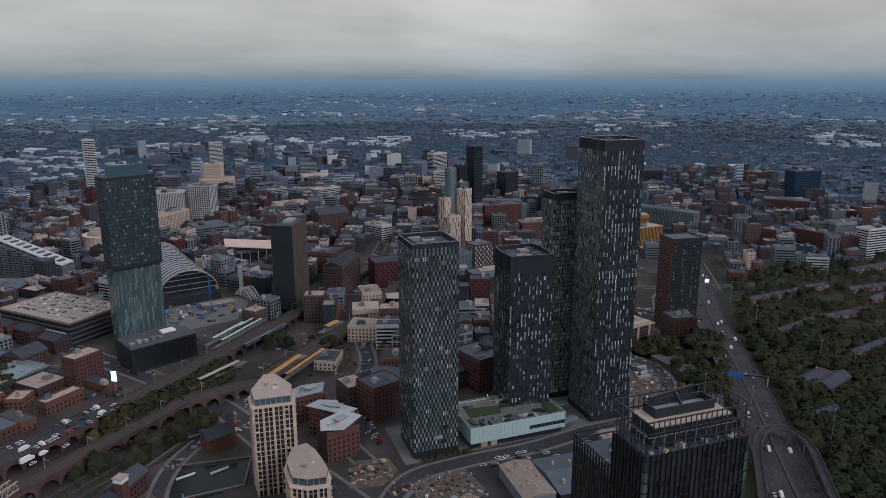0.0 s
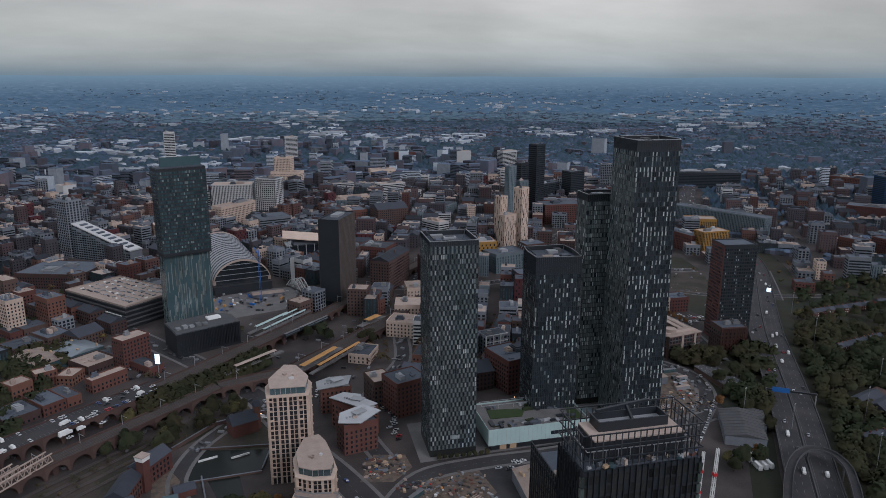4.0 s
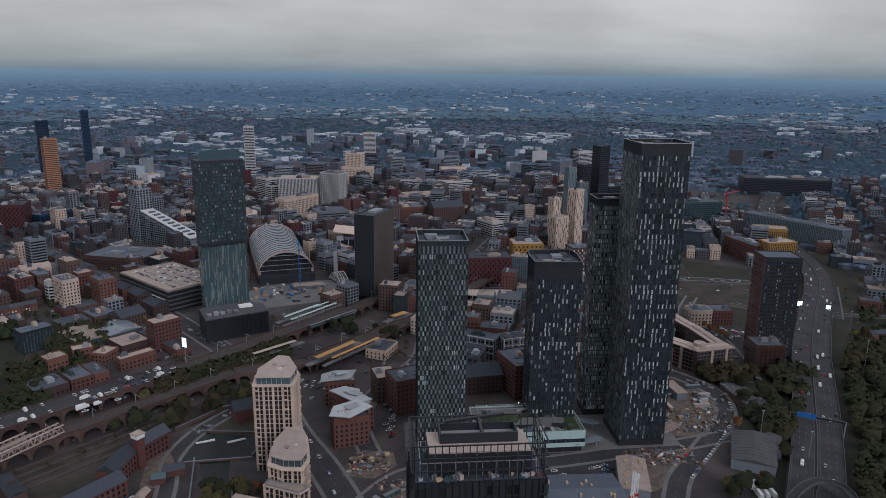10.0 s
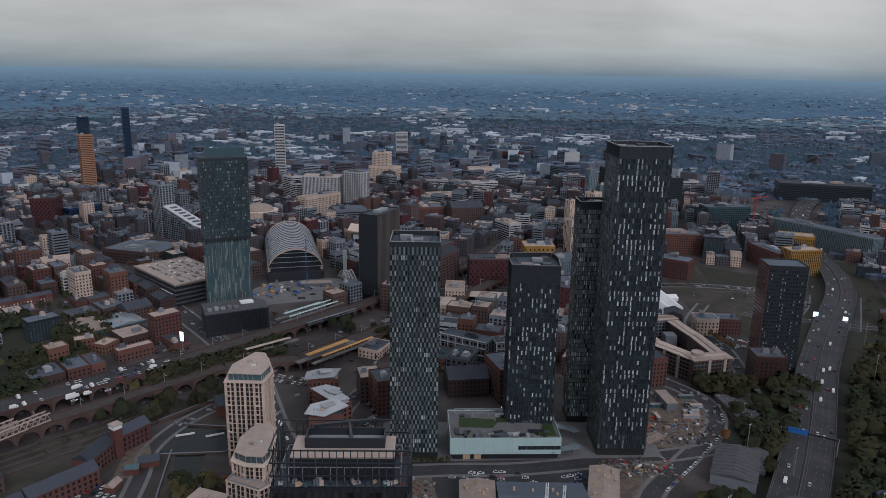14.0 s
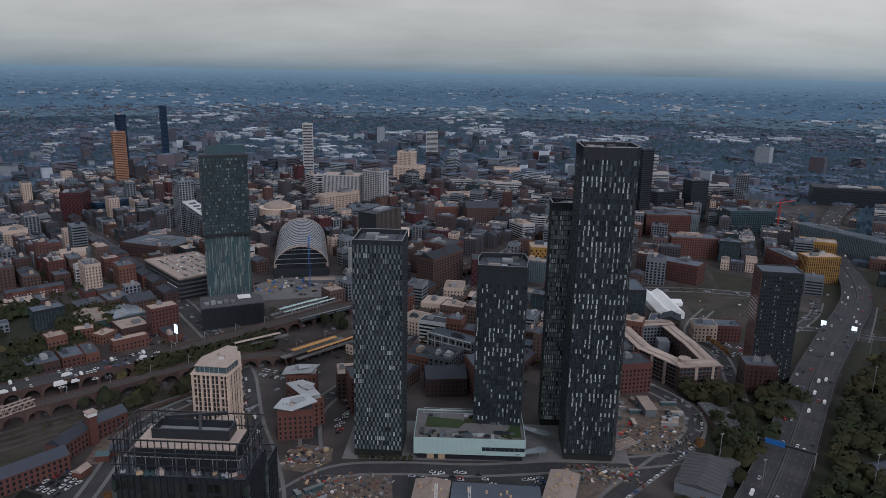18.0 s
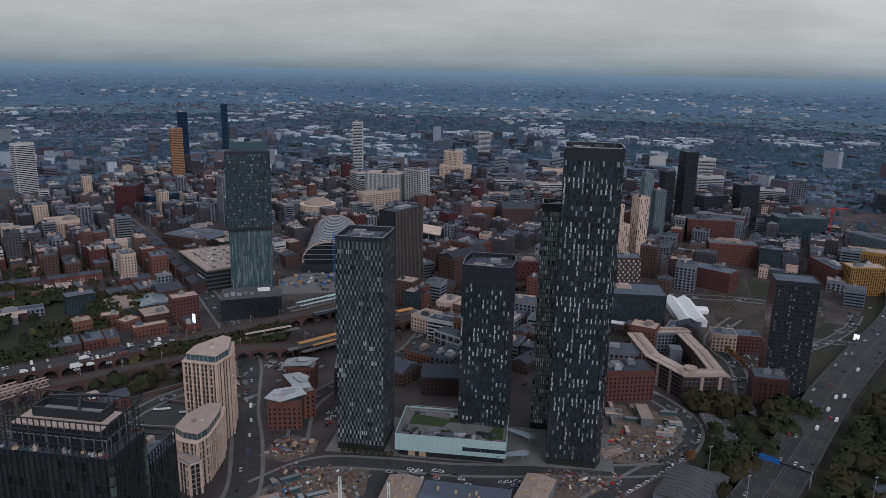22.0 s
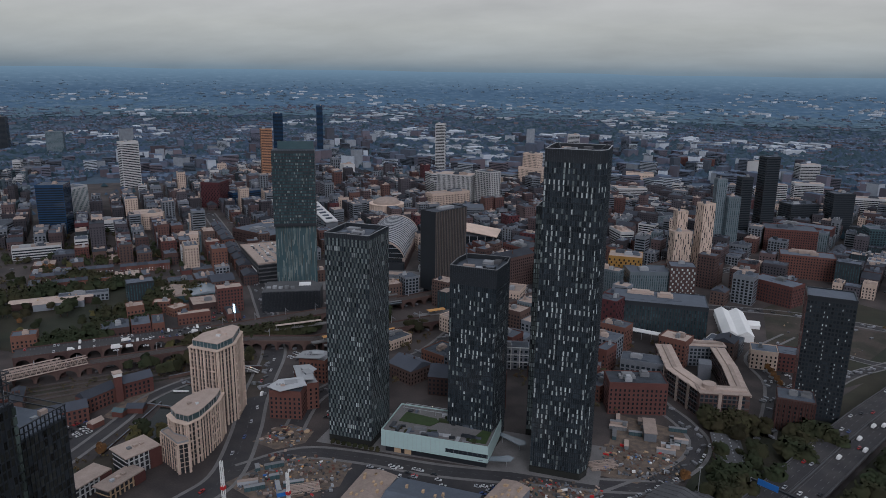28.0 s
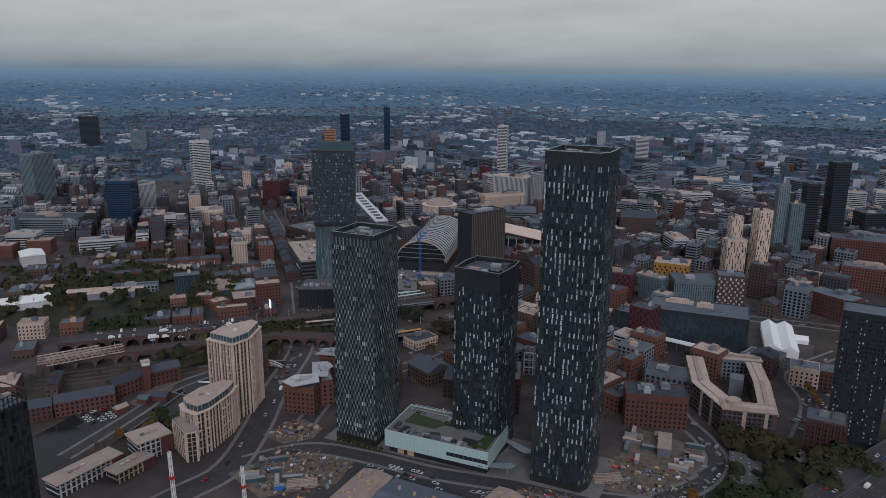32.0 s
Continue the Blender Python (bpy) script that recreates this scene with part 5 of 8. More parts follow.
canopy_roof(112, 640, 18, 7, 45, 8.3, "pitched orange station roof")
canopy_roof(18, 652, 46, 4.0, 51, 9.3, "green glass tram stop canopy", "aqua")
canopy_roof(30, 650, 62, 3.2, 51, 9.3, "green glass tram stop canopy", "aqua")
canopy_roof(40, 676, 40, 3.0, 51, 9.3, "green glass tram stop canopy", "aqua")

tr = thing("tram", 50, 632, 47, "parked dark tram with pale window band on the viaduct", "tram", z=9.3)
for k in range(3):
    part("carriage", Build().box(-30 + k * 20, -10.6 + k * 20, -1.35, 1.35, 0.5, 3.5), "black", tr)
    part("window_band", Build().box(-29.5 + k * 20, -11.1 + k * 20, -1.4, 1.4, 1.7, 2.7), "paleglass", tr)
    part("roof", Build().box(-30 + k * 20, -10.6 + k * 20, -1.2, 1.2, 3.5, 3.8), "plant", tr)


def truss(x, y, ln, deg):
    t = thing("truss_bridge", x, y, deg, "pale steel lattice truss footbridge over the tracks", "bridge", z=8.0)
    for yy in (-2.5, 2.5):
        for z in (1.0, 6.0):
            part("chord", Build().beam((-ln / 2, yy, z), (ln / 2, yy, z), 0.35), "flatpale", t)
        n = int(ln / 4)
        for k in range(n):
            a, c = -ln / 2 + k * ln / n, -ln / 2 + (k + 1) * ln / n
            part("diagonal", Build().beam((a, yy, 1.0), ((a + c) / 2, yy, 6.0), 0.2), "flatpale", t)
            part("diagonal", Build().beam(((a + c) / 2, yy, 6.0), (c, yy, 1.0), 0.2), "flatpale", t)
    part("deck", Build().box(-ln / 2, ln / 2, -2.4, 2.4, 0.4, 0.9), "gravel", t)
    for s in (-1, 1):
        part("abutment", Build().box(s * ln / 2 - 2, s * ln / 2 + 2, -4, 4, -8, 0.4), "darkbrick", t)


truss(-128, 404, 58, 58)
truss(-140, 398, 46, 58)


# ---- small arched canal bridges ----
def arch_bridge(x, y, ln, deg, rise, label):
    t = thing("footbridge", x, y, deg, label, "bridge", z=1.0)
    for yy in (-2, 2):
        pts = [(-ln / 2 + ln * i / 12, rise * math.sin(math.pi * i / 12)) for i in range(13)]
        for a, c in zip(pts, pts[1:]):
            part("arch_rib", Build().beam((a[0], yy, a[1]), (c[0], yy, c[1]), 0.3), "whitesteel", t)
        for a in pts[1:-1]:
            part("hanger", Build().beam((a[0], yy, 1.0), (a[0], yy, a[1]), 0.1), "whitesteel", t)
    part("deck", Build().box(-ln / 2, ln / 2, -2, 2, 0.4, 1.0), "paving", t)


arch_bridge(4, 470, 26, 20, 4.5, "white arched footbridge over the canal")
arch_bridge(48, 795, 34, 118, 11, "white arched tram bridge")
arch_bridge(42, 792, 34, 118, 11, "white arched tram bridge")
for x, y, dg in ((-20, 424, 20), (0, 424, 22)):
    lk = thing("lock_gate", x, y, dg, "white-edged canal lock gate", "lock gate")
    part("beam", Build().box(-6, 6, -0.3, 0.3, 0.2, 1.4), "whitesteel", lk)
    part("walkway", Build().box(-6, 6, 0.3, 1.3, 0.2, 1.0), "flat", lk)
tl = thing("white_pylon", 40, 812, 20, "tall plain white slab pylon", "pylon", clear=6)
part("shaft", Build().box(-2.2, 2.2, -0.8, 0.8, 0, 32), "white", tl)
part("foot", Build().box(-3, 3, -1.6, 1.6, 0, 0.8), "grey", tl)


# ---- buildings of the city, each at its own place ----
block("apartment_block", 75, 421, 23, 16, 20.5, 14, "rust", "red brick flats with sweeping zinc roof", deep=True)
for fx, fy, fw, fdeg in ((176, 568, 44, -31), (209, 561, 22, 14)):
    fr = block("apartment_block", fx, fy, fw, 15, 18.5, fdeg, "grey", "dark flats behind a white concrete frame", roof="flat", deep=True)
    for k in range(int(fw / 7.4) + 1):
        part("frame_post", Build().box(-fw / 2 + k * 7.3 - 0.4, -fw / 2 + k * 7.3 + 0.4, -8.6, -7.7, 0, 19.6), "white", fr)
    for fz in (6.2, 12.6, 18.9):
        part("frame_beam", Build().box(-fw / 2, fw / 2, -8.5, -7.8, fz, fz + 0.7), "white", fr)
arc_c = thing("arts_hall", 212, 716, -3, "low arts hall with a pale curved roof and an orange wall", "hall", clear=26)
part("wall", Build().box(-22, 22, -9, 9, 0, 8), "glass", arc_c)
part("orange_wall", Build().box(-12, 8, -10.2, -9.1, 0, 6.5), "canopy", arc_c)
part("roof", Build().prism([(-27, -6), (-10, -12), (20, -12), (26, -4), (24, 10), (-25, 10)], 8.01, 9.2, True, True), "flatpale", arc_c)
for k in range(6):
    part("column", Build().box(-20 + k * 8 - 0.25, -20 + k * 8 + 0.25, -11, -10.5, 0, 8.01), "whitesteel", arc_c)
block("apartment_block", 203, 494, 25, 34, 27, 17, "brick", "brick and grey glass apartment block with pointed roof", deep=True)
block("apartment_block", 170, 727, 21, 28, 16, -3, "cream", "pale round-nosed canalside flats", deep=True)
block("apartment_block", 154, 679, 27, 26, 13, -12, "cream", "pale round-nosed canalside flats", deep=True)
block("apartment_block", 140, 624, 27, 24, 15, -26, "cream", "pale round-nosed canalside flats", deep=True)
block("warehouse", 151, 783, 23, 60, 37, -32, "darkbrick", "brown brick corner warehouse with rooftop storey")
block("office_building", 148, 883, 40, 36, 26, -32, "brick", "brick office with white roof frames")
block("theatre", 216, 788, 58, 30, 32, 2, "maroon", "dark red windowless theatre block")
block("arts_centre", 277, 851, 38, 30, 33, 1, "gold", "ochre square arts block with pale roof")
block("glass_office", 320, 697, 86, 40, 31, 3, "blackglass", "long black glass office", deep=True)
block("apartment_block", 340, 829, 28, 24, 32, 9, "pattern", "speckled grey and white apartment block")
block("office_building", 303, 826, 47, 30, 24, 19, "glass", "low grey office with glass roof")
block("hotel", 430, 636, 22, 20, 15, -1, "brick", "cream and red brick lodging block", deep=True)
block("clad_block", 309, 515, 42, 22, 24, 16, "rust", "red clad block with flat roof", deep=True)
block("office_building", 313, 572, 36, 18, 17, -2, "grey", "grey office with beige panels", deep=True)
block("orange_tower", -516, 1352, 23, 19, 113, 40, "orange", "tall orange ribbed tower")
block("white_tower", -196, 1578, 22, 22, 120, 10, "white", "slim white residential tower")
block("office_building", -116, 1296, 34, 22, 49, -48, "white", "white slab office")
block("office_building", -50, 1235, 66, 36, 59, -5, "fin", "office with white vertical fins")
block("office_building", -46, 1167, 76, 22, 37, 49, "cream", "long cream office")
block("office_tower", 10, 1222, 38, 26, 69, -30, "grid", "dark glass tower with white frame grid")
block("office_building", 13, 1092, 49, 40, 29, 19, "band", "layered grey office with ribbon windows")
block("deco_building", 42, 1492, 60, 34, 44, -21, "cream", "stepped pale stone building")
block("white_tower", 56, 1958, 32, 20, 76, 9, "white", "white residential tower")
block("dark_tower", -640, 1830, 17, 16, 138, 33, "blue", "slim dark blue glass tower")
block("dark_tower", -650, 1625, 24, 20, 127, 32, "blue", "dark blue glass tower")
block("blue_tower", -526, 800, 37, 34, 74, 29, "blue", "deep blue glass tower")
block("office_building", -567, 863, 53, 30, 57, 91, "tealstripe", "office with green and white stripes")
block("glass_tower", -762, 835, 44, 26, 97, 99, "glass", "pale grey glass tower")
block("office_slab", -728, 1180, 36, 18, 92, 65, "white", "white slab office with ribbon windows")
block("glass_tower", -1526, 1566, 48, 30, 93, 35, "dark", "grey tower with a crane beside it")
block("glass_tower", -1327, 1572, 44, 24, 59, 33, "glass", "pale grey slab")
block("student_tower", 364, 946, 17, 15, 84, 36, "hac", "cream tower with staggered dark window slots")
block("student_tower", 335, 948, 14, 12, 72, 28, "hac", "cream tower with staggered dark window slots")
block("student_tower", 337, 926, 24, 14, 50, 30, "hac", "cream tower with staggered dark window slots")
block("residential_tower", 385, 1062, 14, 12, 100, 20, "glass", "pale grey residential tower with balconies")
block("residential_tower", 403, 1058, 17, 12, 77, 20, "glass", "pale grey residential tower with balconies")
block("black_tower", 420, 1110, 18, 14, 98, 29, "dark", "plain black tower")
block("black_tower", 451, 1125, 22, 18, 127, 30, "dark", "plain black tower")
block("black_block", 517, 1255, 50, 30, 42, 30, "dark", "broad black office")
block("office_slab", 511, 1486, 32, 20, 38, 7, "white", "pale office slab")
block("office_slab", 604, 1770, 47, 24, 48, 24, "white", "pale office slab")
block("black_block", 930, 1402, 168, 60, 34, -17, "dark", "long dark office")
block("office_building", 620, 1122, 74, 30, 36, 7, "teal", "blue and red glazed block")
block("grey_slab", 708, 979, 155, 24, 32, -62, "glass", "long blue grey glazed slab")
block("gold_block", 645, 936, 44, 26, 31, -21, "goldb", "bright golden clad block")
block("gold_block", 608, 848, 41, 22, 32, 6, "goldb", "golden and grey clad block")
block("apartment_block", 585, 883, 63, 22, 24, -80, "rust", "rust brick apartment block")
block("hospital_block", 1229, 1278, 90, 40, 29, -60, "rust", "orange brick block")
block("dark_tower", 1144, 1094, 61, 30, 59, -3, "blue", "plain dark tower")
block("office_building", 1029, 1015, 77, 40, 21, -48, "rust", "low orange brick block")
block("slab_tower", 860, 696, 38, 20, 42, 3, "white", "slab tower with one white gable", deep=True)
block("apartment_block", 904, 784, 36, 20, 31, -6, "grey", "grey flats")
block("apartment_block", 807, 810, 35, 20, 20, -72, "brick", "red and white flats")
block("apartment_block", 852, 779, 66, 20, 21, -76, "rust", "rust brick flats")
block("white_block", -366, 1437, 25, 26, 36, 45, "blank", "blank white block")
block("stepped_tower", -247, 1012, 22, 26, 76, 45, "grey", "grey and white ribbed tower")
block("office_building", -449, 1072, 34, 40, 44, 11, "maroon", "dark red brick block")
block("office_building", -415, 1114, 62, 24, 23, 61, "blue", "blue grey office with rows of windows")
block("stone_hall", -436, 885, 46, 34, 24, 33, "cream", "pale stone hall with steep roof")
block("office_building", -472, 846, 33, 20, 17, 36, "white", "office with white columns")
block("stone_hall", -303, 812, 32, 26, 17, 34, "cream", "pale stone building with rooftop storey")
block("exhibition_hall", -224, 878, 80, 60, 17, -17, "darkbrick", "broad low hall with dark roof", roof="flat")
block("warehouse", 134, 1117, 49, 34, 30, 14, "brick", "red brick block with pale cornice")
block("warehouse", 195, 1096, 51, 36, 35, 14, "darkbrick", "brown brick block with red roof")
block("office_building", 258, 1037, 41, 20, 23, -62, "white", "angular white building")
block("stone_hall", 161, 1314, 61, 26, 18, 15, "cream", "pale stone building")
block("office_building", 252, 1594, 57, 24, 31, 5, "cream", "pale stone office")
block("office_building", 245, 1420, 57, 26, 25, 19, "white", "white office with ribbon windows")
block("office_building", 375, 2020, 93, 30, 23, -12, "rust", "long orange brick block")
block("white_block", 502, 1847, 44, 24, 41, 6, "blank", "blank white block")
block("office_building", 144, 1469, 59, 26, 21, 12, "white", "pale green roofed office")
block("office_building", 308, 1198, 51, 24, 18, 48, "glass", "pale glass office")
block("brick_tower", -97, 600, 25, 16, 25, 44, "rust", "brick flats with flat roof", deep=True, roof="flatpale")
block("house", -168, 546, 16, 14, 14, 48, "brick", "low brick flats with beige flat roof", deep=True, roof="flatpale")
block("house", -157, 572, 16, 12, 11, 31, "brick", "low brick flats with beige flat roof", deep=True, roof="flatpale")
block("house", -138, 571, 17, 14, 8, 72, "brick", "low brick flats with beige flat roof", deep=True, roof="flatpale")
block("house", -108, 557, 30, 10, 10, 44, "brick", "low brick flats with beige flat roof", deep=True, roof="flatpale")
block("teal_block", -208, 600, 27, 18, 19, 47, "blackglass", "dark teal glass block", deep=True)
block("warehouse", -150, 661, 25, 24, 11, 49, "darkbrick", "dark brick building with flat roof", deep=True)
block("apartment_block", -230, 432, 22, 16, 15, 38, "cream", "cream flats", deep=True)
block("apartment_block", -201, 450, 20, 14, 14, 40, "brick", "brick flats", deep=True)
block("market_hall", -256, 572, 47, 12, 8, 42, "grey", "long grey roofed hall", deep=True)
block("warehouse", 172, 499, 31, 26, 15, 8, "darkbrick", "dark brick hall", deep=True)
block("apartment_block", 115, 469, 23, 26, 26, -69, "brick", "dark brick flats", deep=True)
block("office_building", -53, 1328, 77, 34, 50, -34, "glass", "pale office with ribbon windows")
block("warehouse", 514, 1155, 74, 30, 26, -20, "rust", "red brick building")
block("warehouse", 440, 832, 48, 26, 23, -35, "brick", "red brick building")
block("warehouse", 484, 1095, 68, 40, 32, 0, "rust", "red brick building")
block("warehouse", 486, 953, 61, 30, 28, -4, "brick", "red brick building")
block("deco_building", 36, 1496, 34, 24, 73, -21, "cream", "tall pale stone tower rising behind a stone block")
block("hotel", 408, 633, 21, 18, 16, -1, "cream", "cream and brown lodging block with flat roof", deep=True, roof="flat")
block("black_block", 574, 1258, 34, 26, 62, 20, "dark", "plain black office block")
block("office_slab", 575, 1560, 54, 22, 34, 8, "white", "long white office slab with rows of windows")
block("office_slab", 660, 1440, 60, 22, 30, 4, "white", "pale office slab with rows of windows")


# ---- crescent of apartments with pale curved roofs ----
def wing(parent, p, q, deep, h, dark=True):
    dx, dy = q[0] - p[0], q[1] - p[1]
    ln, deg = math.hypot(dx, dy), math.degrees(math.atan2(dy, dx))
    m = pose(p[0], p[1], 0, 0, 0, deg)
    wg = part("wing", Build().box(0, ln, 0, deep, 0, h, False), "darkbrick" if dark else "grey", parent, place=m)
    part("roof", Build().box(-0.6, ln + 0.6, -0.9, deep + 0.9, h, h + 0.6), "flatpale", wg)
    part("roof_ridge", Build().box(1, ln - 1, deep * 0.35, deep * 0.65, h + 0.6, h + 1.4), "flatpale", wg)
    b = Build()
    for k in range(int(h / 3.2)):
        for c in range(int(ln / 3.2)):
            for y, n in ((0, -1), (deep, 1)):
                o = (0, y) if n < 0 else (ln, y)
                pane_on(b, o, (-n, 0), (0, n), c * 3.2 + 0.6, c * 3.2 + 2.6, k * 3.2 + 0.8, k * 3.2 + 2.8, 0.08, True)
    part("glazing", b, "glass", wg, kind="stuff")
    for c in range(1, int(ln / 14) + 1):
        part("stair_tower", Build().box(c * 14 - 1.2, c * 14 + 1.2, -0.8, 0.0, 0, h + 0.6), "flatpale", wg)
    for c in range(int(h / 3.2)):
        part("balcony_band", Build().box(0.5, ln - 0.5, -0.7, 0.0, c * 3.2 + 0.2, c * 3.2 + 0.75), "barrier" if c % 2 else "darkbrick", wg)
    return wg


cres = thing("apartment_crescent", 0, 0, 0, "courtyard apartment block with broad pale flat roofs", "apartments")
wing(cres, (321, 602), (331, 551), 11.5, 19.0)
wing(cres, (331, 550), (354, 516), 12, 19.6)
wing(cres, (354, 513), (388, 520), 13, 20.2)
wing(cres, (388, 521), (382, 576), 10, 18.6)
wing(cres, (382, 577), (375, 614), 10, 18.0)
wing(cres, (374, 630), (330, 620), 12, 18.2, False)
part("rotunda", Build().prism([(360 + 5 * math.cos(k * math.pi / 8), 523 + 5 * math.sin(k * math.pi / 8)) for k in range(16)], 19, 24.5), "flatpale", cres)
part("courtyard_block", Build().box(355, 365, 584, 596, 0, 14), "grey", cres)
for k in range(8):
    take(334 + (k % 4) * 14, 525 + (k // 4) * 50, 30)
take(355, 565, 45)

# ---- white marquee ----
tent = thing("marquee", 390, 722, 4, "big white twin-ridged marquee", "marquee", clear=36)
for k in range(2):
    part("canopy", Build().gable(-14 + k * 14, k * 14, -36, 36, 6.5, 10.5, "y"), "whiteroof", tent)
    part("wall", Build().box(-13.7 + k * 14, -0.3 + k * 14, -35.7, 35.7, 0.1, 6.5), "whiteroof", tent)
part("annex", Build().gable(14.3, 26, 4, 20, 3.5, 6, "x"), "whiteroof", tent)
part("annex_wall", Build().box(14.3, 25.6, 4.4, 19.6, 0.1, 3.5), "whiteroof", tent)


def shed(name, x, y, w, d, deg, h, wall, roof, label, dots=0):
    t = thing(name, x, y, deg, label, "shed", clear=max(w, d) * 0.55)
    part("wall", Build().box(-w / 2, w / 2, -d / 2, d / 2, 0, h), wall, t)
    part("roof", Build().gable(-w / 2 - 0.5, w / 2 + 0.5, -d / 2 - 0.5, d / 2 + 0.5, h, h + min(w, d) * 0.09, "y" if d > w else "x"), roof, t)
    if name == "bus_shed":
        for k in range(9):
            a = -d / 2 + (k + 0.5) * d / 9
            rib = Build()
            rib.gable(-w / 2 - 0.6, w / 2 + 0.6, a - 0.2, a + 0.2, h, h + 0.1, "x")
            for sx in (-1, 1):
                rib.beam((0, a, h + min(w, d) * 0.09 + 0.1), (sx * (w / 2 + 0.5), a, h + 0.1), 0.16)
            part("roof_rib", rib, "barrier", t)
    rng = random.Random(int(x))
    for k in range(dots):
        a, c = rng.uniform(-0.4, 0.4) * w, rng.uniform(-0.4, 0.4) * d
        part("rooflight", Build().box(a - 0.6, a + 0.6, c - 0.9, c + 0.9, h, h + min(w, d) * 0.09 + 0.35), "flat" if wall == "timber" else "timber", t)
    return t


shed("works_shed", 172, 341, 20, 38, -2, 8, "grey", "flatpale", "industrial shed with cream roof and small rooflights", 12)
shed("works_shed", 247, 358, 17, 36, -14, 8, "grey", "flatpale", "industrial shed with cream roof and small rooflights", 12)
shed("works_shed", 209, 340, 50, 40, -1, 7, "black", "flat", "broad dark-roofed industrial shed", 14)
shed("bus_shed", 336, 384, 26, 40, -27, 7, "grey", "barrier", "grey-roofed shed with pale gable edges", 0)
shed("bus_shed", 352, 393, 14, 22, -27, 6, "grey", "barrier", "low grey-roofed shed annex", 0)
shed("market_shed", -148, 628, 30, 34, 46, 8, "tealglass", "paleglass", "glass-fronted market shed with grey pitched roof", 4)
shed("market_shed", -172, 612, 26, 40, 46, 8, "tealglass", "flatpale", "glass-fronted market shed with pale pitched roof", 4)
shed("low_hall", -262, 545, 46, 12, 42, 7, "grey", "flatpale", "long pale roofed hall", 0)


# ---- multi-storey car park ----
def car_park(x, y, w, d, h, deg):
    t = thing("car_park", x, y, deg, "multi-storey car park with cluttered pale roof deck", "car park", clear=55)
    for k in range(5):
        part("deck", Build().box(-w / 2, w / 2, -d / 2, d / 2, k * h / 5 + 2.9, k * h / 5 + 4.3), "barrier", t)
    part("core", Build().box(-w / 2 + 1, w / 2 - 1, -d / 2 + 1, d / 2 - 1, 0, h - 0.5), "black", t)
    part("roof_deck", Build().box(-w / 2 + 0.3, w / 2 - 0.3, -d / 2 + 0.3, d / 2 - 0.3, h, h + 0.3), "flatpale", t)
    part("parapet", Build().ring(-w / 2, w / 2, -d / 2, d / 2, h - 0.6, h + 1.3, 0.4), "flatpale", t)
    rng = random.Random(6)
    for k in range(90):
        part("roof_unit", Build().turned((-0.42 + 0.84 * (k // 6) / 14) * w + rng.uniform(-1, 1), (-0.3 + 0.14 * (k % 6)) * d + rng.uniform(-1, 1), rng.uniform(2, 5), rng.uniform(0.9, 1.8), h + 0.3, h + rng.uniform(0.8, 1.7), rng.choice((0, 90, 90))), rng.choice(("plant", "flat", "steel", "whitesteel")), t)
    part("light_strip", Build().box(-w / 2 + 4, w / 2 - 6, -d / 2 - 0.5, -d / 2 - 0.1, h * 0.55, h * 0.55 + 0.9), "whitesteel", t)


car_park(-132, 745, 100, 62, 23, -45)

# long brick market street front
for k in range(9):
    a = 0.045 + k * 0.105
    block("market_hall", -330 + 224 * a, 905 - 244 * a, 24, 16, 12 + (k * 5) % 4, -47.5, "darkbrick" if k % 3 else "brick", "long brown brick market front with slate roof", roof="slate", category="building", deep=True)


# ---- stepped white housing slab with a slanting roof ----
def wedge_block():
    t = thing("wedge_block", -195, 972, -34.5, "grey and white stepped block with a long slanting roof", "building", clear=52)
    ln, d, n, hi, lo = 97.0, 20.0, 12, 48.0, 20.0
    fall = (hi - lo) / ln
    for k in range(n):
        part("step_bay", Build().box(-ln / 2 + k * ln / n, -ln / 2 + (k + 1) * ln / n - 0.05, -d / 2, d / 2, 0, hi - 2.6 - (k + 1) * ln / n * fall), "grey" if k % 2 else "paleglass", t)
    r = Build()
    a, e = -ln / 2, ln / 2
    r.poly((a, -d / 2 - 0.5, hi), (e, -d / 2 - 0.5, lo), (e, d / 2 + 0.5, lo), (a, d / 2 + 0.5, hi))
    r.poly((a, -d / 2 - 0.5, hi - 1.4), (a, d / 2 + 0.5, hi - 1.4), (e, d / 2 + 0.5, lo - 1.4), (e, -d / 2 - 0.5, lo - 1.4))
    r.poly((a, -d / 2 - 0.5, hi - 1.4), (e, -d / 2 - 0.5, lo - 1.4), (e, -d / 2 - 0.5, lo), (a, -d / 2 - 0.5, hi))
    part("slanting_roof", r, "white", t)
    for k in range(n):
        top = hi - 4 - (k + 1) * ln / n * fall
        for c in range(int(top / 3.1)):
            f = Build()
            pane_on(f, (-ln / 2 + k * ln / n, -d / 2), (1, 0), (0, -1), 0.7, 3.6, c * 3.1 + 0.8, c * 3.1 + 2.6, 0.08, True)
            pane_on(f, (-ln / 2 + k * ln / n, -d / 2), (1, 0), (0, -1), 4.6, 7.4, c * 3.1 + 0.8, c * 3.1 + 2.6, 0.08, True)
            part("window", f, "glass", t)
    for k in range(9):
        x = a + 8 + k * 9.6
        part("roof_terrace", Build().box(x, x + 4.5, -d / 4, d / 4, 0, hi - (x - a) * fall + 0.5), "flat", t)


wedge_block()


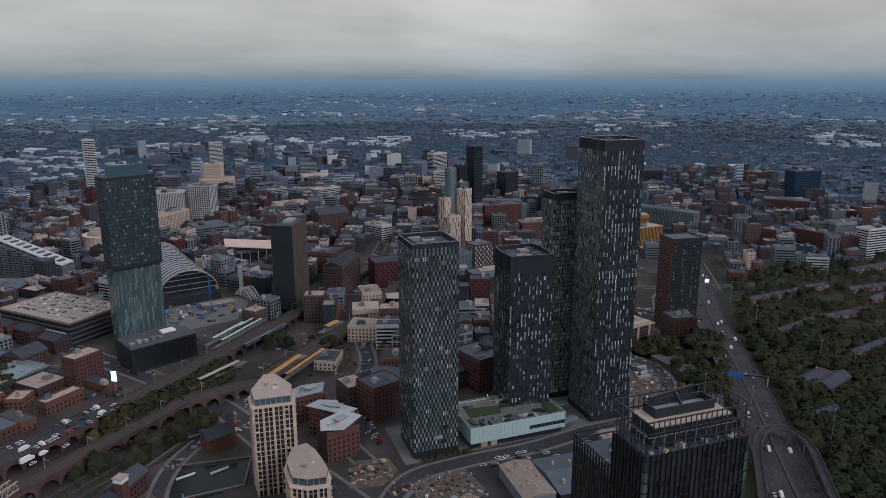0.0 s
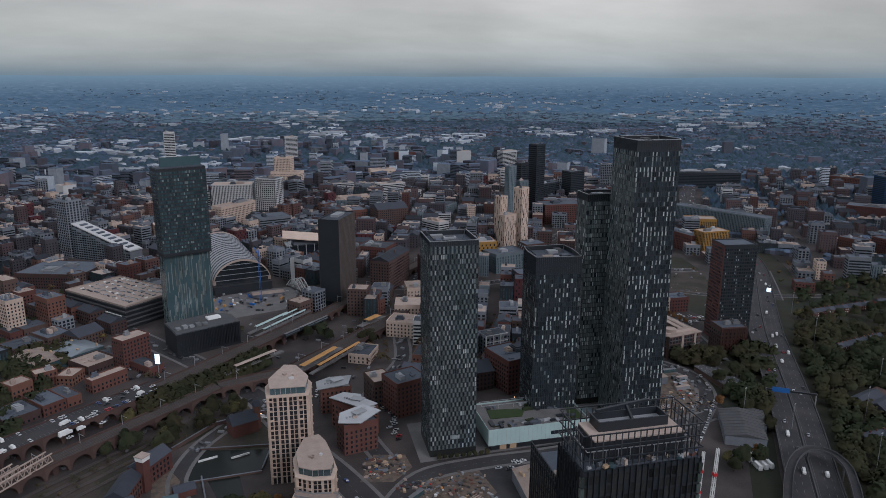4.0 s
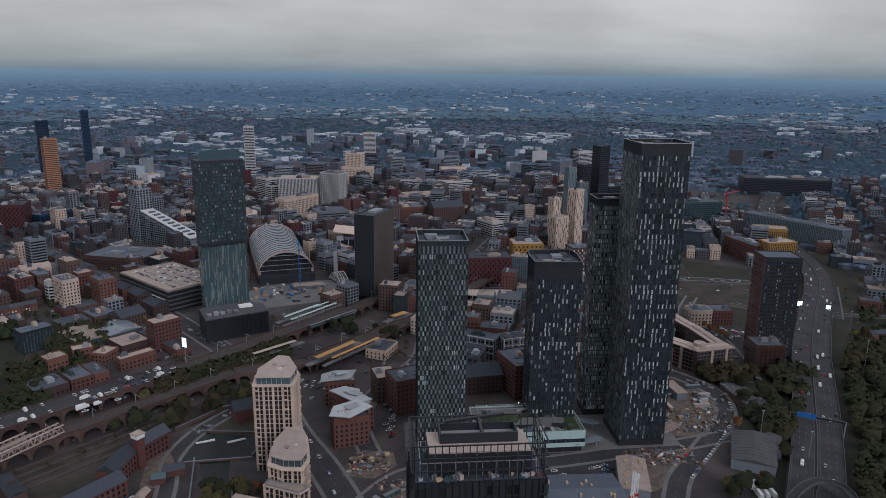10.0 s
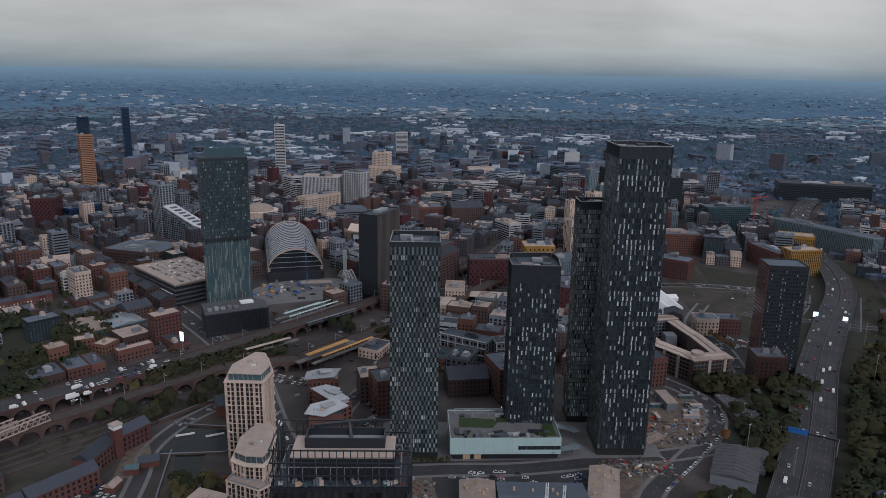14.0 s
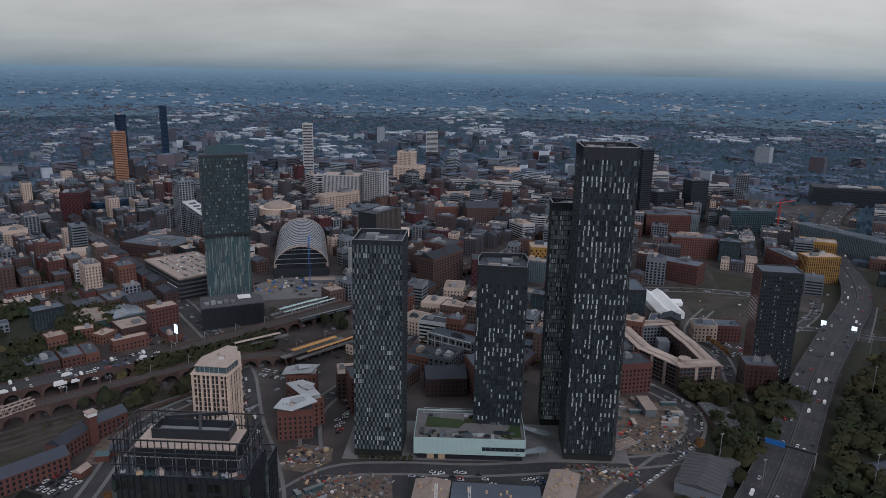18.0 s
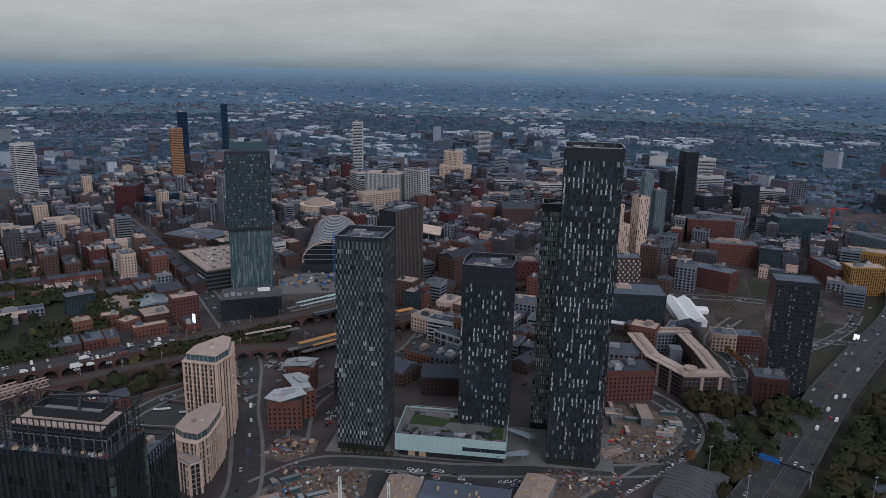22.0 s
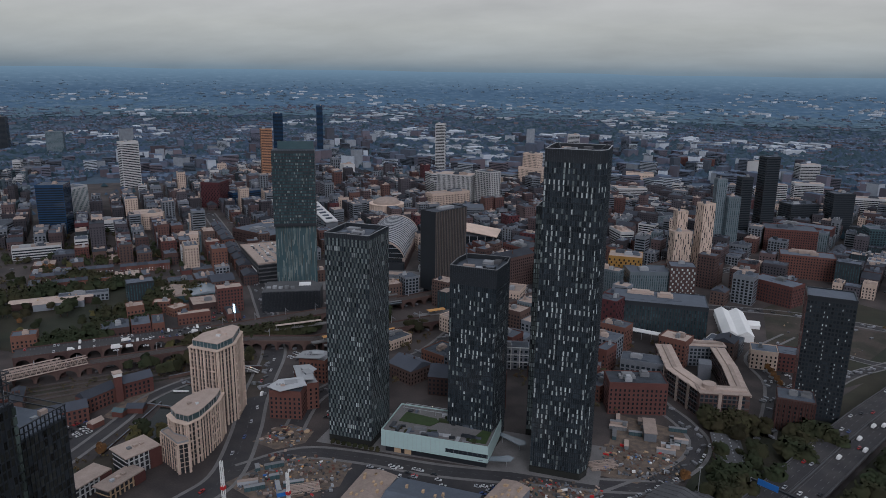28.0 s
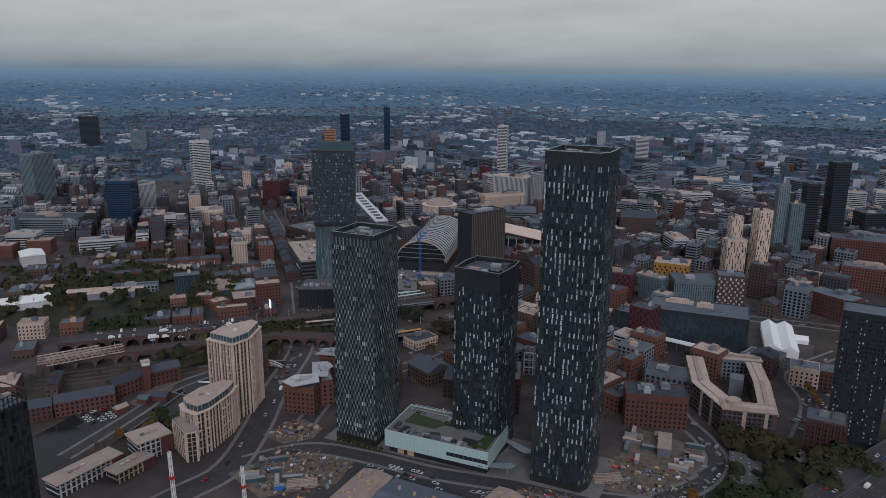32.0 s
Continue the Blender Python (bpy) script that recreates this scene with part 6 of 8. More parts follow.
# ---- round library with a shallow dome, and a concert hall roof ----
def rotunda(x, y, r, h, wall, label):
    t = thing("rotunda", x, y, 0, label, "hall", clear=r * 1.3)
    n = 32
    c = [(math.cos(2 * math.pi * k / n), math.sin(2 * math.pi * k / n)) for k in range(n)]
    part("drum", Build().prism([(r * a, r * b) for a, b in c], 0, h), wall, t)
    part("cornice", Build().prism([(r * 1.04 * a, r * 1.04 * b) for a, b in c], h, h + 1.2, True, True), "cream", t)
    d = Build()
    for i in range(5):
        a0, a1 = i * math.pi / 10, (i + 1) * math.pi / 10
        r0, r1, z0, z1 = r * 0.8 * math.cos(a0), r * 0.8 * math.cos(a1), h + 1.2 + r * 0.35 * math.sin(a0), h + 1.2 + r * 0.35 * math.sin(a1)
        for k in range(n):
            p, q = c[k], c[(k + 1) % n]
            d.poly((p[0] * r0, p[1] * r0, z0), (q[0] * r0, q[1] * r0, z0), (q[0] * r1, q[1] * r1, z1), (p[0] * r1, p[1] * r1, z1))
    part("dome", d, "flatpale", t)
    for k in range(n):
        part("column", Build().box(-0.5, 0.5, -0.3, 0.3, 2, h), "cream", t, place=pose(c[k][0] * (r + 0.4), c[k][1] * (r + 0.4), 0, 0, 0, math.degrees(2 * math.pi * k / n) + 90))


rotunda(-128, 1090, 28, 24, "cream", "round pale stone library with a shallow dome")
rotunda(348, 1190, 15, 12, "darkbrick", "round hall with a cream dome roof")

ch = thing("concert_hall", 62, 955, 8, "concert hall with a tilted cream roof over dark glass", "hall", clear=42)
part("body", Build().box(-30, 30, -16, 16, 0, 16), "glass", ch)
rf = Build()
for z in (0.0, -1.2):
    rf.poly((-36, -20, 30 + z), (34, -20, 19 + z), (36, 18, 22 + z), (-30, 20, 31 + z))
rf.poly((-36, -20, 28.8), (34, -20, 17.8), (34, -20, 19), (-36, -20, 30))
rf.poly((-30, 20, 29.8), (-36, -20, 28.8), (-36, -20, 30), (-30, 20, 31))
part("roof", rf, "cream", ch)
for k in range(6):
    part("column", Build().box(-27 + k * 11, -26 + k * 11, -17.5, -16.5, 0, 18), "steel", ch)
part("auditorium", Build().box(-20, 24, -10, 12, 16, 20), "grey", ch)


# ---- brick mill by the river with a square chimney tower ----
def mill_range(p, q, deep, h, name="mill"):
    dx, dy = q[0] - p[0], q[1] - p[1]
    ln, deg = math.hypot(dx, dy), math.degrees(math.atan2(dy, dx))
    t = thing(name, p[0], p[1], deg, "long red brick mill range with dark pitched roof", "mill", "mill ranges by the river")
    part("wall", Build().box(0, ln, 0, deep, 0, h), "rust", t)
    part("roof", Build().gable(-0.3, ln + 0.3, -0.5, deep + 0.5, h + 0.01, h + 4.2), "slate", t)
    for f in range(3):
        for i in range(int(ln / 3.2)):
            for o, u, n in (((0, 0), (1, 0), (0, -1)), ((ln, deep), (-1, 0), (0, 1))):
                b = Build()
                pane_on(b, o, u, n, i * 3.2 + 0.8, i * 3.2 + 2.2, 1 + f * 3.4, 3.0 + f * 3.4, 0.06, True)
                part("window", b, "glass", t)
    for k in range(int(ln / 8) + 1):
        take(p[0] + dx * k * 8 / ln, p[1] + dy * k * 8 / ln, 11)
    return t


mill_range((-100, 299), (-74, 332), 13, 10)
mill_range((-73, 333), (-49, 364), 13, 11)
mill_range((-58, 371), (-53.5, 395), 12, 11.5)
mill_range((-53, 398), (-40.5, 419), 12, 12)
mt = thing("mill_tower", -52.8, 396.5, 55, "square orange brick stair tower with white belvedere", "tower")
part("shaft", Build().box(-2.6, 2.6, -2.6, 2.6, 0, 20), "rust", mt)
part("belvedere", Build().ring(-2.9, 2.9, -2.9, 2.9, 20, 22.6, 0.4), "whitesteel", mt)
part("belvedere_roof", Build().box(-3.3, 3.3, -3.3, 3.3, 22.6, 23.1), "flatpale", mt)
chap = thing("chapel", 0, 458, 24, "red brick canalside chapel with steep slate roof and turret", "chapel", clear=16)
part("nave", Build().box(-9, 9, -6, 6, 0, 9), "brick", chap)
part("roof", Build().gable(-9.4, 9.4, -6.5, 6.5, 9.01, 15), "slate", chap)
part("turret", Build().box(8, 12, -3, 1, 0, 17), "brick", chap)
part("spire", Build().gable(7.8, 12.2, -3.2, 1.2, 17.01, 21), "slate", chap)


# ---- sweeping zinc roofs of the brick flats ----
for zx, zy, zdeg, zz, zplan in ((75, 421, 14, 21.4, [(-14, -4), (-2, -13), (15, -5), (8, 10), (-9, 8)]), (76, 445, -50, 20.4, [(-19, -6), (17, -9), (20, 2), (2, 5), (-3, 9), (-17, 6)]), (65, 480, 5, 19.4, [(-14, -8), (8, -10), (13, 4), (-3, 9), (-13, 6)])):
    zr = thing("zinc_roof", zx, zy, zdeg, "sweeping overhanging zinc roof on brick flats", "roof", "zinc roofs of the flats", z=zz)
    plate = Build()
    plate.prism(zplan, 0.3, 0.8, True, True)
    plate.v = [(px, py, pz + 0.11 * (px + 14)) for px, py, pz in plate.v]
    part("plate", plate, "metalroof", zr)
    part("ridge_plate", Build().turned(2, 1, 9, 6, 3.0, 3.4, 18), "metalroof", zr)
    part("plant_box", Build().box(-1, 5, -1.5, 3.5, 0, 3.0), "plant", zr)
    for k in range(4):
        part("vent", Build().box(-8 + k * 2.2, -7 + k * 2.2, -2.4, -1.4, 0.6, 2.6), "plant", zr)
fl = block("apartment_block", 76, 445, 33, 12, 19.5, -50, "brick", "orange brick flats with zinc roof", roof="metalroof", deep=True)
fm = block("apartment_block", 65, 480, 22, 13, 18.5, 5, "brick", "orange brick flats with zinc roof", roof="metalroof", deep=True)


# ---- lattice crane masts standing on the site ----
def crane(x, y, h, lean, jib, label):
    t = thing("crane", x, y, 0, label, "crane")
    top = (lean[0], lean[1], h)
    corners = [(-0.9, -0.9), (0.9, -0.9), (0.9, 0.9), (-0.9, 0.9)]
    n = int(h / 3)
    for a, c in corners:
        part("leg", Build().beam((a, c, 0), (top[0] + a * 0.4, top[1] + c * 0.4, h), 0.12), "whitesteel", t)
    lace = Build()
    for k in range(n):
        s0, s1 = k / n, (k + 1) / n
        for i in range(4):
            (a, c), (e, g) = corners[i], corners[(i + 1) % 4]
            lace.beam((top[0] * s0 + a * (1 - 0.6 * s0), top[1] * s0 + c * (1 - 0.6 * s0), h * s0), (top[0] * s1 + e * (1 - 0.6 * s1), top[1] * s1 + g * (1 - 0.6 * s1), h * s1), 0.06)
    part("lacing", lace, "whitesteel", t, kind="stuff")
    for k in range(3):
        s = 0.7 + 0.1 * k
        part("red_band", Build().box(top[0] * s - 0.75, top[0] * s + 0.75, top[1] * s - 0.75, top[1] * s + 0.75, h * s, h * s + 1.2), "redpaint", t)
    part("base", Build().box(-3, 3, -3, 3, 0, 1.2), "grey", t)


crane(183, 199, 110, (0.5, -3), 0, "white lattice crane jib with red bands")
crane(194, 223, 94, (0.5, -3), 0, "white lattice crane jib with red bands")


def tower_crane(x, y, h, jib, deg, colour):
    t = thing("tower_crane", x, y, deg, "slim tower crane over a building site", "crane", "tower cranes")
    for a in (-0.7, 0.7):
        for c in (-0.7, 0.7):
            part("leg", Build().beam((a, c, 0), (a, c, h), 0.16), colour, t)
    b = Build()
    for k in range(int(h / 2.5)):
        z = k * 2.5
        b.beam((-0.7, -0.7, z), (0.7, -0.7, z + 2.5), 0.1)
        b.beam((0.7, 0.7, z), (-0.7, 0.7, z + 2.5), 0.1)
    part("lacing", b, colour, t, kind="stuff")
    part("jib", Build().beam((-10, 0, h), (jib, 0, h + 1), 0.5), colour, t)
    part("tie", Build().beam((0, 0, h + 6), (jib * 0.7, 0, h + 1), 0.15), colour, t)
    part("apex", Build().beam((0, 0, h), (0, 0, h + 6), 0.4), colour, t)
    part("counterweight", Build().box(-10, -7, -1, 1, h - 3, h), "grey", t)


tower_crane(5, 752, 52, 30, 100, "bluepaint")
tower_crane(652, 1085, 55, 34, 30, "redpaint")

# ---- lit screens beside the roads ----
for x, y, dg, z, lab in ((-72, 572, 62, 9, "bright white lit advertising screen on a post"), (536, 670, 60, 4, "bright lit roadside screen"), (558, 655, 55, 4, "bright lit roadside screen")):
    s = thing("lit_screen", x, y, dg, lab, "screen")
    part("panel", Build().box(-0.3, 0.3, -2.6, 2.6, z, z + (9 if z > 5 else 6)), "black", s)
    part("face", Build().box(-0.42, -0.31, -2.3, 2.3, z + 0.3, z + (8.7 if z > 5 else 5.7)), "lit", s)
    part("post", Build().box(-0.25, 0.25, -0.3, 0.3, 0, z), "steel", s)


# ---- site huts, containers, stacks ----
def container(x, y, z, deg, colour, ln=9.0):
    t = thing("site_cabin", x, y, deg, {"bluepaint": "blue", "canopy": "orange", "redpaint": "red", "flatpale": "beige", "tealglass": "dark green", "whitesteel": "white", "plant": "grey"}[colour] + " steel site cabin or container", "cabin", "site cabins", z=z)
    part("box", Build().box(-ln / 2, ln / 2, -1.3, 1.3, 0, 2.7), colour, t)
    b = Build()
    for k in range(int(ln / 0.9)):
        b.box(-ln / 2 + 0.3 + k * 0.9, -ln / 2 + 0.6 + k * 0.9, -1.38, 1.38, 0.1, 2.6)
    part("ribs", b, colour, t)
    part("lid", Build().box(-ln / 2 - 0.1, ln / 2 + 0.1, -1.4, 1.4, 2.7, 2.85), "plant" if colour != "plant" else "flatpale", t)


rng = random.Random(21)
for k in range(16):
    x, y = rng.uniform(298, 342), rng.uniform(455, 492)
    container(x, y, 0.1, rng.choice((4, 94)), rng.choice(("tealglass", "flatpale", "plant", "tealglass", "plant")), rng.choice((6, 9, 12)))
for k in range(8):
    x, y = rng.uniform(92, 125), rng.uniform(322, 356)
    container(x, y, 0.1, rng.choice((40, 34, 128)), rng.choice(("bluepaint", "tealglass", "plant", "tealglass", "plant", "canopy")), rng.choice((6, 9, 12)))
hut = thing("site_hut", 322, 478, 6, "long pale-roofed site office", "cabin")
part("wall", Build().box(-4, 4, -11, 11, 0.1, 6), "grey", hut)
part("roof", Build().box(-4.4, 4.4, -11.4, 11.4, 6, 6.4), "flatpale", hut)
rack = thing("stacked_mast_sections", 296, 425, 30, "stack of cream lattice mast sections", "stack")
for k in range(6):
    for z in (0.3, 2.0):
        part("rail", Build().beam((-9, -4 + k * 1.6, z), (9, -4 + k * 1.6, z), 0.2), "flatpale", rack)
    for i in range(8):
        part("lacing", Build().beam((-9 + i * 2.25, -4 + k * 1.6, 0.3), (-6.75 + i * 2.25, -4 + k * 1.6, 2.0), 0.12), "flatpale", rack)
rack2 = copy_thing(rack, pose(132, 340, 0, 0, 0, 34))
heap_cols = ("rust", "whitesteel", "timber", "tealglass", "plant", "dirt", "dirt", "rust", "dirt", "flatpale", "steel", "redpaint", "plant")
for k in range(130):
    zone = k % 3
    if zone == 0:
        x, y = rng.uniform(292, 344), rng.uniform(416, 455)
    elif zone == 1:
        a = rng.random()
        x, y = 244 + 55 * a + rng.uniform(-6, 6), 372 + 26 * a + rng.uniform(-9, 9)
    else:
        x, y = rng.uniform(92, 148), rng.uniform(330, 376)
    turn, c = rng.uniform(0, 180), rng.choice(heap_cols)
    w, d, h = rng.uniform(0.8, 4), rng.uniform(0.5, 1.8), rng.uniform(0.3, 1.6)
    hp = new("crate", Build().prism([(-w / 2, -d / 2), (w / 2, -d / 2 * 0.8), (w / 2 * 0.9, d / 2), (-w / 2, d / 2 * 0.9)], 0, h).mesh("crate", c))
    hp.matrix_basis = pose(x, y, 0.07, 0, 0, turn)
    tagged(hp, "loose stack of building material on the site", "stack", "site stacks")
works = random.Random(31)
for k in range(36):
    x, y, turn, w = works.uniform(-50, 35), works.uniform(728, 785), works.uniform(0, 180), works.uniform(2, 7)
    hp = new("crate", Build().box(-w / 2, w / 2, -1, 1, 0.07, works.uniform(0.8, 2.5)).mesh("crate", works.choice(("bluepaint", "whitesteel", "canopy", "plant", "steel", "flatpale"))))
    hp.matrix_basis = pose(x, y, 0, 0, 0, turn)
    tagged(hp, "coloured works material stacked in a yard", "stack", "site stacks")
shed("works_canopy", 12, 772, 12, 34, 100, 4, "grey", "flatpale", "low cream works canopy", 0)


# ---- river-side land: earth banks, car park, walls, tracks ----
sheet("railway_land", [(-230, 330), (-150, 370), (-20, 500), (-10, 470), (-44, 440), (-66, 410), (-66, 340), (-70, 250), (-230, 240)], 0.045, "earth", "brown earth and scrub beside the old railway", "ground")
sheet("towpath", [(-46, 372), (-36, 372), (-34, 402), (-46, 424), (-52, 410)], 0.09, "dirt", "worn brown towpath", "path")
sheet("car_park", [(-50, 330), (-30, 330), (-34, 362), (-50, 372)], 0.095, "asphalt", "small car park beside the mill", "car park")
sheet("earth_bank", [(-24, 300), (16, 296), (20, 340), (34, 372), (14, 372), (2, 345)], 0.10, "earth", "brown overgrown canal bank", "ground")
sheet("earth_bank", [(-20, 436), (30, 428), (40, 440), (10, 500), (-16, 500)], 0.098, "earth", "brown overgrown canal bank", "ground")
for a, c, h in (((-30, 398), (14, 402), 1.2), ((14, 404), (20, 434), 1.4), ((-26, 438), (20, 434), 1.2), ((-8, 330), (-22, 404), 1.0), ((16, 330), (8, 372), 1.0), ((-44, 440), (-20, 470), 2.6), ((-20, 470), (14, 482), 2.8)):
    ln = math.hypot(c[0] - a[0], c[1] - a[1])
    wl_ob = thing("quay_wall", a[0], a[1], math.degrees(math.atan2(c[1] - a[1], c[0] - a[0])), "low dark brick quay wall with stone coping", "wall", kind="structure")
    part("wall", Build().box(0, ln, -0.35, 0.35, 0, h), "darkbrick", wl_ob)
    part("coping", Build().box(0, ln, -0.45, 0.45, h, h + 0.25), "grey", wl_ob)
for k in range(4):
    tk = thing("rail_track", -150 + k * 7, 372 - k * 5, 46, "pair of rusty rails on dark ballast", "track", "old rail tracks", kind="structure")
    part("ballast", Build().box(0, 120, -1.7, 1.7, 0.05, 0.35), "gravel", tk)
    for yy in (-0.75, 0.75):
        part("rail", Build().box(0, 120, yy - 0.08, yy + 0.08, 0.35, 0.52), "barrier", tk)
for k, (x, y, w, d, deg, c) in enumerate(((-30, 388, 12, 9, 20, "slate"), (-36, 378, 8, 6, 10, "tealglass"), (-40, 360, 9, 6, 80, "flatpale"))):
    ou = thing("outbuilding", x, y, deg, "small brick outbuilding beside the mill", "outbuilding")
    part("wall", Build().box(-w / 2, w / 2, -d / 2, d / 2, 0, 4), "brick", ou)
    part("roof", Build().gable(-w / 2 - 0.3, w / 2 + 0.3, -d / 2 - 0.3, d / 2 + 0.3, 4.01, 6.2), c, ou)

# ---- low offices beside the river ----
def low_office(x, y, w, d, h, deg, face, label):
    t = thing("low_office", x, y, deg, label, "office", clear=max(w, d) * 0.5)
    part("body", Build().box(-w / 2, w / 2, -d / 2, d / 2, 0, h), "black", t)
    part("roof", Build().box(-w / 2 - 1.4, w / 2 + 1.4, -d / 2 - 1.4, d / 2 + 1.4, h, h + 0.7), "flatpale", t)
    for k in range(int(w / 3.2)):
        a = -w / 2 + 0.6 + k * 3.2
        part("wall_panel", Build().box(a, a + 1.1, -d / 2 - 0.25, -d / 2, 0, h), face, t)
        part("wall_panel", Build().box(a, a + 1.1, d / 2, d / 2 + 0.25, 0, h), face, t)
    for f in range(int(h / 3.4)):
        part("floor_band", Build().box(-w / 2 - 0.3, w / 2 + 0.3, -d / 2 - 0.32, d / 2 + 0.32, f * 3.4 + 2.9, f * 3.4 + 3.5), face, t)
    part("side_block", Build().box(w / 2 - 6, w / 2 + 1.6, -d / 2 - 1.2, -d / 2 + 6, 0, h - 0.5), "rust", t)
    for k in range(3):
        part("roof_unit", Build().box(-w / 4 + k * 4, -w / 4 + 2.4 + k * 4, -1, 1.2, h + 0.7, h + 1.9), "flatpale" if k else "plant", t)


low_office(12, 288, 40, 12, 9, 84, "white", "low white-framed office with overhanging flat roof")
low_office(30, 305, 24, 10, 7, 84, "timber", "low dark office with a timber edge and flat roof")
low_office(22, 328, 20, 17, 13, 70, "white", "white and brick office with overhanging flat roof")


# ---- white awning by the rail line and a low roof among the trees ----
aw = thing("station_awning", 307, 660, -12.5, "long white flat awning in front of a dark office", "awning", clear=10)
part("roof", Build().box(-38, 38, -4, 4, 8.4, 9.2), "whiteroof", aw)
for k in range(9):
    part("post", Build().box(-36 + k * 9 - 0.2, -36 + k * 9 + 0.2, -0.2, 0.2, 0, 8.4), "steel", aw)
dk = thing("low_depot", 372, 465, 4, "low dark depot roof with rows of vents among trees", "depot", clear=29)
part("wall", Build().box(-9, 9, -21, 21, 0, 4.4), "darkbrick", dk)
part("roof", Build().box(-9.3, 9.3, -21.3, 21.3, 4.4, 4.9), "barrier", dk)
for i in range(4):
    for j in range(9):
        part("vent", Build().box(-7.4 + i * 4.6, -6.6 + i * 4.6, -18.5 + j * 4.5, -17.4 + j * 4.5, 4.9, 5.4), "plant", dk)

# ---- parking bays on the broad viaduct, on the lot below it and beside the mill ----
VX, VY = math.cos(radians(43.45)), math.sin(radians(43.45))


def bay(u, v):
    return -180 + VX * u - VY * v, 420 + VY * u + VX * v


lot = [bay(58, 12), bay(152, 12), bay(152, 27), bay(70, 27)]
sheet("car_park", lot, 0.118, "asphalt", "dark asphalt car park with painted bays", "car park")
sheet("car_park", [(-72, 344), (-46, 336), (-36, 356), (-58, 368)], 0.122, "asphalt", "dark asphalt car park beside the old mill", "car park")
marks = Build()
for k in range(54):
    for v0, z in ((-9.8, 9.205), (5.2, 9.205)) + (((13.5, 0.119), (21.5, 0.119)) if 24 < k < 51 else ()):
        x, y = bay(6 + k * 2.75, v0 + 2.4)
        marks.turned(x, y, 0.22, 4.8, z, z + 0.006, 43.45)
setting("bay_marks", marks, "line", "white painted parking bay lines", "road marking")


# ---- brick block with zigzag zinc roofs and rubble beside the street ----
block("workshop", 98, 486, 16, 22, 20, 14, "darkbrick", "brown brick workshop with pale roof", deep=True, roof="flatpale")
sheet("rubble_yard", [(72, 378), (92, 374), (106, 388), (104, 404), (84, 408)], 0.128, "dirt", "rubble-strewn yard behind hoardings", "ground")
rub = random.Random(31)
for k in range(40):
    x, y = rub.uniform(76, 102), rub.uniform(380, 404)
    hp = thing("rubble_heap", x, y, rub.uniform(0, 90), "low heap of pale broken rubble", "rubble", "rubble heaps in the yard", z=0.128)
    w = rub.uniform(0.6, 2.4)
    part("mound", Build().prism([(w, 0), (w * 0.4, w * 0.7), (-w * 0.6, w * 0.6), (-w, -w * 0.1), (-w * 0.3, -w * 0.8), (w * 0.6, -w * 0.6)], 0, w * rub.uniform(0.2, 0.5)), rub.choice(("flatpale", "timber", "dirt", "grey", "rust")), hp)


# ---- terraces, a school and lamp masts among the park trees ----
def terrace_row(p, q, deep=8.5, storey=5.6, wall="brick", step=6.2):
    ln, deg = math.hypot(q[0] - p[0], q[1] - p[1]), math.degrees(math.atan2(q[1] - p[1], q[0] - p[0]))
    for k in range(int(ln / step)):
        a = (k + 0.5) * step / ln
        x, y = p[0] + (q[0] - p[0]) * a, p[1] + (q[1] - p[1]) * a
        t = thing("terraced_house", x, y, deg, "small brick terraced house with a slate roof among trees", "house", "terraces beyond the motorway", clear=9)
        part("wall", Build().box(-step / 2 + 0.02, step / 2 - 0.02, -deep / 2, deep / 2, 0, storey), wall, t)
        part("roof", Build().gable(-step / 2, step / 2, -deep / 2 - 0.4, deep / 2 + 0.4, storey + 0.01, storey + 2.7), "slate", t)
        part("chimney", Build().box(-step / 2 + 0.2, -step / 2 + 1.1, -0.5, 0.5, storey + 1.6, storey + 3.7), wall, t)
        for wx in (-1.6, 1.3):
            for wz in (0.9, 3.5):
                part("window", Build().box(wx - 0.55, wx + 0.55, -deep / 2 - 0.06, -deep / 2 + 0.1, wz, wz + 1.3), "paleglass" if (k + int(wx)) % 2 else "whitesteel", t)


terrace_row((-318, 588), (-288, 618), 9, 8.5)
terrace_row((-296, 668), (-254, 708), 9, 8.5)
terrace_row((-330, 640), (-300, 668), 9, 8.5, "darkbrick")
terrace_row((-352, 600), (-330, 622), 9, 8.5, "darkbrick")
shed("market_hall", -275, 549, 76, 15, 43, 7, "darkbrick", "flatpale", "long low hall with pale pitched roof", 6)
shed("white_shed", -318, 486, 46, 30, 58, 7, "white", "whiteroof", "broad shed with a white roof", 4)
shed("gabled_hall", -464, 600, 26, 36, 60, 13, "white", "whiteroof", "white gabled hall with pale roof", 0)
block("office_building", -446, 690, 56, 20, 15, 46, "white", "long office with white ribbed front", deep=True)
block("office_building", -600, 725, 100, 46, 25, 28, "band", "broad layered grey and white office", deep=True)
block("office_building", -560, 660, 40, 26, 17, 30, "white", "office with white gables and flat roof")
block("office_building", -500, 640, 30, 22, 18, 34, "brick", "brick and white apartment block with pale roof", roof="flatpale")
block("office_building", -520, 604, 26, 24, 17, 34, "brick", "brick and white apartment block with pale roof", roof="flatpale")
terrace_row((554, 585), (635, 596))
terrace_row((648, 600), (690, 604))
terrace_row((510, 497), (572, 513))
terrace_row((580, 514), (650, 519))
terrace_row((528, 432), (592, 446))
terrace_row((679, 542), (748, 560), wall="rust")
terrace_row((690, 578), (760, 580), wall="rust")
terrace_row((404, 352), (434, 356), wall="rust")
terrace_row((760, 640), (850, 650), wall="rust")
school = thing("school", 466, 401, 20, "low school with broad blue-grey hipped roofs among trees", "school", clear=24)
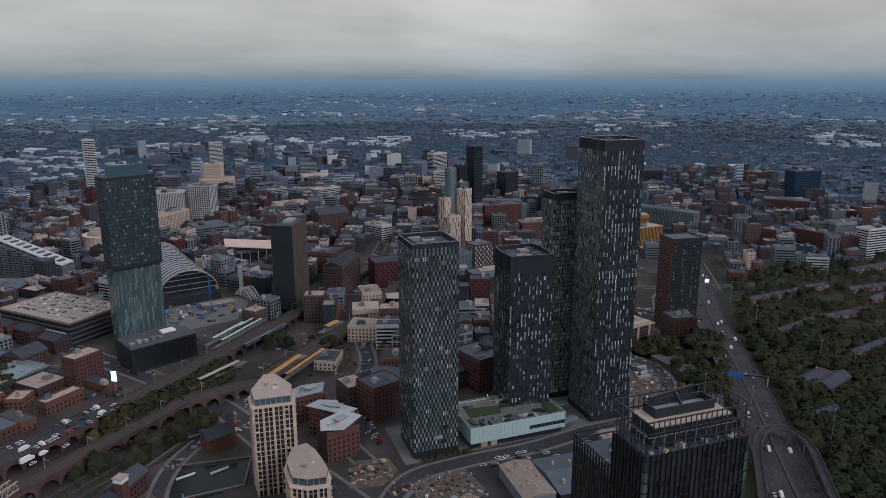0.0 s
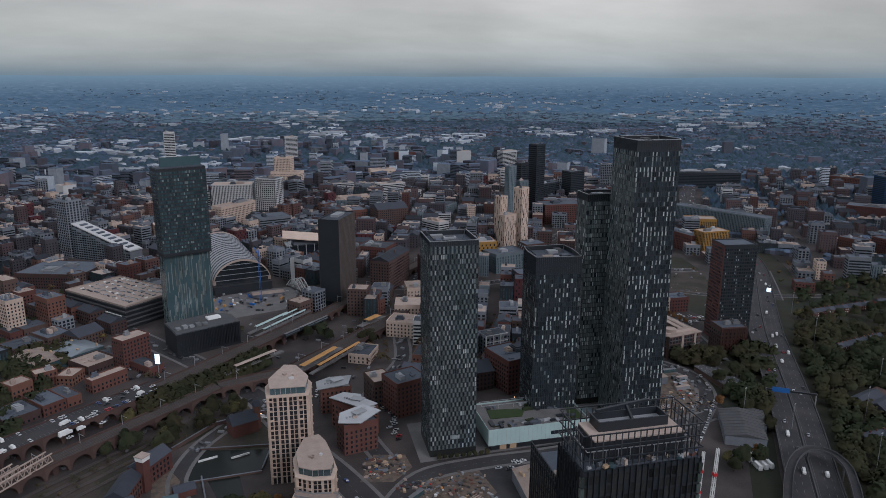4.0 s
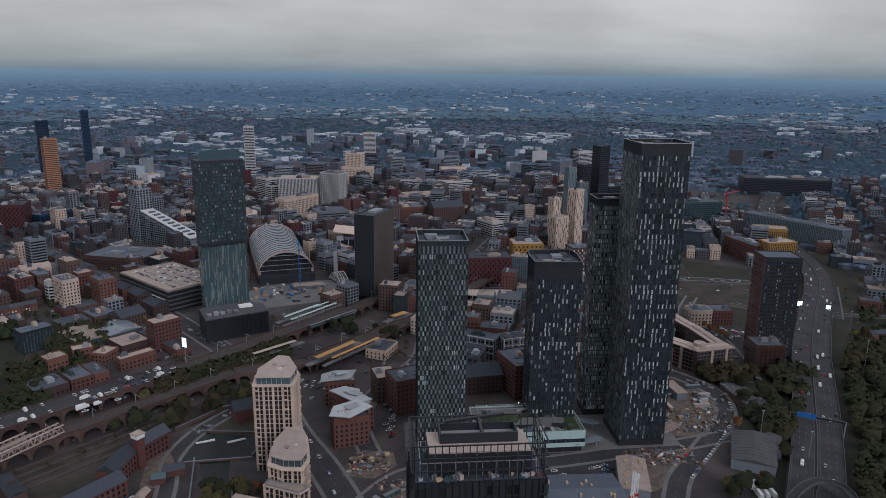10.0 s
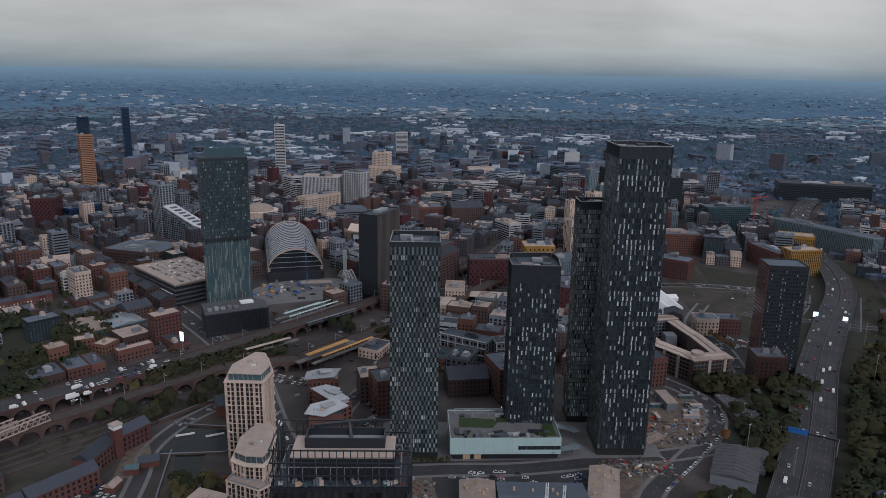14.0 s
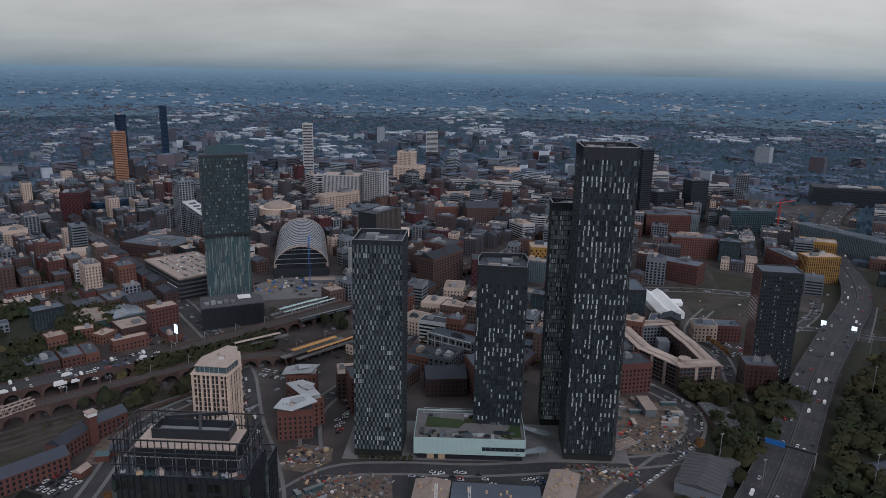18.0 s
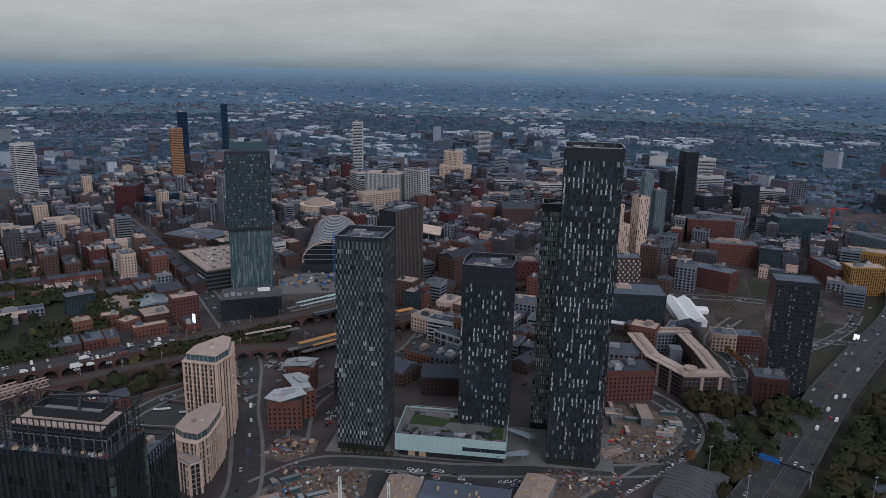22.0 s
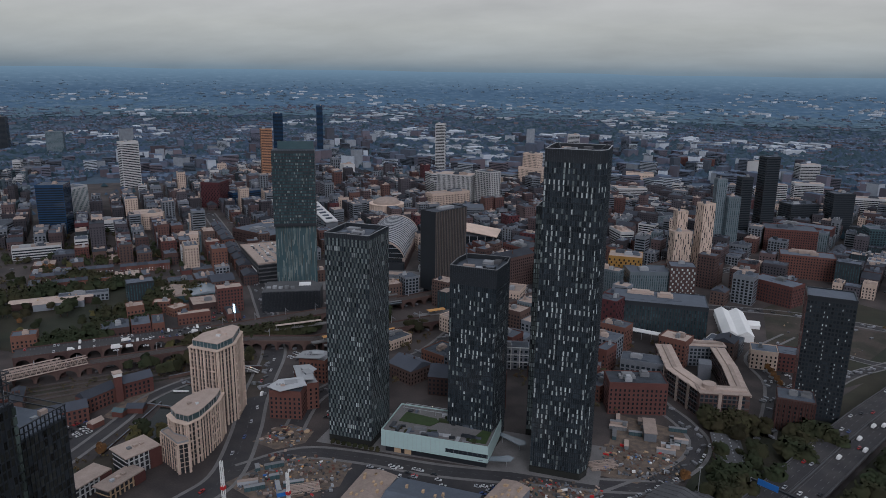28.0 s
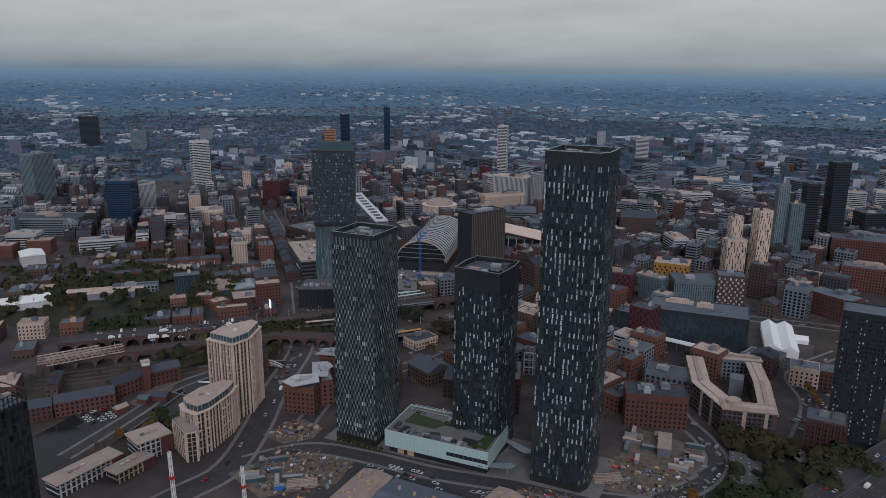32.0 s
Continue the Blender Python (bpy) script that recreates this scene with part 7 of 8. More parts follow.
part("wall", Build().box(-19, 19, -13, 13, 0, 4.5), "darkbrick", school)
part("roof", Build().gable(-20, 20, -14, 1, 4.51, 8.4), "slate", school)
part("roof", Build().gable(-20, 8, 1.1, 14, 4.51, 7.8), "slate", school)
for x, y, h in ((437, 384, 24), (388, 322, 26), (506, 520, 24), (492, 430, 22), (366, 372, 24), (352, 405, 22), (545, 600, 22)):
    lm = thing("lamp_mast", x, y, 30, "tall thin grey lighting mast", "lamp mast", "lighting masts by the motorway")
    part("pole", Build().beam((0, 0, 0), (0, 0, h), 0.16), "steel", lm)
    part("lamp_head", Build().box(-1.2, 1.2, -0.3, 0.3, h, h + 0.35), "steel", lm)


# ---- small loose stuff on the building sites, joined by colour ----
bits = {}
for x0, x1, y0, y1, count in ((92, 146, 326, 372, 420), (298, 342, 418, 452, 260), (252, 300, 376, 398, 200), (76, 102, 380, 404, 120), (430, 500, 690, 780, 40)):
    for k in range(count):
        x, y, s = rub.uniform(x0, x1), rub.uniform(y0, y1), rub.uniform(0.4, 1.5)
        plain = ("dirt", "dirt", "dirt", "flatpale", "timber", "grey", "grey", "dirt", "rust", "black", "black", "barrier", "barrier", "flat", "gravel")
        key = rub.choice(plain if k % 18 else ("redpaint", "bluepaint", "canopy", "whitesteel"))
        bits.setdefault(key, Build()).turned(x, y, s, s * rub.uniform(0.3, 2.4), 0.1, 0.1 + s * rub.uniform(0.2, 0.9), rub.uniform(0, 180))
for key, b in bits.items():
    tagged(new("site_rubble", b.mesh("site_rubble", key)), key + " coloured loose building materials and rubble on the site", "rubble", kind="stuff")


# ---- the rest of the city: streets of lots filled with buildings ----
def mway_side(x, y):
    """Positive to the right of the motorway."""
    best, side = 1e9, 0
    for (x0, y0), (x1, y1) in zip(MWAY[::2], MWAY[2::2]):
        d = math.hypot((x0 + x1) / 2 - x, (y0 + y1) / 2 - y)
        if d < best:
            best, side = d, (x1 - x0) * (y - y0) - (y1 - y0) * (x - x0)
    return -side / max(1.0, abs(side)) * best


CELL = 40.0
GRID = {}
for px, py, pr in TAKEN + ROADS:
    n = int((pr + 30) / CELL) + 1
    for i in range(int(px // CELL) - n, int(px // CELL) + n + 1):
        for j in range(int(py // CELL) - n, int(py // CELL) + n + 1):
            GRID.setdefault((i, j), []).append((px, py, pr))


def free(x, y, r):
    return all((x - a) ** 2 + (y - b) ** 2 > (r + c) ** 2 for a, b, c in GRID.get((int(x // CELL), int(y // CELL)), ()))


LOTS = []


def in_view(x, y, margin=6.0):
    """Inside the sweep of directions that the flight looks along."""
    a = math.degrees(math.atan2(y - 60, x - 160))
    return 90 - 54 - margin < a < 90 + 60 + margin and y > 200


def lots(x0, x1, y0, y1, deg, bw, bd, gap, inside, heights, styles, skip=0.08, seed=1, cap=400):
    """Blocks of a street grid turned by deg, cut into lots."""
    rg = random.Random(seed)
    c, s = math.cos(radians(deg)), math.sin(radians(deg))
    ox, oy = (x0 + x1) / 2, (y0 + y1) / 2
    half = math.hypot(x1 - x0, y1 - y0) / 2
    made = 0
    nx, ny = int(half / (bw + gap)) + 1, int(half / (bd + gap)) + 1
    for i in range(-nx, nx + 1):
        for j in range(-ny, ny + 1):
            u = -bw / 2
            while u < bw / 2 - 8:
                w = min(rg.uniform(11, 29), bw / 2 - u)
                rows = 2 if bd > 34 else 1
                for k in range(rows):
                    d = bd / rows - rg.uniform(1, 6)
                    a, b = i * (bw + gap) + u + w / 2, j * (bd + gap) + (k - (rows - 1) / 2) * bd / rows
                    x, y = ox + c * a - s * b, oy + s * a + c * b
                    draw = rg.random()
                    if x0 < x < x1 and y0 < y < y1 and inside(x, y) and in_view(x, y) and draw > skip and made < cap and free(x, y, (w + d) * 0.19):
                        LOTS.append((x, y, w - 1.2, d, heights(rg, x, y), deg + rg.uniform(-2, 2), rg.choice(styles)))
                        made += 1
                u += w
    return made


def core_h(rg, x, y):
    return max(9, rg.gauss(18.5, 5.5)) + (rg.uniform(8, 24) if rg.random() < 0.07 else 0)


def low_h(rg, x, y):
    return rg.choice((7, 8, 9, 10, 12, 14))


CORE = ["brick"] * 6 + ["darkbrick"] * 9 + ["rust"] * 2 + ["grey"] * 6 + ["cream"] + ["white"] + ["band"] * 3 + ["glass"] + ["blackglass"] * 2 + ["maroon"]
LOWER = ["brick"] * 5 + ["darkbrick"] * 6 + ["rust"] * 2 + ["grey"] + ["cream"]
left_of = lambda x, y: mway_side(x, y) < -20
core_a = lots(-640, 120, 680, 1500, -46, 70, 40, 10, lambda x, y: y > 700 or x > -60, core_h, CORE, 0.05, 5, 900)
core_b = lots(100, 700, 560, 1500, -18, 66, 42, 11, left_of, core_h, CORE + ["brick", "rust", "brick", "darkbrick"], 0.07, 6, 800)
castle = lots(-420, -60, 470, 760, 44, 56, 30, 14, lambda x, y: y > 470, lambda rg, x, y: rg.choice((6, 6.5, 7, 8)), ["darkbrick"] * 5 + ["brick"] * 2, 0.3, 7, 120)
mid = lots(90, 330, 440, 600, -24, 46, 30, 10, lambda x, y: True, lambda rg, x, y: rg.choice((8, 10, 12, 15)), LOWER, 0.06, 8, 70)
uni = lots(560, 1300, 640, 1500, -28, 70, 40, 22, lambda x, y: mway_side(x, y) > 30 and y > 640 + 0.12 * (x - 600), lambda rg, x, y: rg.choice((9, 11, 14, 18, 22, 30)), CORE + ["rust", "brick"], 0.35, 9, 260)
# glass and white offices, their pale share raised to imitate haze in the west
west = lots(-1100, -560, 420, 1300, 30, 64, 42, 16, lambda x, y: True, lambda rg, x, y: rg.choice((9, 12, 16, 20, 26, 34)), ["glass"] * 4 + ["teal"] * 2 + ["white"] * 4 + ["tealstripe"] * 2 + ["band"] * 5 + ["grey"] * 3 + ["brick"] * 3 + ["darkbrick"] * 3, 0.15, 10, 330)
near_left = lots(-330, -80, 230, 440, 44, 50, 28, 16, lambda x, y: True, low_h, LOWER, 0.4, 12, 30)
KINDS = {"cream": "stone_building", "white": "office_building", "grey": "office_building", "band": "office_building", "glass": "glass_building", "blackglass": "glass_building", "maroon": "clad_building"}
pick = random.Random(77)
REST_WALL, REST_ROOF, REST_GLASS = {}, {}, {}


def rest_block(x, y, w, d, h, deg, style, roof):
    """A building of the farther streets, joined to the others of its material."""
    wall, kind, pane, top, words = STYLES[style]
    rg = random.Random(int(x * 3 + y * 11))
    m = pose(x, y, 0, 0, 0, deg)

    def into(store, key, b):
        t = store.setdefault(key, Build())
        i = len(t.v)
        t.v += [tuple(m @ Vector(q)) for q in b.v]
        t.f += [tuple(i + q for q in face) for face in b.f]

    body = Build().box(-w / 2, w / 2, -d / 2, d / 2, 0, h, False)
    r = Build()
    if roof == "slate":
        r.gable(-w / 2 - 0.4, w / 2 + 0.4, -d / 2 - 0.4, d / 2 + 0.4, h + 0.01, h + min(w, d) * 0.3, "x" if w > d else "y")
    else:
        body.ring(-w / 2, w / 2, -d / 2, d / 2, h, h + 0.9, 0.4)
        r.box(-w / 2 + 0.41, w / 2 - 0.41, -d / 2 + 0.41, d / 2 - 0.41, h + 0.02, h + 0.2)
        p = Build()
        for k in range(rg.randint(2, 6)):
            cw, cd, cx, cy = rg.uniform(0.06, 0.3) * w, rg.uniform(0.06, 0.3) * d, rg.uniform(-0.33, 0.33) * w, rg.uniform(-0.33, 0.33) * d
            p.box(cx - cw / 2, cx + cw / 2, cy - cd / 2, cy + cd / 2, h + 0.2, h + rg.uniform(1.2, 4.0))
        into(REST_ROOF, rg.choice(("plant", "flatpale", "flat", "flat", "slate")), p)
    # brick and felt roofs swap to the haze-toned colours at this distance
    into(REST_WALL, {"brick": "oldbrick", "darkbrick": "sootbrick", "rust": "redbrick"}.get(wall, wall), body)
    into(REST_ROOF, {"flat": "oldroof"}.get(roof, roof), r)
    into(REST_GLASS, pane, windows(w, d, h, kind, rg))


for x, y, w, d, h, deg, style in LOTS:
    roofs = ["slate", "flat", "flat", "slate", "slate", "flatpale", "flat"] if style in ("brick", "darkbrick", "rust") else ["flat", "flat", "flat", "flatpale"]
    roof = pick.choice(roofs)
    if x < -60 and y < 780 and roof == "slate" and pick.random() < 0.7:
        roof = pick.choice(("flat", "flatpale", "flat"))
    if h > 20 and roof == "slate":
        roof = "flat"
    if math.hypot(x - 170, y - 60) > 860:
        rest_block(x, y, w, d, h, deg, style, roof)
        continue
    kind = KINDS.get(style, "warehouse" if h > 14 else "brick_house" if h < 10 else "workshop")
    block(kind, x, y, w, d, h, deg, style, roof=roof, category="building")
for store, nm, lb in ((REST_WALL, "city_block_walls", "walls of the farther city streets"), (REST_ROOF, "city_block_roofs", "roofs and plant of the farther city streets"), (REST_GLASS, "city_block_glazing", "window rows of the farther city streets")):
    for key, b in store.items():
        tagged(new(nm, b.mesh(nm, key)), key.replace("_", " ") + " " + lb, "buildings", kind="stuff")


# ---- far districts: thousands of small houses, sheds and woods, joined by kind ----
def joined(name, verts, faces, material, label, category, normals=None):
    me = bpy.data.meshes.new(name)
    v, f = np.concatenate(verts), np.concatenate(faces)
    k = f.shape[1]
    me.vertices.add(len(v))
    me.vertices.foreach_set("co", v.astype(np.float32).ravel())
    me.loops.add(f.size)
    me.loops.foreach_set("vertex_index", f.astype(np.int32).ravel())
    me.polygons.add(len(f))
    me.polygons.foreach_set("loop_start", np.arange(0, f.size, k, dtype=np.int32))
    me.polygons.foreach_set("loop_total", np.full(len(f), k, dtype=np.int32))
    me.update(calc_edges=True)
    if normals is not None:
        me.polygons.foreach_set("use_smooth", np.ones(len(f), dtype=bool))
        me.normals_split_custom_set_from_vertices(np.concatenate(normals).astype(np.float32))
    else:
        me.validate()
        me.shade_flat()
    me.materials.append(M[material])
    return tagged(new(name, me), label, category, kind="stuff")


BOX_F = np.array([(0, 1, 5, 4), (1, 2, 6, 5), (2, 3, 7, 6), (3, 0, 4, 7), (4, 5, 6, 7)])
ROOF_F = np.array([(0, 1, 5, 4), (2, 3, 4, 5), (3, 0, 4, 4), (1, 2, 5, 5)])


def boxes(rows, roofs=False):
    """Boxes or pitched roofs from rows of x, y, z, w, d, h, turn."""
    a = np.array(rows)
    x, y, z, w, d, h, t = a.T
    c, s = np.cos(t), np.sin(t)
    corner = np.array([(-1, -1), (1, -1), (1, 1), (-1, 1)]) * 0.5
    ux, uy = corner[:, 0][None] * w[:, None], corner[:, 1][None] * d[:, None]
    px, py = x[:, None] + c[:, None] * ux - s[:, None] * uy, y[:, None] + s[:, None] * ux + c[:, None] * uy
    n = len(a)
    if roofs:
        rx = x[:, None] + c[:, None] * np.array([-0.5, 0.5])[None] * w[:, None]
        ry = y[:, None] + s[:, None] * np.array([-0.5, 0.5])[None] * w[:, None]
        v = np.concatenate([np.stack([px, py, np.repeat(z[:, None], 4, 1)], 2), np.stack([rx, ry, np.repeat((z + h)[:, None], 2, 1)], 2)], 1)
        tri = np.array([(0, 1, 5), (0, 5, 4), (2, 3, 4), (2, 4, 5), (3, 0, 4), (1, 2, 5)])
        return v.reshape(-1, 3), (tri[None] + 6 * np.arange(n)[:, None, None]).reshape(-1, 3)
    v = np.concatenate([np.stack([px, py, np.repeat(z[:, None], 4, 1)], 2), np.stack([px, py, np.repeat((z + h)[:, None], 4, 1)], 2)], 1)
    return v.reshape(-1, 3), (BOX_F[None] + 8 * np.arange(n)[:, None, None]).reshape(-1, 4)


far = random.Random(99)


def far_place(dist, bearing):
    """A place at a true distance and bearing (degrees from +x), and the scale of things there."""
    r = squeeze(dist)
    x, y = CX + r * math.cos(radians(bearing)), CY + r * math.sin(radians(bearing))
    return x, y, ground_z(x, y), r / dist


horizon_w, horizon_r = [], []
house_w, house_r, sheds, shed_roofs, slabs, slab_dark, woods = [], [], [], [], [], [], []


def town(x, y):
    """How built-up a far place is, from broad patches."""
    return noise.noise(Vector((x * 0.0016, y * 0.0016, 3.0)))


def core_far(x, y):
    return math.hypot(x + 150, (y - 1500) * 0.8) < 900


# terraces and semis in short rows
for k in range(7000):
    dist = 560 + (4600 - 560) * math.sqrt(far.random()) if k % 2 else 900 + 2400 * far.random()
    br = far.uniform(30, 157)
    x, y, z, sc = far_place(dist, br)
    if not in_view(x, y, 10):
        continue
    r0 = math.hypot(x - CX, y - CY)
    if r0 < 1500 and (not free(x, y, 16) or (left_of(x, y) and y > 600 and x > -700)):
        continue
    if 440 < x < 1000 and y < 640 and far.random() < 0.6:
        continue
    if town(x, y) < (-0.22 if dist < 1900 else 0.0) and far.random() < 0.8:
        continue
    turn = radians(round(noise.noise(Vector((x * 0.003, y * 0.003, 9.0))) * 4) * 38 + far.choice((0, 0, 0, 90)))
    n = far.randint(3, 9)
    wide = 6.5 * sc
    storey = far.choice((5.2, 5.6, 6.0, 8.4)) * sc
    for i in range(n):
        hx, hy = x + math.cos(turn) * wide * (i - n / 2), y + math.sin(turn) * wide * (i - n / 2)
        hz = ground_z(hx, hy)
        house_w.append((hx, hy, hz, wide * 0.985, 8.5 * sc, storey, turn))
        house_r.append((hx, hy, hz + storey, wide, 9.2 * sc, 2.9 * sc, turn))
# beyond them the suburbs thin out towards the horizon
for k in range(2400):
    dist = 1 / (1 / 3900 - far.random() ** 1.15 * (1 / 3900 - 1 / 13000))
    x, y, z, sc = far_place(dist, far.uniform(30, 157))
    if town(x * 1.6, y * 1.6) < 0.06 and far.random() < 0.88:
        continue
    turn = radians(far.uniform(0, 180))
    ln, storey = far.uniform(18, 60) * sc, far.choice((6, 7, 9)) * sc
    horizon_w.append((x, y, z, ln, 9 * sc, storey, turn))
    horizon_r.append((x, y, z + storey, ln, 10 * sc, 3.4 * sc, turn))
for k in range(2600):
    dist = 1 / (1 / 2300 - far.random() * (1 / 2300 - 1 / 11000))
    x, y, z, sc = far_place(dist, far.uniform(30, 157))
    if noise.noise(Vector((x * 0.0024, y * 0.0024, 41.0))) < (0.26 if dist < 3500 else 0.14):
        continue
    turn = radians(far.choice((-46, 44, -18, 72)) + far.uniform(-8, 8))
    w, d, h = far.uniform(16, 80) * sc, far.uniform(10, 28) * sc, far.uniform(6, 12) * sc
    sheds.append((x, y, z, w, d, h, turn))
    shed_roofs.append((x, y, z + h, w, d, 1.8 * sc, turn))
# sheds, slabs and flats
for k in range(4200):
    dist = 1350 + 5200 * far.random() ** 1.7
    x, y, z, sc = far_place(dist, far.uniform(30, 157))
    if not in_view(x, y, 10) or (math.hypot(x - CX, y - CY) < 1600 and left_of(x, y) and y < 1500 and x > -1100):
        continue
    belt = noise.noise(Vector((x * 0.0022, y * 0.0011, 21.0)))
    turn = radians(far.choice((-46, 44, -18, 72)) + far.uniform(-5, 5))
    if dist > 1900 and belt > 0.27:
        w, d, h = far.uniform(18, 62) * sc, far.uniform(14, 32) * sc, far.uniform(6, 10) * sc
        sheds.append((x, y, z, w, d, h, turn))
        shed_roofs.append((x, y, z + h, w, d, 1.6 * sc, turn))
    elif core_far(x, y) or (far.random() < 0.25 and dist < 2500):
        w, d = far.uniform(14, 42) * sc, far.uniform(12, 26) * sc
        h = ((far.uniform(12, 30) if core_far(x, y) else far.uniform(7, 17)) + (far.uniform(8, 36) if far.random() < 0.08 else 0)) * sc
        (slab_dark if far.random() < 0.64 else slabs).append((x, y, z, w, d, h, turn))
for rows, nm, mt, lb in ((house_w, "distant_houses", "farbrick", "rows of small brick houses in the far suburbs, blued for haze"), (slab_dark, "distant_blocks", "farbrick", "brick blocks in the far town, blued for haze"), (slabs, "distant_pale_blocks", "farpale", "pale blocks in the far town"), (sheds, "distant_sheds", "farpale", "pale sheds on far industrial estates")):
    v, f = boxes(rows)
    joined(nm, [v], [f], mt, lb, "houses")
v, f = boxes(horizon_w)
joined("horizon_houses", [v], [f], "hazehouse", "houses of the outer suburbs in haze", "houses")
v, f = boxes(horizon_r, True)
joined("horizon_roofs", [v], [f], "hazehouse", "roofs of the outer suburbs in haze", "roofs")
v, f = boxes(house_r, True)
joined("distant_house_roofs", [v], [f], "farroof", "slate roofs of the far suburbs, blued for haze", "roofs")
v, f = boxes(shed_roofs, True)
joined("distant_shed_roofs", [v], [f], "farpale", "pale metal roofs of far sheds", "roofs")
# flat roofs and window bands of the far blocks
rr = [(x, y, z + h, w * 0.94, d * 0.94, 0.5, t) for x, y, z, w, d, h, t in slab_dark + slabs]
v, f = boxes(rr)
joined("distant_flat_roofs", [v], [f], "farroof", "felt roofs of far blocks, blued for haze", "roofs")
bands = []
for x, y, z, w, d, h, t in (slab_dark + slabs)[::2]:
    for k in range(min(14, int(h / 3.4))):
        bands.append((x, y, z + 1.2 + k * 3.4, w + 0.16, d + 0.16, 1.6, t))
v, f = boxes(bands)
joined("distant_window_bands", [v], [f], "glass", "window rows of far blocks", "windows")


# ---- trees ----
def leaf_clumps(rg, count, rx, rz, z0, size):
    """Many small uneven clumps that face outwards from a lumpy crown, six points and five faces each."""
    b = Build()
    lobes = [(rg.uniform(-0.55, 0.55) * rx, rg.uniform(-0.55, 0.55) * rx, z0 + rg.uniform(0.15, 0.95) * rz, rg.uniform(0.35, 0.6)) for k in range(7)]
    for k in range(count):
        lx, ly, lz, lr = rg.choice(lobes)
        a, e, q = rg.uniform(0, 6.283), rg.uniform(-0.5, 1.5), rg.uniform(0.7, 1.0)
        r = lr * rx * q
        n = Vector((math.cos(a) * math.cos(e), math.sin(a) * math.cos(e), math.sin(e) + 0.25)).normalized()
        p = Vector((lx, ly, lz)) + Vector((n.x, n.y, n.z * 0.85)) * r
        n = (n + Vector((rg.gauss(0, 0.3), rg.gauss(0, 0.3), rg.gauss(0, 0.3)))).normalized()
        u = n.cross(Vector((0.3, 0.2, 1.0))).normalized()
        w = n.cross(u)
        s = size * rg.uniform(0.6, 1.3)
        i = len(b.v)
        b.v.append(tuple(p + n * s * 0.4))
        for m in range(5):
            g = 1.2566 * m + rg.uniform(-0.4, 0.4)
            b.v.append(tuple(p + (u * math.cos(g) + w * math.sin(g)) * s * rg.uniform(0.6, 1.4) - n * s * rg.uniform(0.0, 0.3)))
        b.f += [(i, i + 1 + m, i + 1 + (m + 1) % 5) for m in range(5)]
    return b


def soft_normals(co, h):
    """Outward directions of a crown's leaves, leaning to the sky."""
    n = co - np.array((0, 0, h * 0.45))
    n = n / np.maximum(1e-6, np.linalg.norm(n, axis=1))[:, None] + np.array((0, 0, 0.85))
    return n / np.maximum(1e-6, np.linalg.norm(n, axis=1))[:, None]


def inner_mass(b, seed, h, n=9):
    """A lumpy mass of leaves inside a crown."""
    i = len(b.v)
    for k in range(4):
        e = radians((-20, 12, 42, 68)[k])
        for m in range(n):
            a = 2 * math.pi * (m + 0.5 * (k % 2)) / n
            q = h * 0.37 * (1.0 + 0.42 * noise.noise(Vector((math.cos(a) * 1.7 + seed, math.sin(a) * 1.7, e * 2))))
            b.v.append((q * math.cos(a) * math.cos(e), q * math.sin(a) * math.cos(e), h * 0.52 + q * 0.95 * math.sin(e)))
    b.v.append((0, 0, h * 0.9))
    for k in range(3):
        for m in range(n):
            p, q = i + k * n + m, i + k * n + (m + 1) % n
            b.f += [(p, q, q + n), (p, q + n, p + n)]
    for m in range(n):
        b.f.append((i + 3 * n + m, i + 3 * n + (m + 1) % n, i + 4 * n))
    return b


def tree_proto(seed, h, leaf, label):
    rg = random.Random(seed)
    t = thing("tree", 0, 0, 0, label, "tree", "trees")
    tr_b = Build()
    lean = Vector((rg.uniform(-0.3, 0.3), rg.uniform(-0.3, 0.3), h * 0.55))
    for k in range(6):
        a0, a1 = 2 * math.pi * k / 6, 2 * math.pi * (k + 1) / 6
        tr_b.poly((0.32 * math.cos(a0), 0.32 * math.sin(a0), 0), (0.32 * math.cos(a1), 0.32 * math.sin(a1), 0), (lean.x + 0.14 * math.cos(a1), lean.y + 0.14 * math.sin(a1), lean.z), (lean.x + 0.14 * math.cos(a0), lean.y + 0.14 * math.sin(a0), lean.z))
    for k in range(5):
        a = k * 1.3 + rg.random()
        tr_b.beam(tuple(lean * (0.55 + 0.09 * k)), (math.cos(a) * h * 0.26, math.sin(a) * h * 0.26, h * rg.uniform(0.6, 0.85)), 0.09)
    part("trunk", tr_b, "trunk", t)
    cr_b = inner_mass(leaf_clumps(rg, 380, h * 0.44, h * 0.62, h * 0.3, h * 0.06), seed, h)
    me = part("crown", cr_b, leaf, t).data
    me.polygons.foreach_set("use_smooth", np.ones(len(me.polygons), dtype=bool))
    me.normals_split_custom_set_from_vertices(soft_normals(np.array(cr_b.v), h).astype(np.float32))
    return t


PROTO = [tree_proto(40 + k, (9, 11, 13, 10, 12, 8)[k], ("leaf", "leaf", "leaf", "leafyellow", "leaf", "leafgold")[k], ("broad dark green tree in early autumn", "tall dark green tree in early autumn", "spreading dark green tree in early autumn", "yellowing green street tree", "dense dark green tree in early autumn", "small orange autumn tree")[k]) for k in range(6)]
USED = [False] * 6
grow = random.Random(5)


def tree(x, y, kind, s=1.0):
    m = pose(x, y, 0, 0, 0, grow.uniform(0, 360)) @ Matrix.Scale(s, 4)
    if not USED[kind]:
        USED[kind] = True
        PROTO[kind].matrix_basis = m
        return
    ob = copy_thing(PROTO[kind], m)
    ob.scale = (s, s, s)


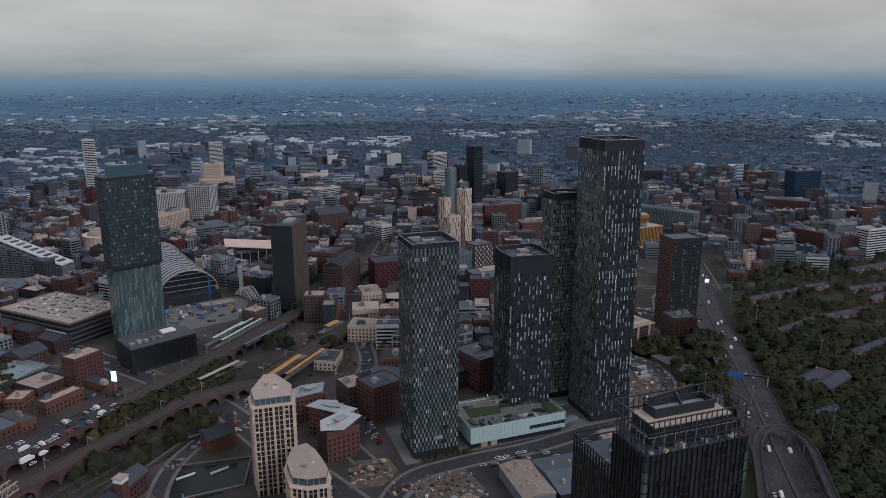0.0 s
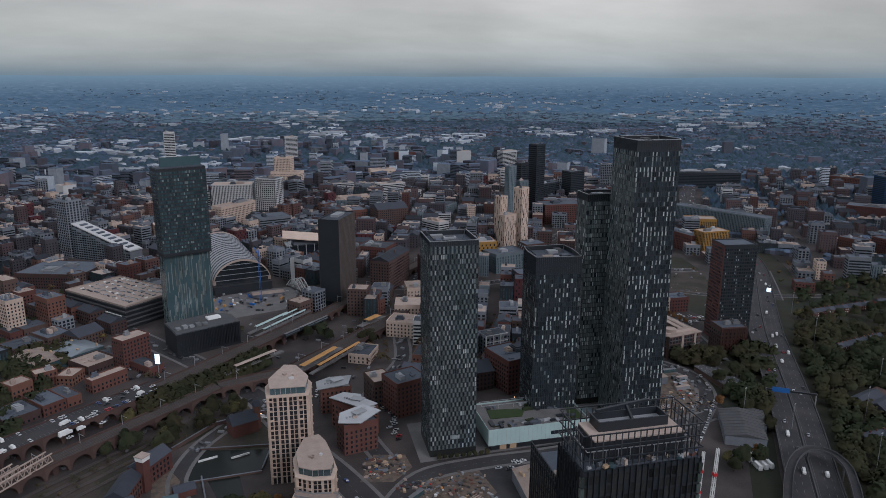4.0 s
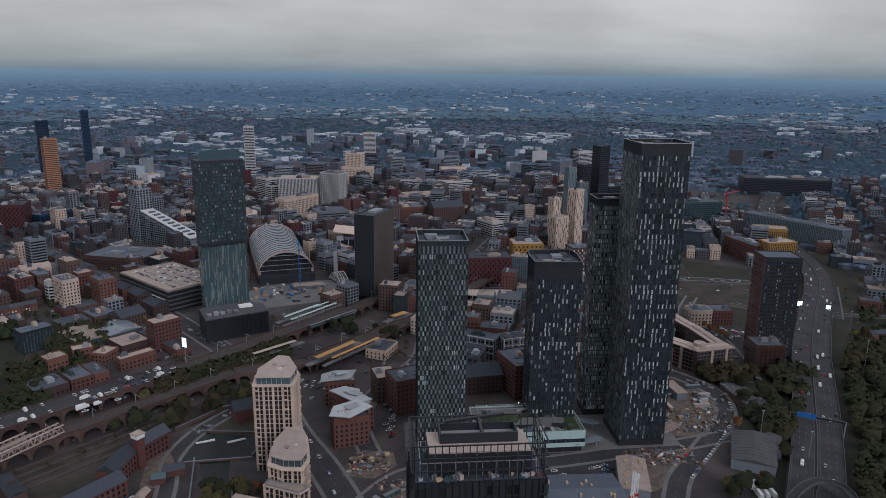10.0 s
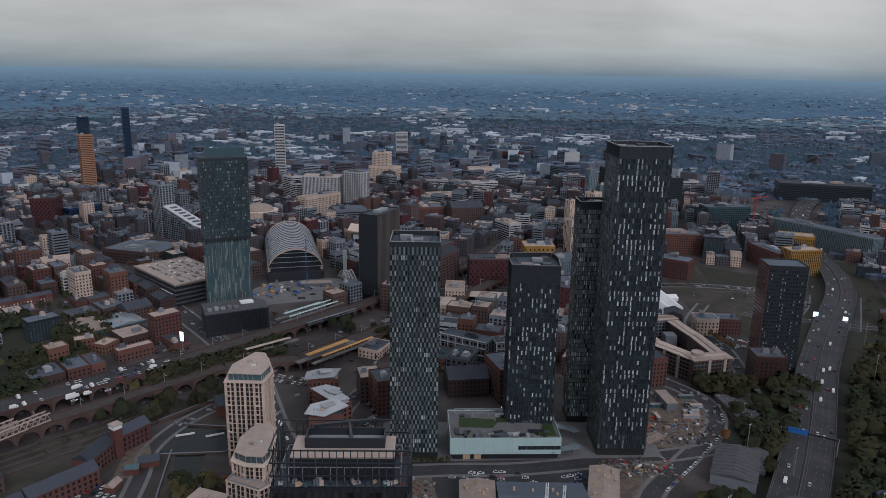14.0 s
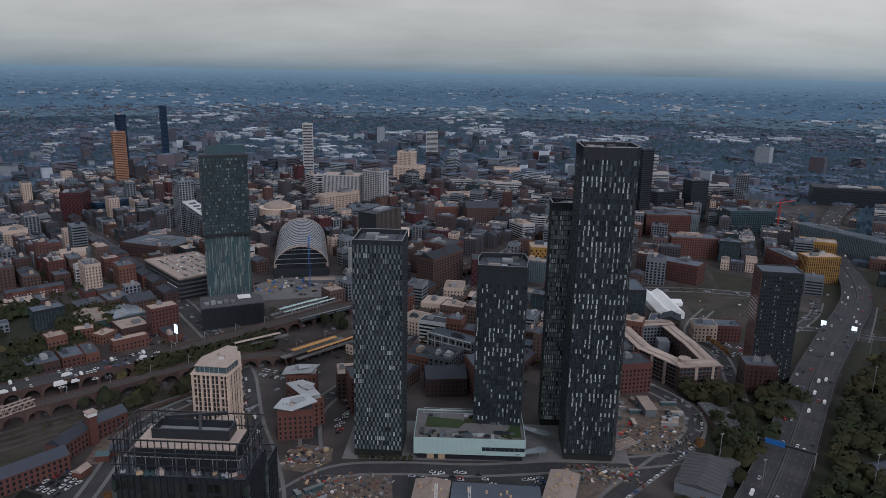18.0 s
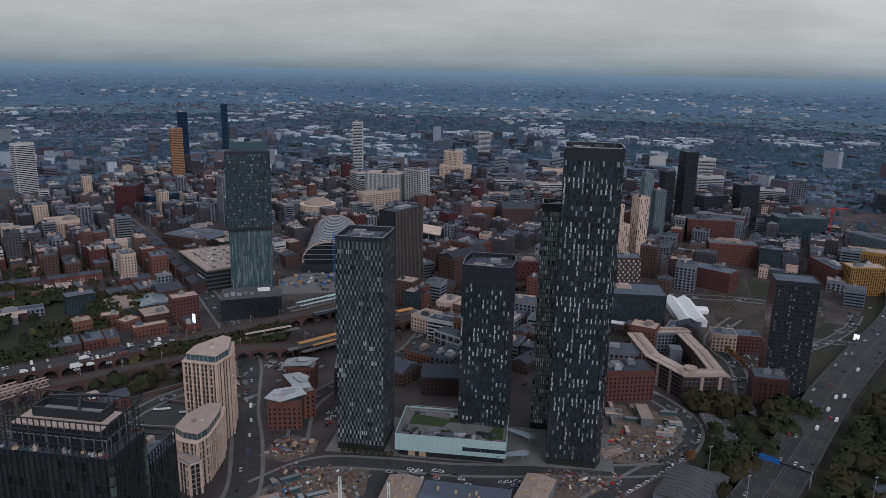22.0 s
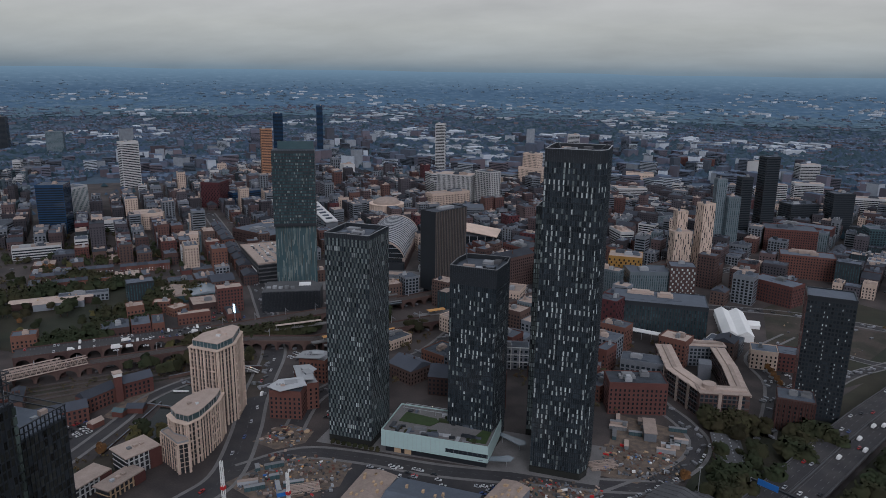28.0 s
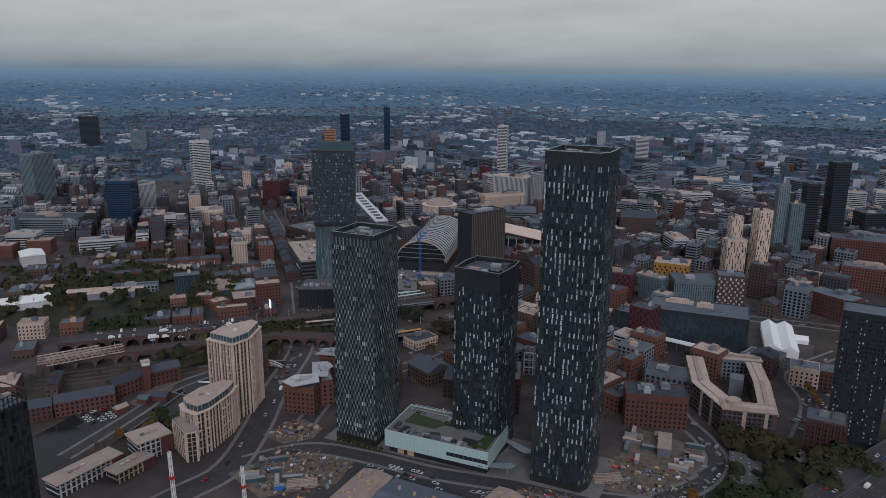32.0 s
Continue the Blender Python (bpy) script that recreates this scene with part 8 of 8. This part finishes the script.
BUSH = {}


def thick_crown(seed, h):
    """A denser crown for closed woodland: a lumpy inner mass under many small clumps."""
    b = inner_mass(leaf_clumps(random.Random(seed), 58, h * 0.46, h * 0.62, h * 0.3, h * 0.08), seed, h)
    return np.array(b.v, dtype=np.float32).ravel(), np.array(b.f, dtype=np.int32).ravel()


THICK = [thick_crown(70 + k, (9, 11, 13, 10, 12, 8)[k]) for k in range(6)]


def crown_at(key, kind, x, y, s, sink=1.5):
    """Adds a copy of a crown to a joined wood."""
    crown = [o for o in PROTO[kind].children if o.name.startswith("crown")][0].data
    co = np.empty(len(crown.vertices) * 3, dtype=np.float32)
    crown.vertices.foreach_get("co", co)
    ix = np.empty(len(crown.polygons) * 3, dtype=np.int32)
    crown.polygons.foreach_get("vertices", ix)
    if key == "woodland":
        co, ix = THICK[kind]
    else:
        co, ix = co[:130 * 18], ix[:130 * 15]
    a = grow.uniform(0, 6.28)
    nr = soft_normals(co.reshape(-1, 3), (9, 11, 13, 10, 12, 8)[kind])
    nr = np.stack([nr[:, 0] * math.cos(a) - nr[:, 1] * math.sin(a), nr[:, 0] * math.sin(a) + nr[:, 1] * math.cos(a), nr[:, 2]], 1)
    co = co.reshape(-1, 3) * s
    co = np.stack([co[:, 0] * math.cos(a) - co[:, 1] * math.sin(a) + x, co[:, 0] * math.sin(a) + co[:, 1] * math.cos(a) + y, co[:, 2] - sink * s], 1)
    vs, fs, ns = BUSH.setdefault(key, ([], [], []))
    ns.append(nr)
    fs.append(ix.reshape(-1, 3) + COUNT.get(key, 0))
    vs.append(co)
    COUNT[key] = COUNT.get(key, 0) + len(co)


COUNT = {}


def grove(n, x0, x1, y0, y1, gold=0.08, ok=None, s=1.0):
    for k in range(n):
        x, y = grow.uniform(x0, x1), grow.uniform(y0, y1)
        if ok is None or ok(x, y):
            tree(x, y, (5 if grow.random() < 0.4 else 3) if grow.random() < gold else grow.choice((0, 1, 2, 4)), s * grow.uniform(0.75, 1.25))


right_ok = lambda x, y: mway_side(x, y) > 19.5 and free(x, y, -1)
grove(170, 370, 640, 240, 660, 0.08, right_ok, 1.1)
grove(26, 366, 430, 440, 512, 0.06, lambda x, y: mway_side(x, y) < -20)
grove(8, 300, 330, 340, 356, 0.1)
grove(14, 356, 380, 365, 420, 0.05, lambda x, y: mway_side(x, y) < -18)
grove(34, -300, -165, 455, 560, 0.12, lambda x, y: y < x * -0.2 + 560 and y > 0.94 * x + 600)
grove(90, -95, 10, 440, 530, 0.06, lambda x, y: abs((y - 528) - (x + 66) * 0.95) > 13 and abs((y - 392) - (x + 150) * 0.985) > 9 and free(x, y, 0))
grove(18, -8, 30, 330, 372, 0.8)
grove(10, 40, 110, 600, 640, 0.1)
for k in range(7):
    tree(408 + k * 1.6, 640 - k * 8, 5, 0.8)
for k in range(9):
    tree(124 + k * 4, 392.5, 4, 0.35)
tree(345, 424, 5, 1.1)
tree(420, 470, 3, 1.0)
grove(40, -420, -240, 560, 760, 0.25, lambda x, y: free(x, y, 3))

# dense woodland beside the motorway, street trees and scrub, joined
for k in range(3300):
    x, y = grow.uniform(360, 1000), grow.uniform(170, 690)
    if k > 2500:
        x, y = grow.uniform(358, 450), grow.uniform(402, 512)
        if mway_side(x, y) > -18 or not free(x, y, -24) or (x < 366 and y < 425) or (360 < x < 384 and 442 < y < 488):
            continue
    elif k > 1150:
        x, y = grow.uniform(330, 580), grow.uniform(160, 560)
        if not right_ok(x, y):
            continue
    elif not right_ok(x, y) or noise.noise(Vector((x * 0.012, y * 0.012, 1.0))) < -0.4:
        continue
    kind = grow.choice((0, 1, 2, 4, 0, 1, 2, 3))
    crown_at("woodland", kind, x, y, grow.uniform(0.7, 1.3))
for k in range(620):
    x = grow.uniform(-72, 15)
    y = grow.uniform(404 + (x + 150) * 0.985, 514 + (x + 66) * 0.947)
    if y < 516 + (x + 66) * 0.947 and free(x, y, -14):
        crown_at("woodland", grow.choice((0, 1, 2, 4)), x, y, grow.uniform(0.6, 1.15))
for k in range(900):
    x, y = grow.uniform(-330, -150), grow.uniform(450, 640)
    if y > 0.947 * (x + 180) + 438 and free(x, y, -16):
        crown_at("woodland", grow.choice((0, 1, 2, 4, 3)), x, y, grow.uniform(0.7, 1.25))
for k in range(620):
    x, y = grow.uniform(-470, -150), grow.uniform(500, 830)
    if in_view(x, y) and free(x, y, 0.5) and noise.noise(Vector((x * 0.014, y * 0.014, 6.0))) > -0.12:
        crown_at("woodland", grow.choice((0, 1, 2, 4, 3)), x, y, grow.uniform(0.5, 0.95))
for k in range(900):
    x, y = grow.uniform(-520, 1050), grow.uniform(470, 1230)
    if in_view(x, y) and free(x, y, 1.5) and (y > 640 or x < -60 or x > 470):
        crown_at("street_trees", grow.choice((0, 1, 2, 3, 4, 5)), x, y, grow.uniform(0.35, 0.85), 1.0)
for k in range(320):
    x, y = grow.uniform(88, 332), grow.uniform(452, 650)
    if free(x, y, -1):
        crown_at("street_trees", grow.choice((0, 1, 2, 4, 3)), x, y, grow.uniform(0.35, 0.75), 1.0)
for k in range(260):
    a = grow.random()
    x, y = (-150 + 140 * a + grow.uniform(-9, 16), 375 + 130 * a + grow.uniform(-18, 6)) if k % 2 else (grow.uniform(-30, 34), grow.uniform(296, 372))
    if abs((y - 392) - (x + 150) * 0.985) > 9 and not (-32 < x < -18) and free(x, y, -8):
        crown_at("scrub", grow.choice((0, 3, 4, 3)), x, y, grow.uniform(0.12, 0.34), 2.5)
for key, (vs, fs, ns) in BUSH.items():
    joined(key, vs, fs, {"woodland": "leaf", "street_trees": "leafmix", "scrub": "leafmix"}[key], {"woodland": "dense dark park woodland in early autumn", "street_trees": "small mixed street trees between buildings", "scrub": "low autumn scrub on the banks"}[key], "trees", ns)

# scattered far trees and woods
tri_f = np.array([(0, 1, 2), (0, 2, 3), (0, 3, 4), (0, 4, 1), (5, 2, 1), (5, 3, 2), (5, 4, 3), (5, 1, 4)])
base_v = np.array([(0, 0, 1.0), (1, 0, 0.12), (0, 1, 0.12), (-1, 0, 0.12), (0, -1, 0.12), (0, 0, 0.0)])
nprng = np.random.default_rng(12)
WOOD = {"distant_trees": ([], []), "horizon_woods": ([], [])}
base_n = np.array([(0, 0, 1.0), (0.5, 0, 0.87), (0, 0.5, 0.87), (-0.5, 0, 0.87), (0, -0.5, 0.87), (0, 0, 1.0)])
for k in range(47000):
    u = far.random()
    dist = 1180 + 1300 * u if k % 3 == 0 else 1300 + 3300 * u ** 1.3
    if k >= 40000:
        dist = 1200 + 1500 * u
    elif k >= 26000:
        dist = 1 / (1 / 3700 - u * (1 / 3700 - 1 / 16000))
    x, y, z, sc = far_place(dist, far.uniform(30, 157) if k < 40000 else far.uniform(32, 76))
    if 26000 <= k < 40000 and k % 3:
        continue
    if not in_view(x, y, 10):
        continue
    r0 = math.hypot(x - CX, y - CY)
    built = left_of(x, y) and y > 560 and x > -900 and r0 < 1750
    if r0 < 1900 and not free(x, y, 4):
        continue
    if built and far.random() < 0.93:
        continue
    if town(x, y) > 0.12 and far.random() < 0.5:
        continue
    w = far.uniform(4.0, 8.5) * sc * (1.0 if dist < 1900 else far.uniform(1.0, 3.0) if dist < 3700 else far.uniform(1.5, 6.5))
    hgt = far.uniform(6, 12) * sc * (1.0 if dist < 3700 else 0.55)
    v = base_v * (w, w, hgt) * nprng.uniform(0.65, 1.35, (6, 3)) + (x, y, z)
    tv, tf = WOOD["distant_trees" if dist < 3700 else "horizon_woods"]
    tf.append(tri_f[:4] + 6 * len(tv))
    tv.append(v)
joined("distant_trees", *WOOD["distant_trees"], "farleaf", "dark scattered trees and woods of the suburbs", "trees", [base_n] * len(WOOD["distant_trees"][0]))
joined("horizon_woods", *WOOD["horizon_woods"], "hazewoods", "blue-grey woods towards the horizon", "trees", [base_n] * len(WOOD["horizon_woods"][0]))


# ---- vehicles ----
def car_proto(kind, far_one=False):
    t = thing(kind, 0, 0, 0, {"car": "small saloon car on the road", "van": "white delivery van with closed sides", "lorry": "white box lorry parked in a yard"}[kind], kind, kind + "s on the roads")
    ln, w, h = {"car": (4.4, 1.8, 1.45), "van": (5.6, 2.1, 2.4), "lorry": (9.0, 2.5, 3.4)}[kind]
    b = Build()
    paint = {"car": "car_paint", "van": "whitesteel", "lorry": "whitesteel"}[kind]
    b.prism([(-ln / 2, -w / 2 + 0.15), (-ln / 2 + 0.2, -w / 2), (ln / 2 - 0.3, -w / 2), (ln / 2, -w / 2 + 0.25), (ln / 2, w / 2 - 0.25), (ln / 2 - 0.3, w / 2), (-ln / 2 + 0.2, w / 2), (-ln / 2, w / 2 - 0.15)], 0.3, 0.85 if kind == "car" else h * 0.55, True, True)
    c = Build()
    x0, x1 = (-ln * 0.32, ln * 0.2) if kind == "car" else (-ln / 2 + 0.1, ln * 0.34)
    z0 = 0.85 if kind == "car" else h * 0.55
    c.v += [(x0, -w / 2 + 0.1, z0), (x1, -w / 2 + 0.1, z0), (x1, w / 2 - 0.1, z0), (x0, w / 2 - 0.1, z0), (x0 + 0.4, -w / 2 + 0.25, h), (x1 - 0.7, -w / 2 + 0.25, h), (x1 - 0.7, w / 2 - 0.25, h), (x0 + 0.4, w / 2 - 0.25, h)]
    c.f += [(0, 1, 5, 4), (1, 2, 6, 5), (2, 3, 7, 6), (3, 0, 4, 7), (4, 5, 6, 7)]
    part("cabin", c, "glass" if kind == "car" else paint, t)
    b.box(x0 + 0.4, x1 - 0.7, -w / 2 + 0.25, w / 2 - 0.25, h, h + 0.05)
    part("body", b, paint, t)
    if far_one:
        return t
    wheel = Build().prism([(0.33 * math.cos(k * math.pi / 5), 0.33 * math.sin(k * math.pi / 5)) for k in range(10)], -0.12, 0.12, True, True).mesh("wheel", "black")
    for sx in (-1, 1):
        for sy in (-1, 1):
            part("wheel", wheel, None, t, place=pose(sx * ln * 0.31, sy * (w / 2 - 0.1), 0.33, 90, 0, 0))
    return t


paint = mat("car_paint", (0.5, 0.5, 0.5), rough=0.3, spec=0.5, var=0.05)
pn, pl = paint.node_tree.nodes, paint.node_tree.links
ramp = pn.new("ShaderNodeValToRGB")
ramp.color_ramp.interpolation = "CONSTANT"
ramp.color_ramp.elements[0].color = (0.55, 0.55, 0.55, 1)
for pos, col in ((0.3, (0.02, 0.02, 0.022, 1)), (0.5, (0.35, 0.36, 0.38, 1)), (0.7, (0.04, 0.07, 0.2, 1)), (0.8, (0.35, 0.03, 0.03, 1)), (0.88, (0.5, 0.5, 0.5, 1))):
    el = ramp.color_ramp.elements.new(pos)
    el.color = col
ramp.color_ramp.elements[-1].position = 1.0
oi = pn.new("ShaderNodeObjectInfo")
pl.new(oi.outputs["Random"], ramp.inputs[0])
pl.new(ramp.outputs[0], pn["Principled BSDF"].inputs["Base Color"])
M["car_paint"] = paint
M["carfar"] = mat("far_car_paint", (0.15, 0.155, 0.165), rough=0.4, isl=0.8, var=0.05)
PC, PV, PL, PF = car_proto("car"), car_proto("van"), car_proto("lorry"), car_proto("car", True)
drive = random.Random(14)


def park(proto, x, y, deg, z=0.06):
    if proto is PC and y > 470:
        proto = PF
    return copy_thing(proto, pose(x, y, z, 0, 0, deg))


PC.matrix_basis, PF.matrix_basis, PV.matrix_basis, PL.matrix_basis = pose(-108, 455, 9.2, 0, 0, 44), pose(-92, 472, 9.2, 0, 0, 44), pose(-104, 466, 9.2, 0, 0, 44), pose(-112, 460, 9.2, 0, 0, 44)
for off, back in ((-12.4, 0), (-8.6, 0), (-4.3, 0), (4.3, 180), (8.6, 180), (12.4, 180)):
    for x, y, deg in along(offset(MWAY, off)[8:], 44):
        if drive.random() < 0.55 and y > 270:
            a = drive.uniform(-15, 15)
            park(PC if drive.random() < 0.85 else PV, x + math.cos(radians(deg)) * a, y + math.sin(radians(deg)) * a, deg + back, 5.41)
for x, y, deg in along([(78, 318), (80, 335), (62, 385), (40, 430), (24, 470), (8, 510)], 22):
    park(PC if drive.random() < 0.9 else PV, x + drive.uniform(-5, 5), y, deg)
for x, y, deg in along([(-100, 668), (-190, 763), (-300, 880)], 11):
    park(PC, x + drive.choice((-4, 3)), y + drive.choice((-3, 4)), deg)
for k in range(54):
    for v0, z, often in ((-7.4, 9.22, 0.3), (7.6, 9.22, 0.22)) + (((15.9, 0.13, 0.6), (23.9, 0.13, 0.5)) if 24 < k < 51 else ()):
        if drive.random() < often:
            x, y = bay(7.4 + k * 2.75, v0)
            park(PV if drive.random() < 0.15 else PC, x, y, 133.45, z)
for k in range(22):
    park(PC, -64 + (k % 6) * 4.2 + (k // 6) * 3.0, 346 + (k // 6) * 6 - (k % 6) * 1.4, drive.choice((72, 72, 252)), 0.13)
for k in range(12):
    a = drive.random()
    park(PC if drive.random() < 0.7 else PV, -160 + 90 * a + drive.uniform(-3, 8), 437 + 86 * a + drive.choice((-3, 4)), drive.choice((44, 134)), 9.22)
for x, y, deg in along([(284, 366), (315, 400), (348, 440), (359, 480)], 8):
    if drive.random() < 0.7:
        park(PC, x + 3.4, y - 2, deg)
for k in range(26):
    park(PC, drive.uniform(156, 250), drive.uniform(369, 382), drive.choice((4, 94, 0)))
for k in range(12):
    park(PC, drive.uniform(98, 106), 424 + k * 4.4, 20)
for k in range(16):
    park(PC, 22 + (k % 8) * 5 + drive.uniform(-1, 1), 512 + (k // 8) * 9 - (k % 8) * 1.5, 70, 0.1)
for k in range(20):
    park(PC, -80 + drive.uniform(-24, 14), 578 + drive.uniform(-14, 14), drive.choice((30, 120)))
for k in range(20):
    park(PC, drive.uniform(410, 445), drive.uniform(590, 622), drive.choice((0, 90)))
for k in range(3):
    for j in range(2):
        park(PL, 318 + k * 4.2, 352 - j * 10, 86)

# cars in the farther streets and parks, joined
specks = []
for k in range(2600):
    x, y = drive.uniform(-560, 900), drive.uniform(430, 1350)
    if k % 3 == 0 and ROADS:
        a, b, c = drive.choice(ROADS)
        x, y = a + drive.uniform(-6, 6), b + drive.uniform(-6, 6)
    if y > 430 and (k % 3 == 0 or free(x, y, 2)) and mway_side(x, y) < -22 and in_view(x, y):
        turn = radians(drive.choice((-46, 44, -18, 72)))
        specks.append((x, y, 0.0, 4.2, 1.8, 1.35, turn))
for k in range(150):
    a, r = k * 0.21, 10 + 16 * (k % 3)
    x, y = -4 + r * 1.3 * math.cos(a), 752 + r * 0.75 * math.sin(a)
    specks.append((x, y, 0.12, 4.4, 1.8, 1.5, a + 1.2))
v, f = boxes(specks)
joined("parked_cars", [v], [f], "carfar", "small cars standing in the city streets", "cars")

# street lamps with warm heads under the viaduct and on the square
for x, y, z in ((-96, 446, 5), (-88, 455, 5), (-60, 478, 5), (-52, 486, 5), (-108, 436, 5), (172, 455, 6), (196, 458, 6), (100, 520, 6), (70, 500, 6), (12, 470, 6)):
    lp = thing("street_lamp", x, y, 0, "street lamp with a small warm lit head", "street lamp", "street lamps")
    part("post", Build().box(-0.08, 0.08, -0.08, 0.08, 0, z), "steel", lp)
    part("head", Build().box(-0.3, 0.3, -0.2, 0.2, z, z + 0.25), "lamp", lp)
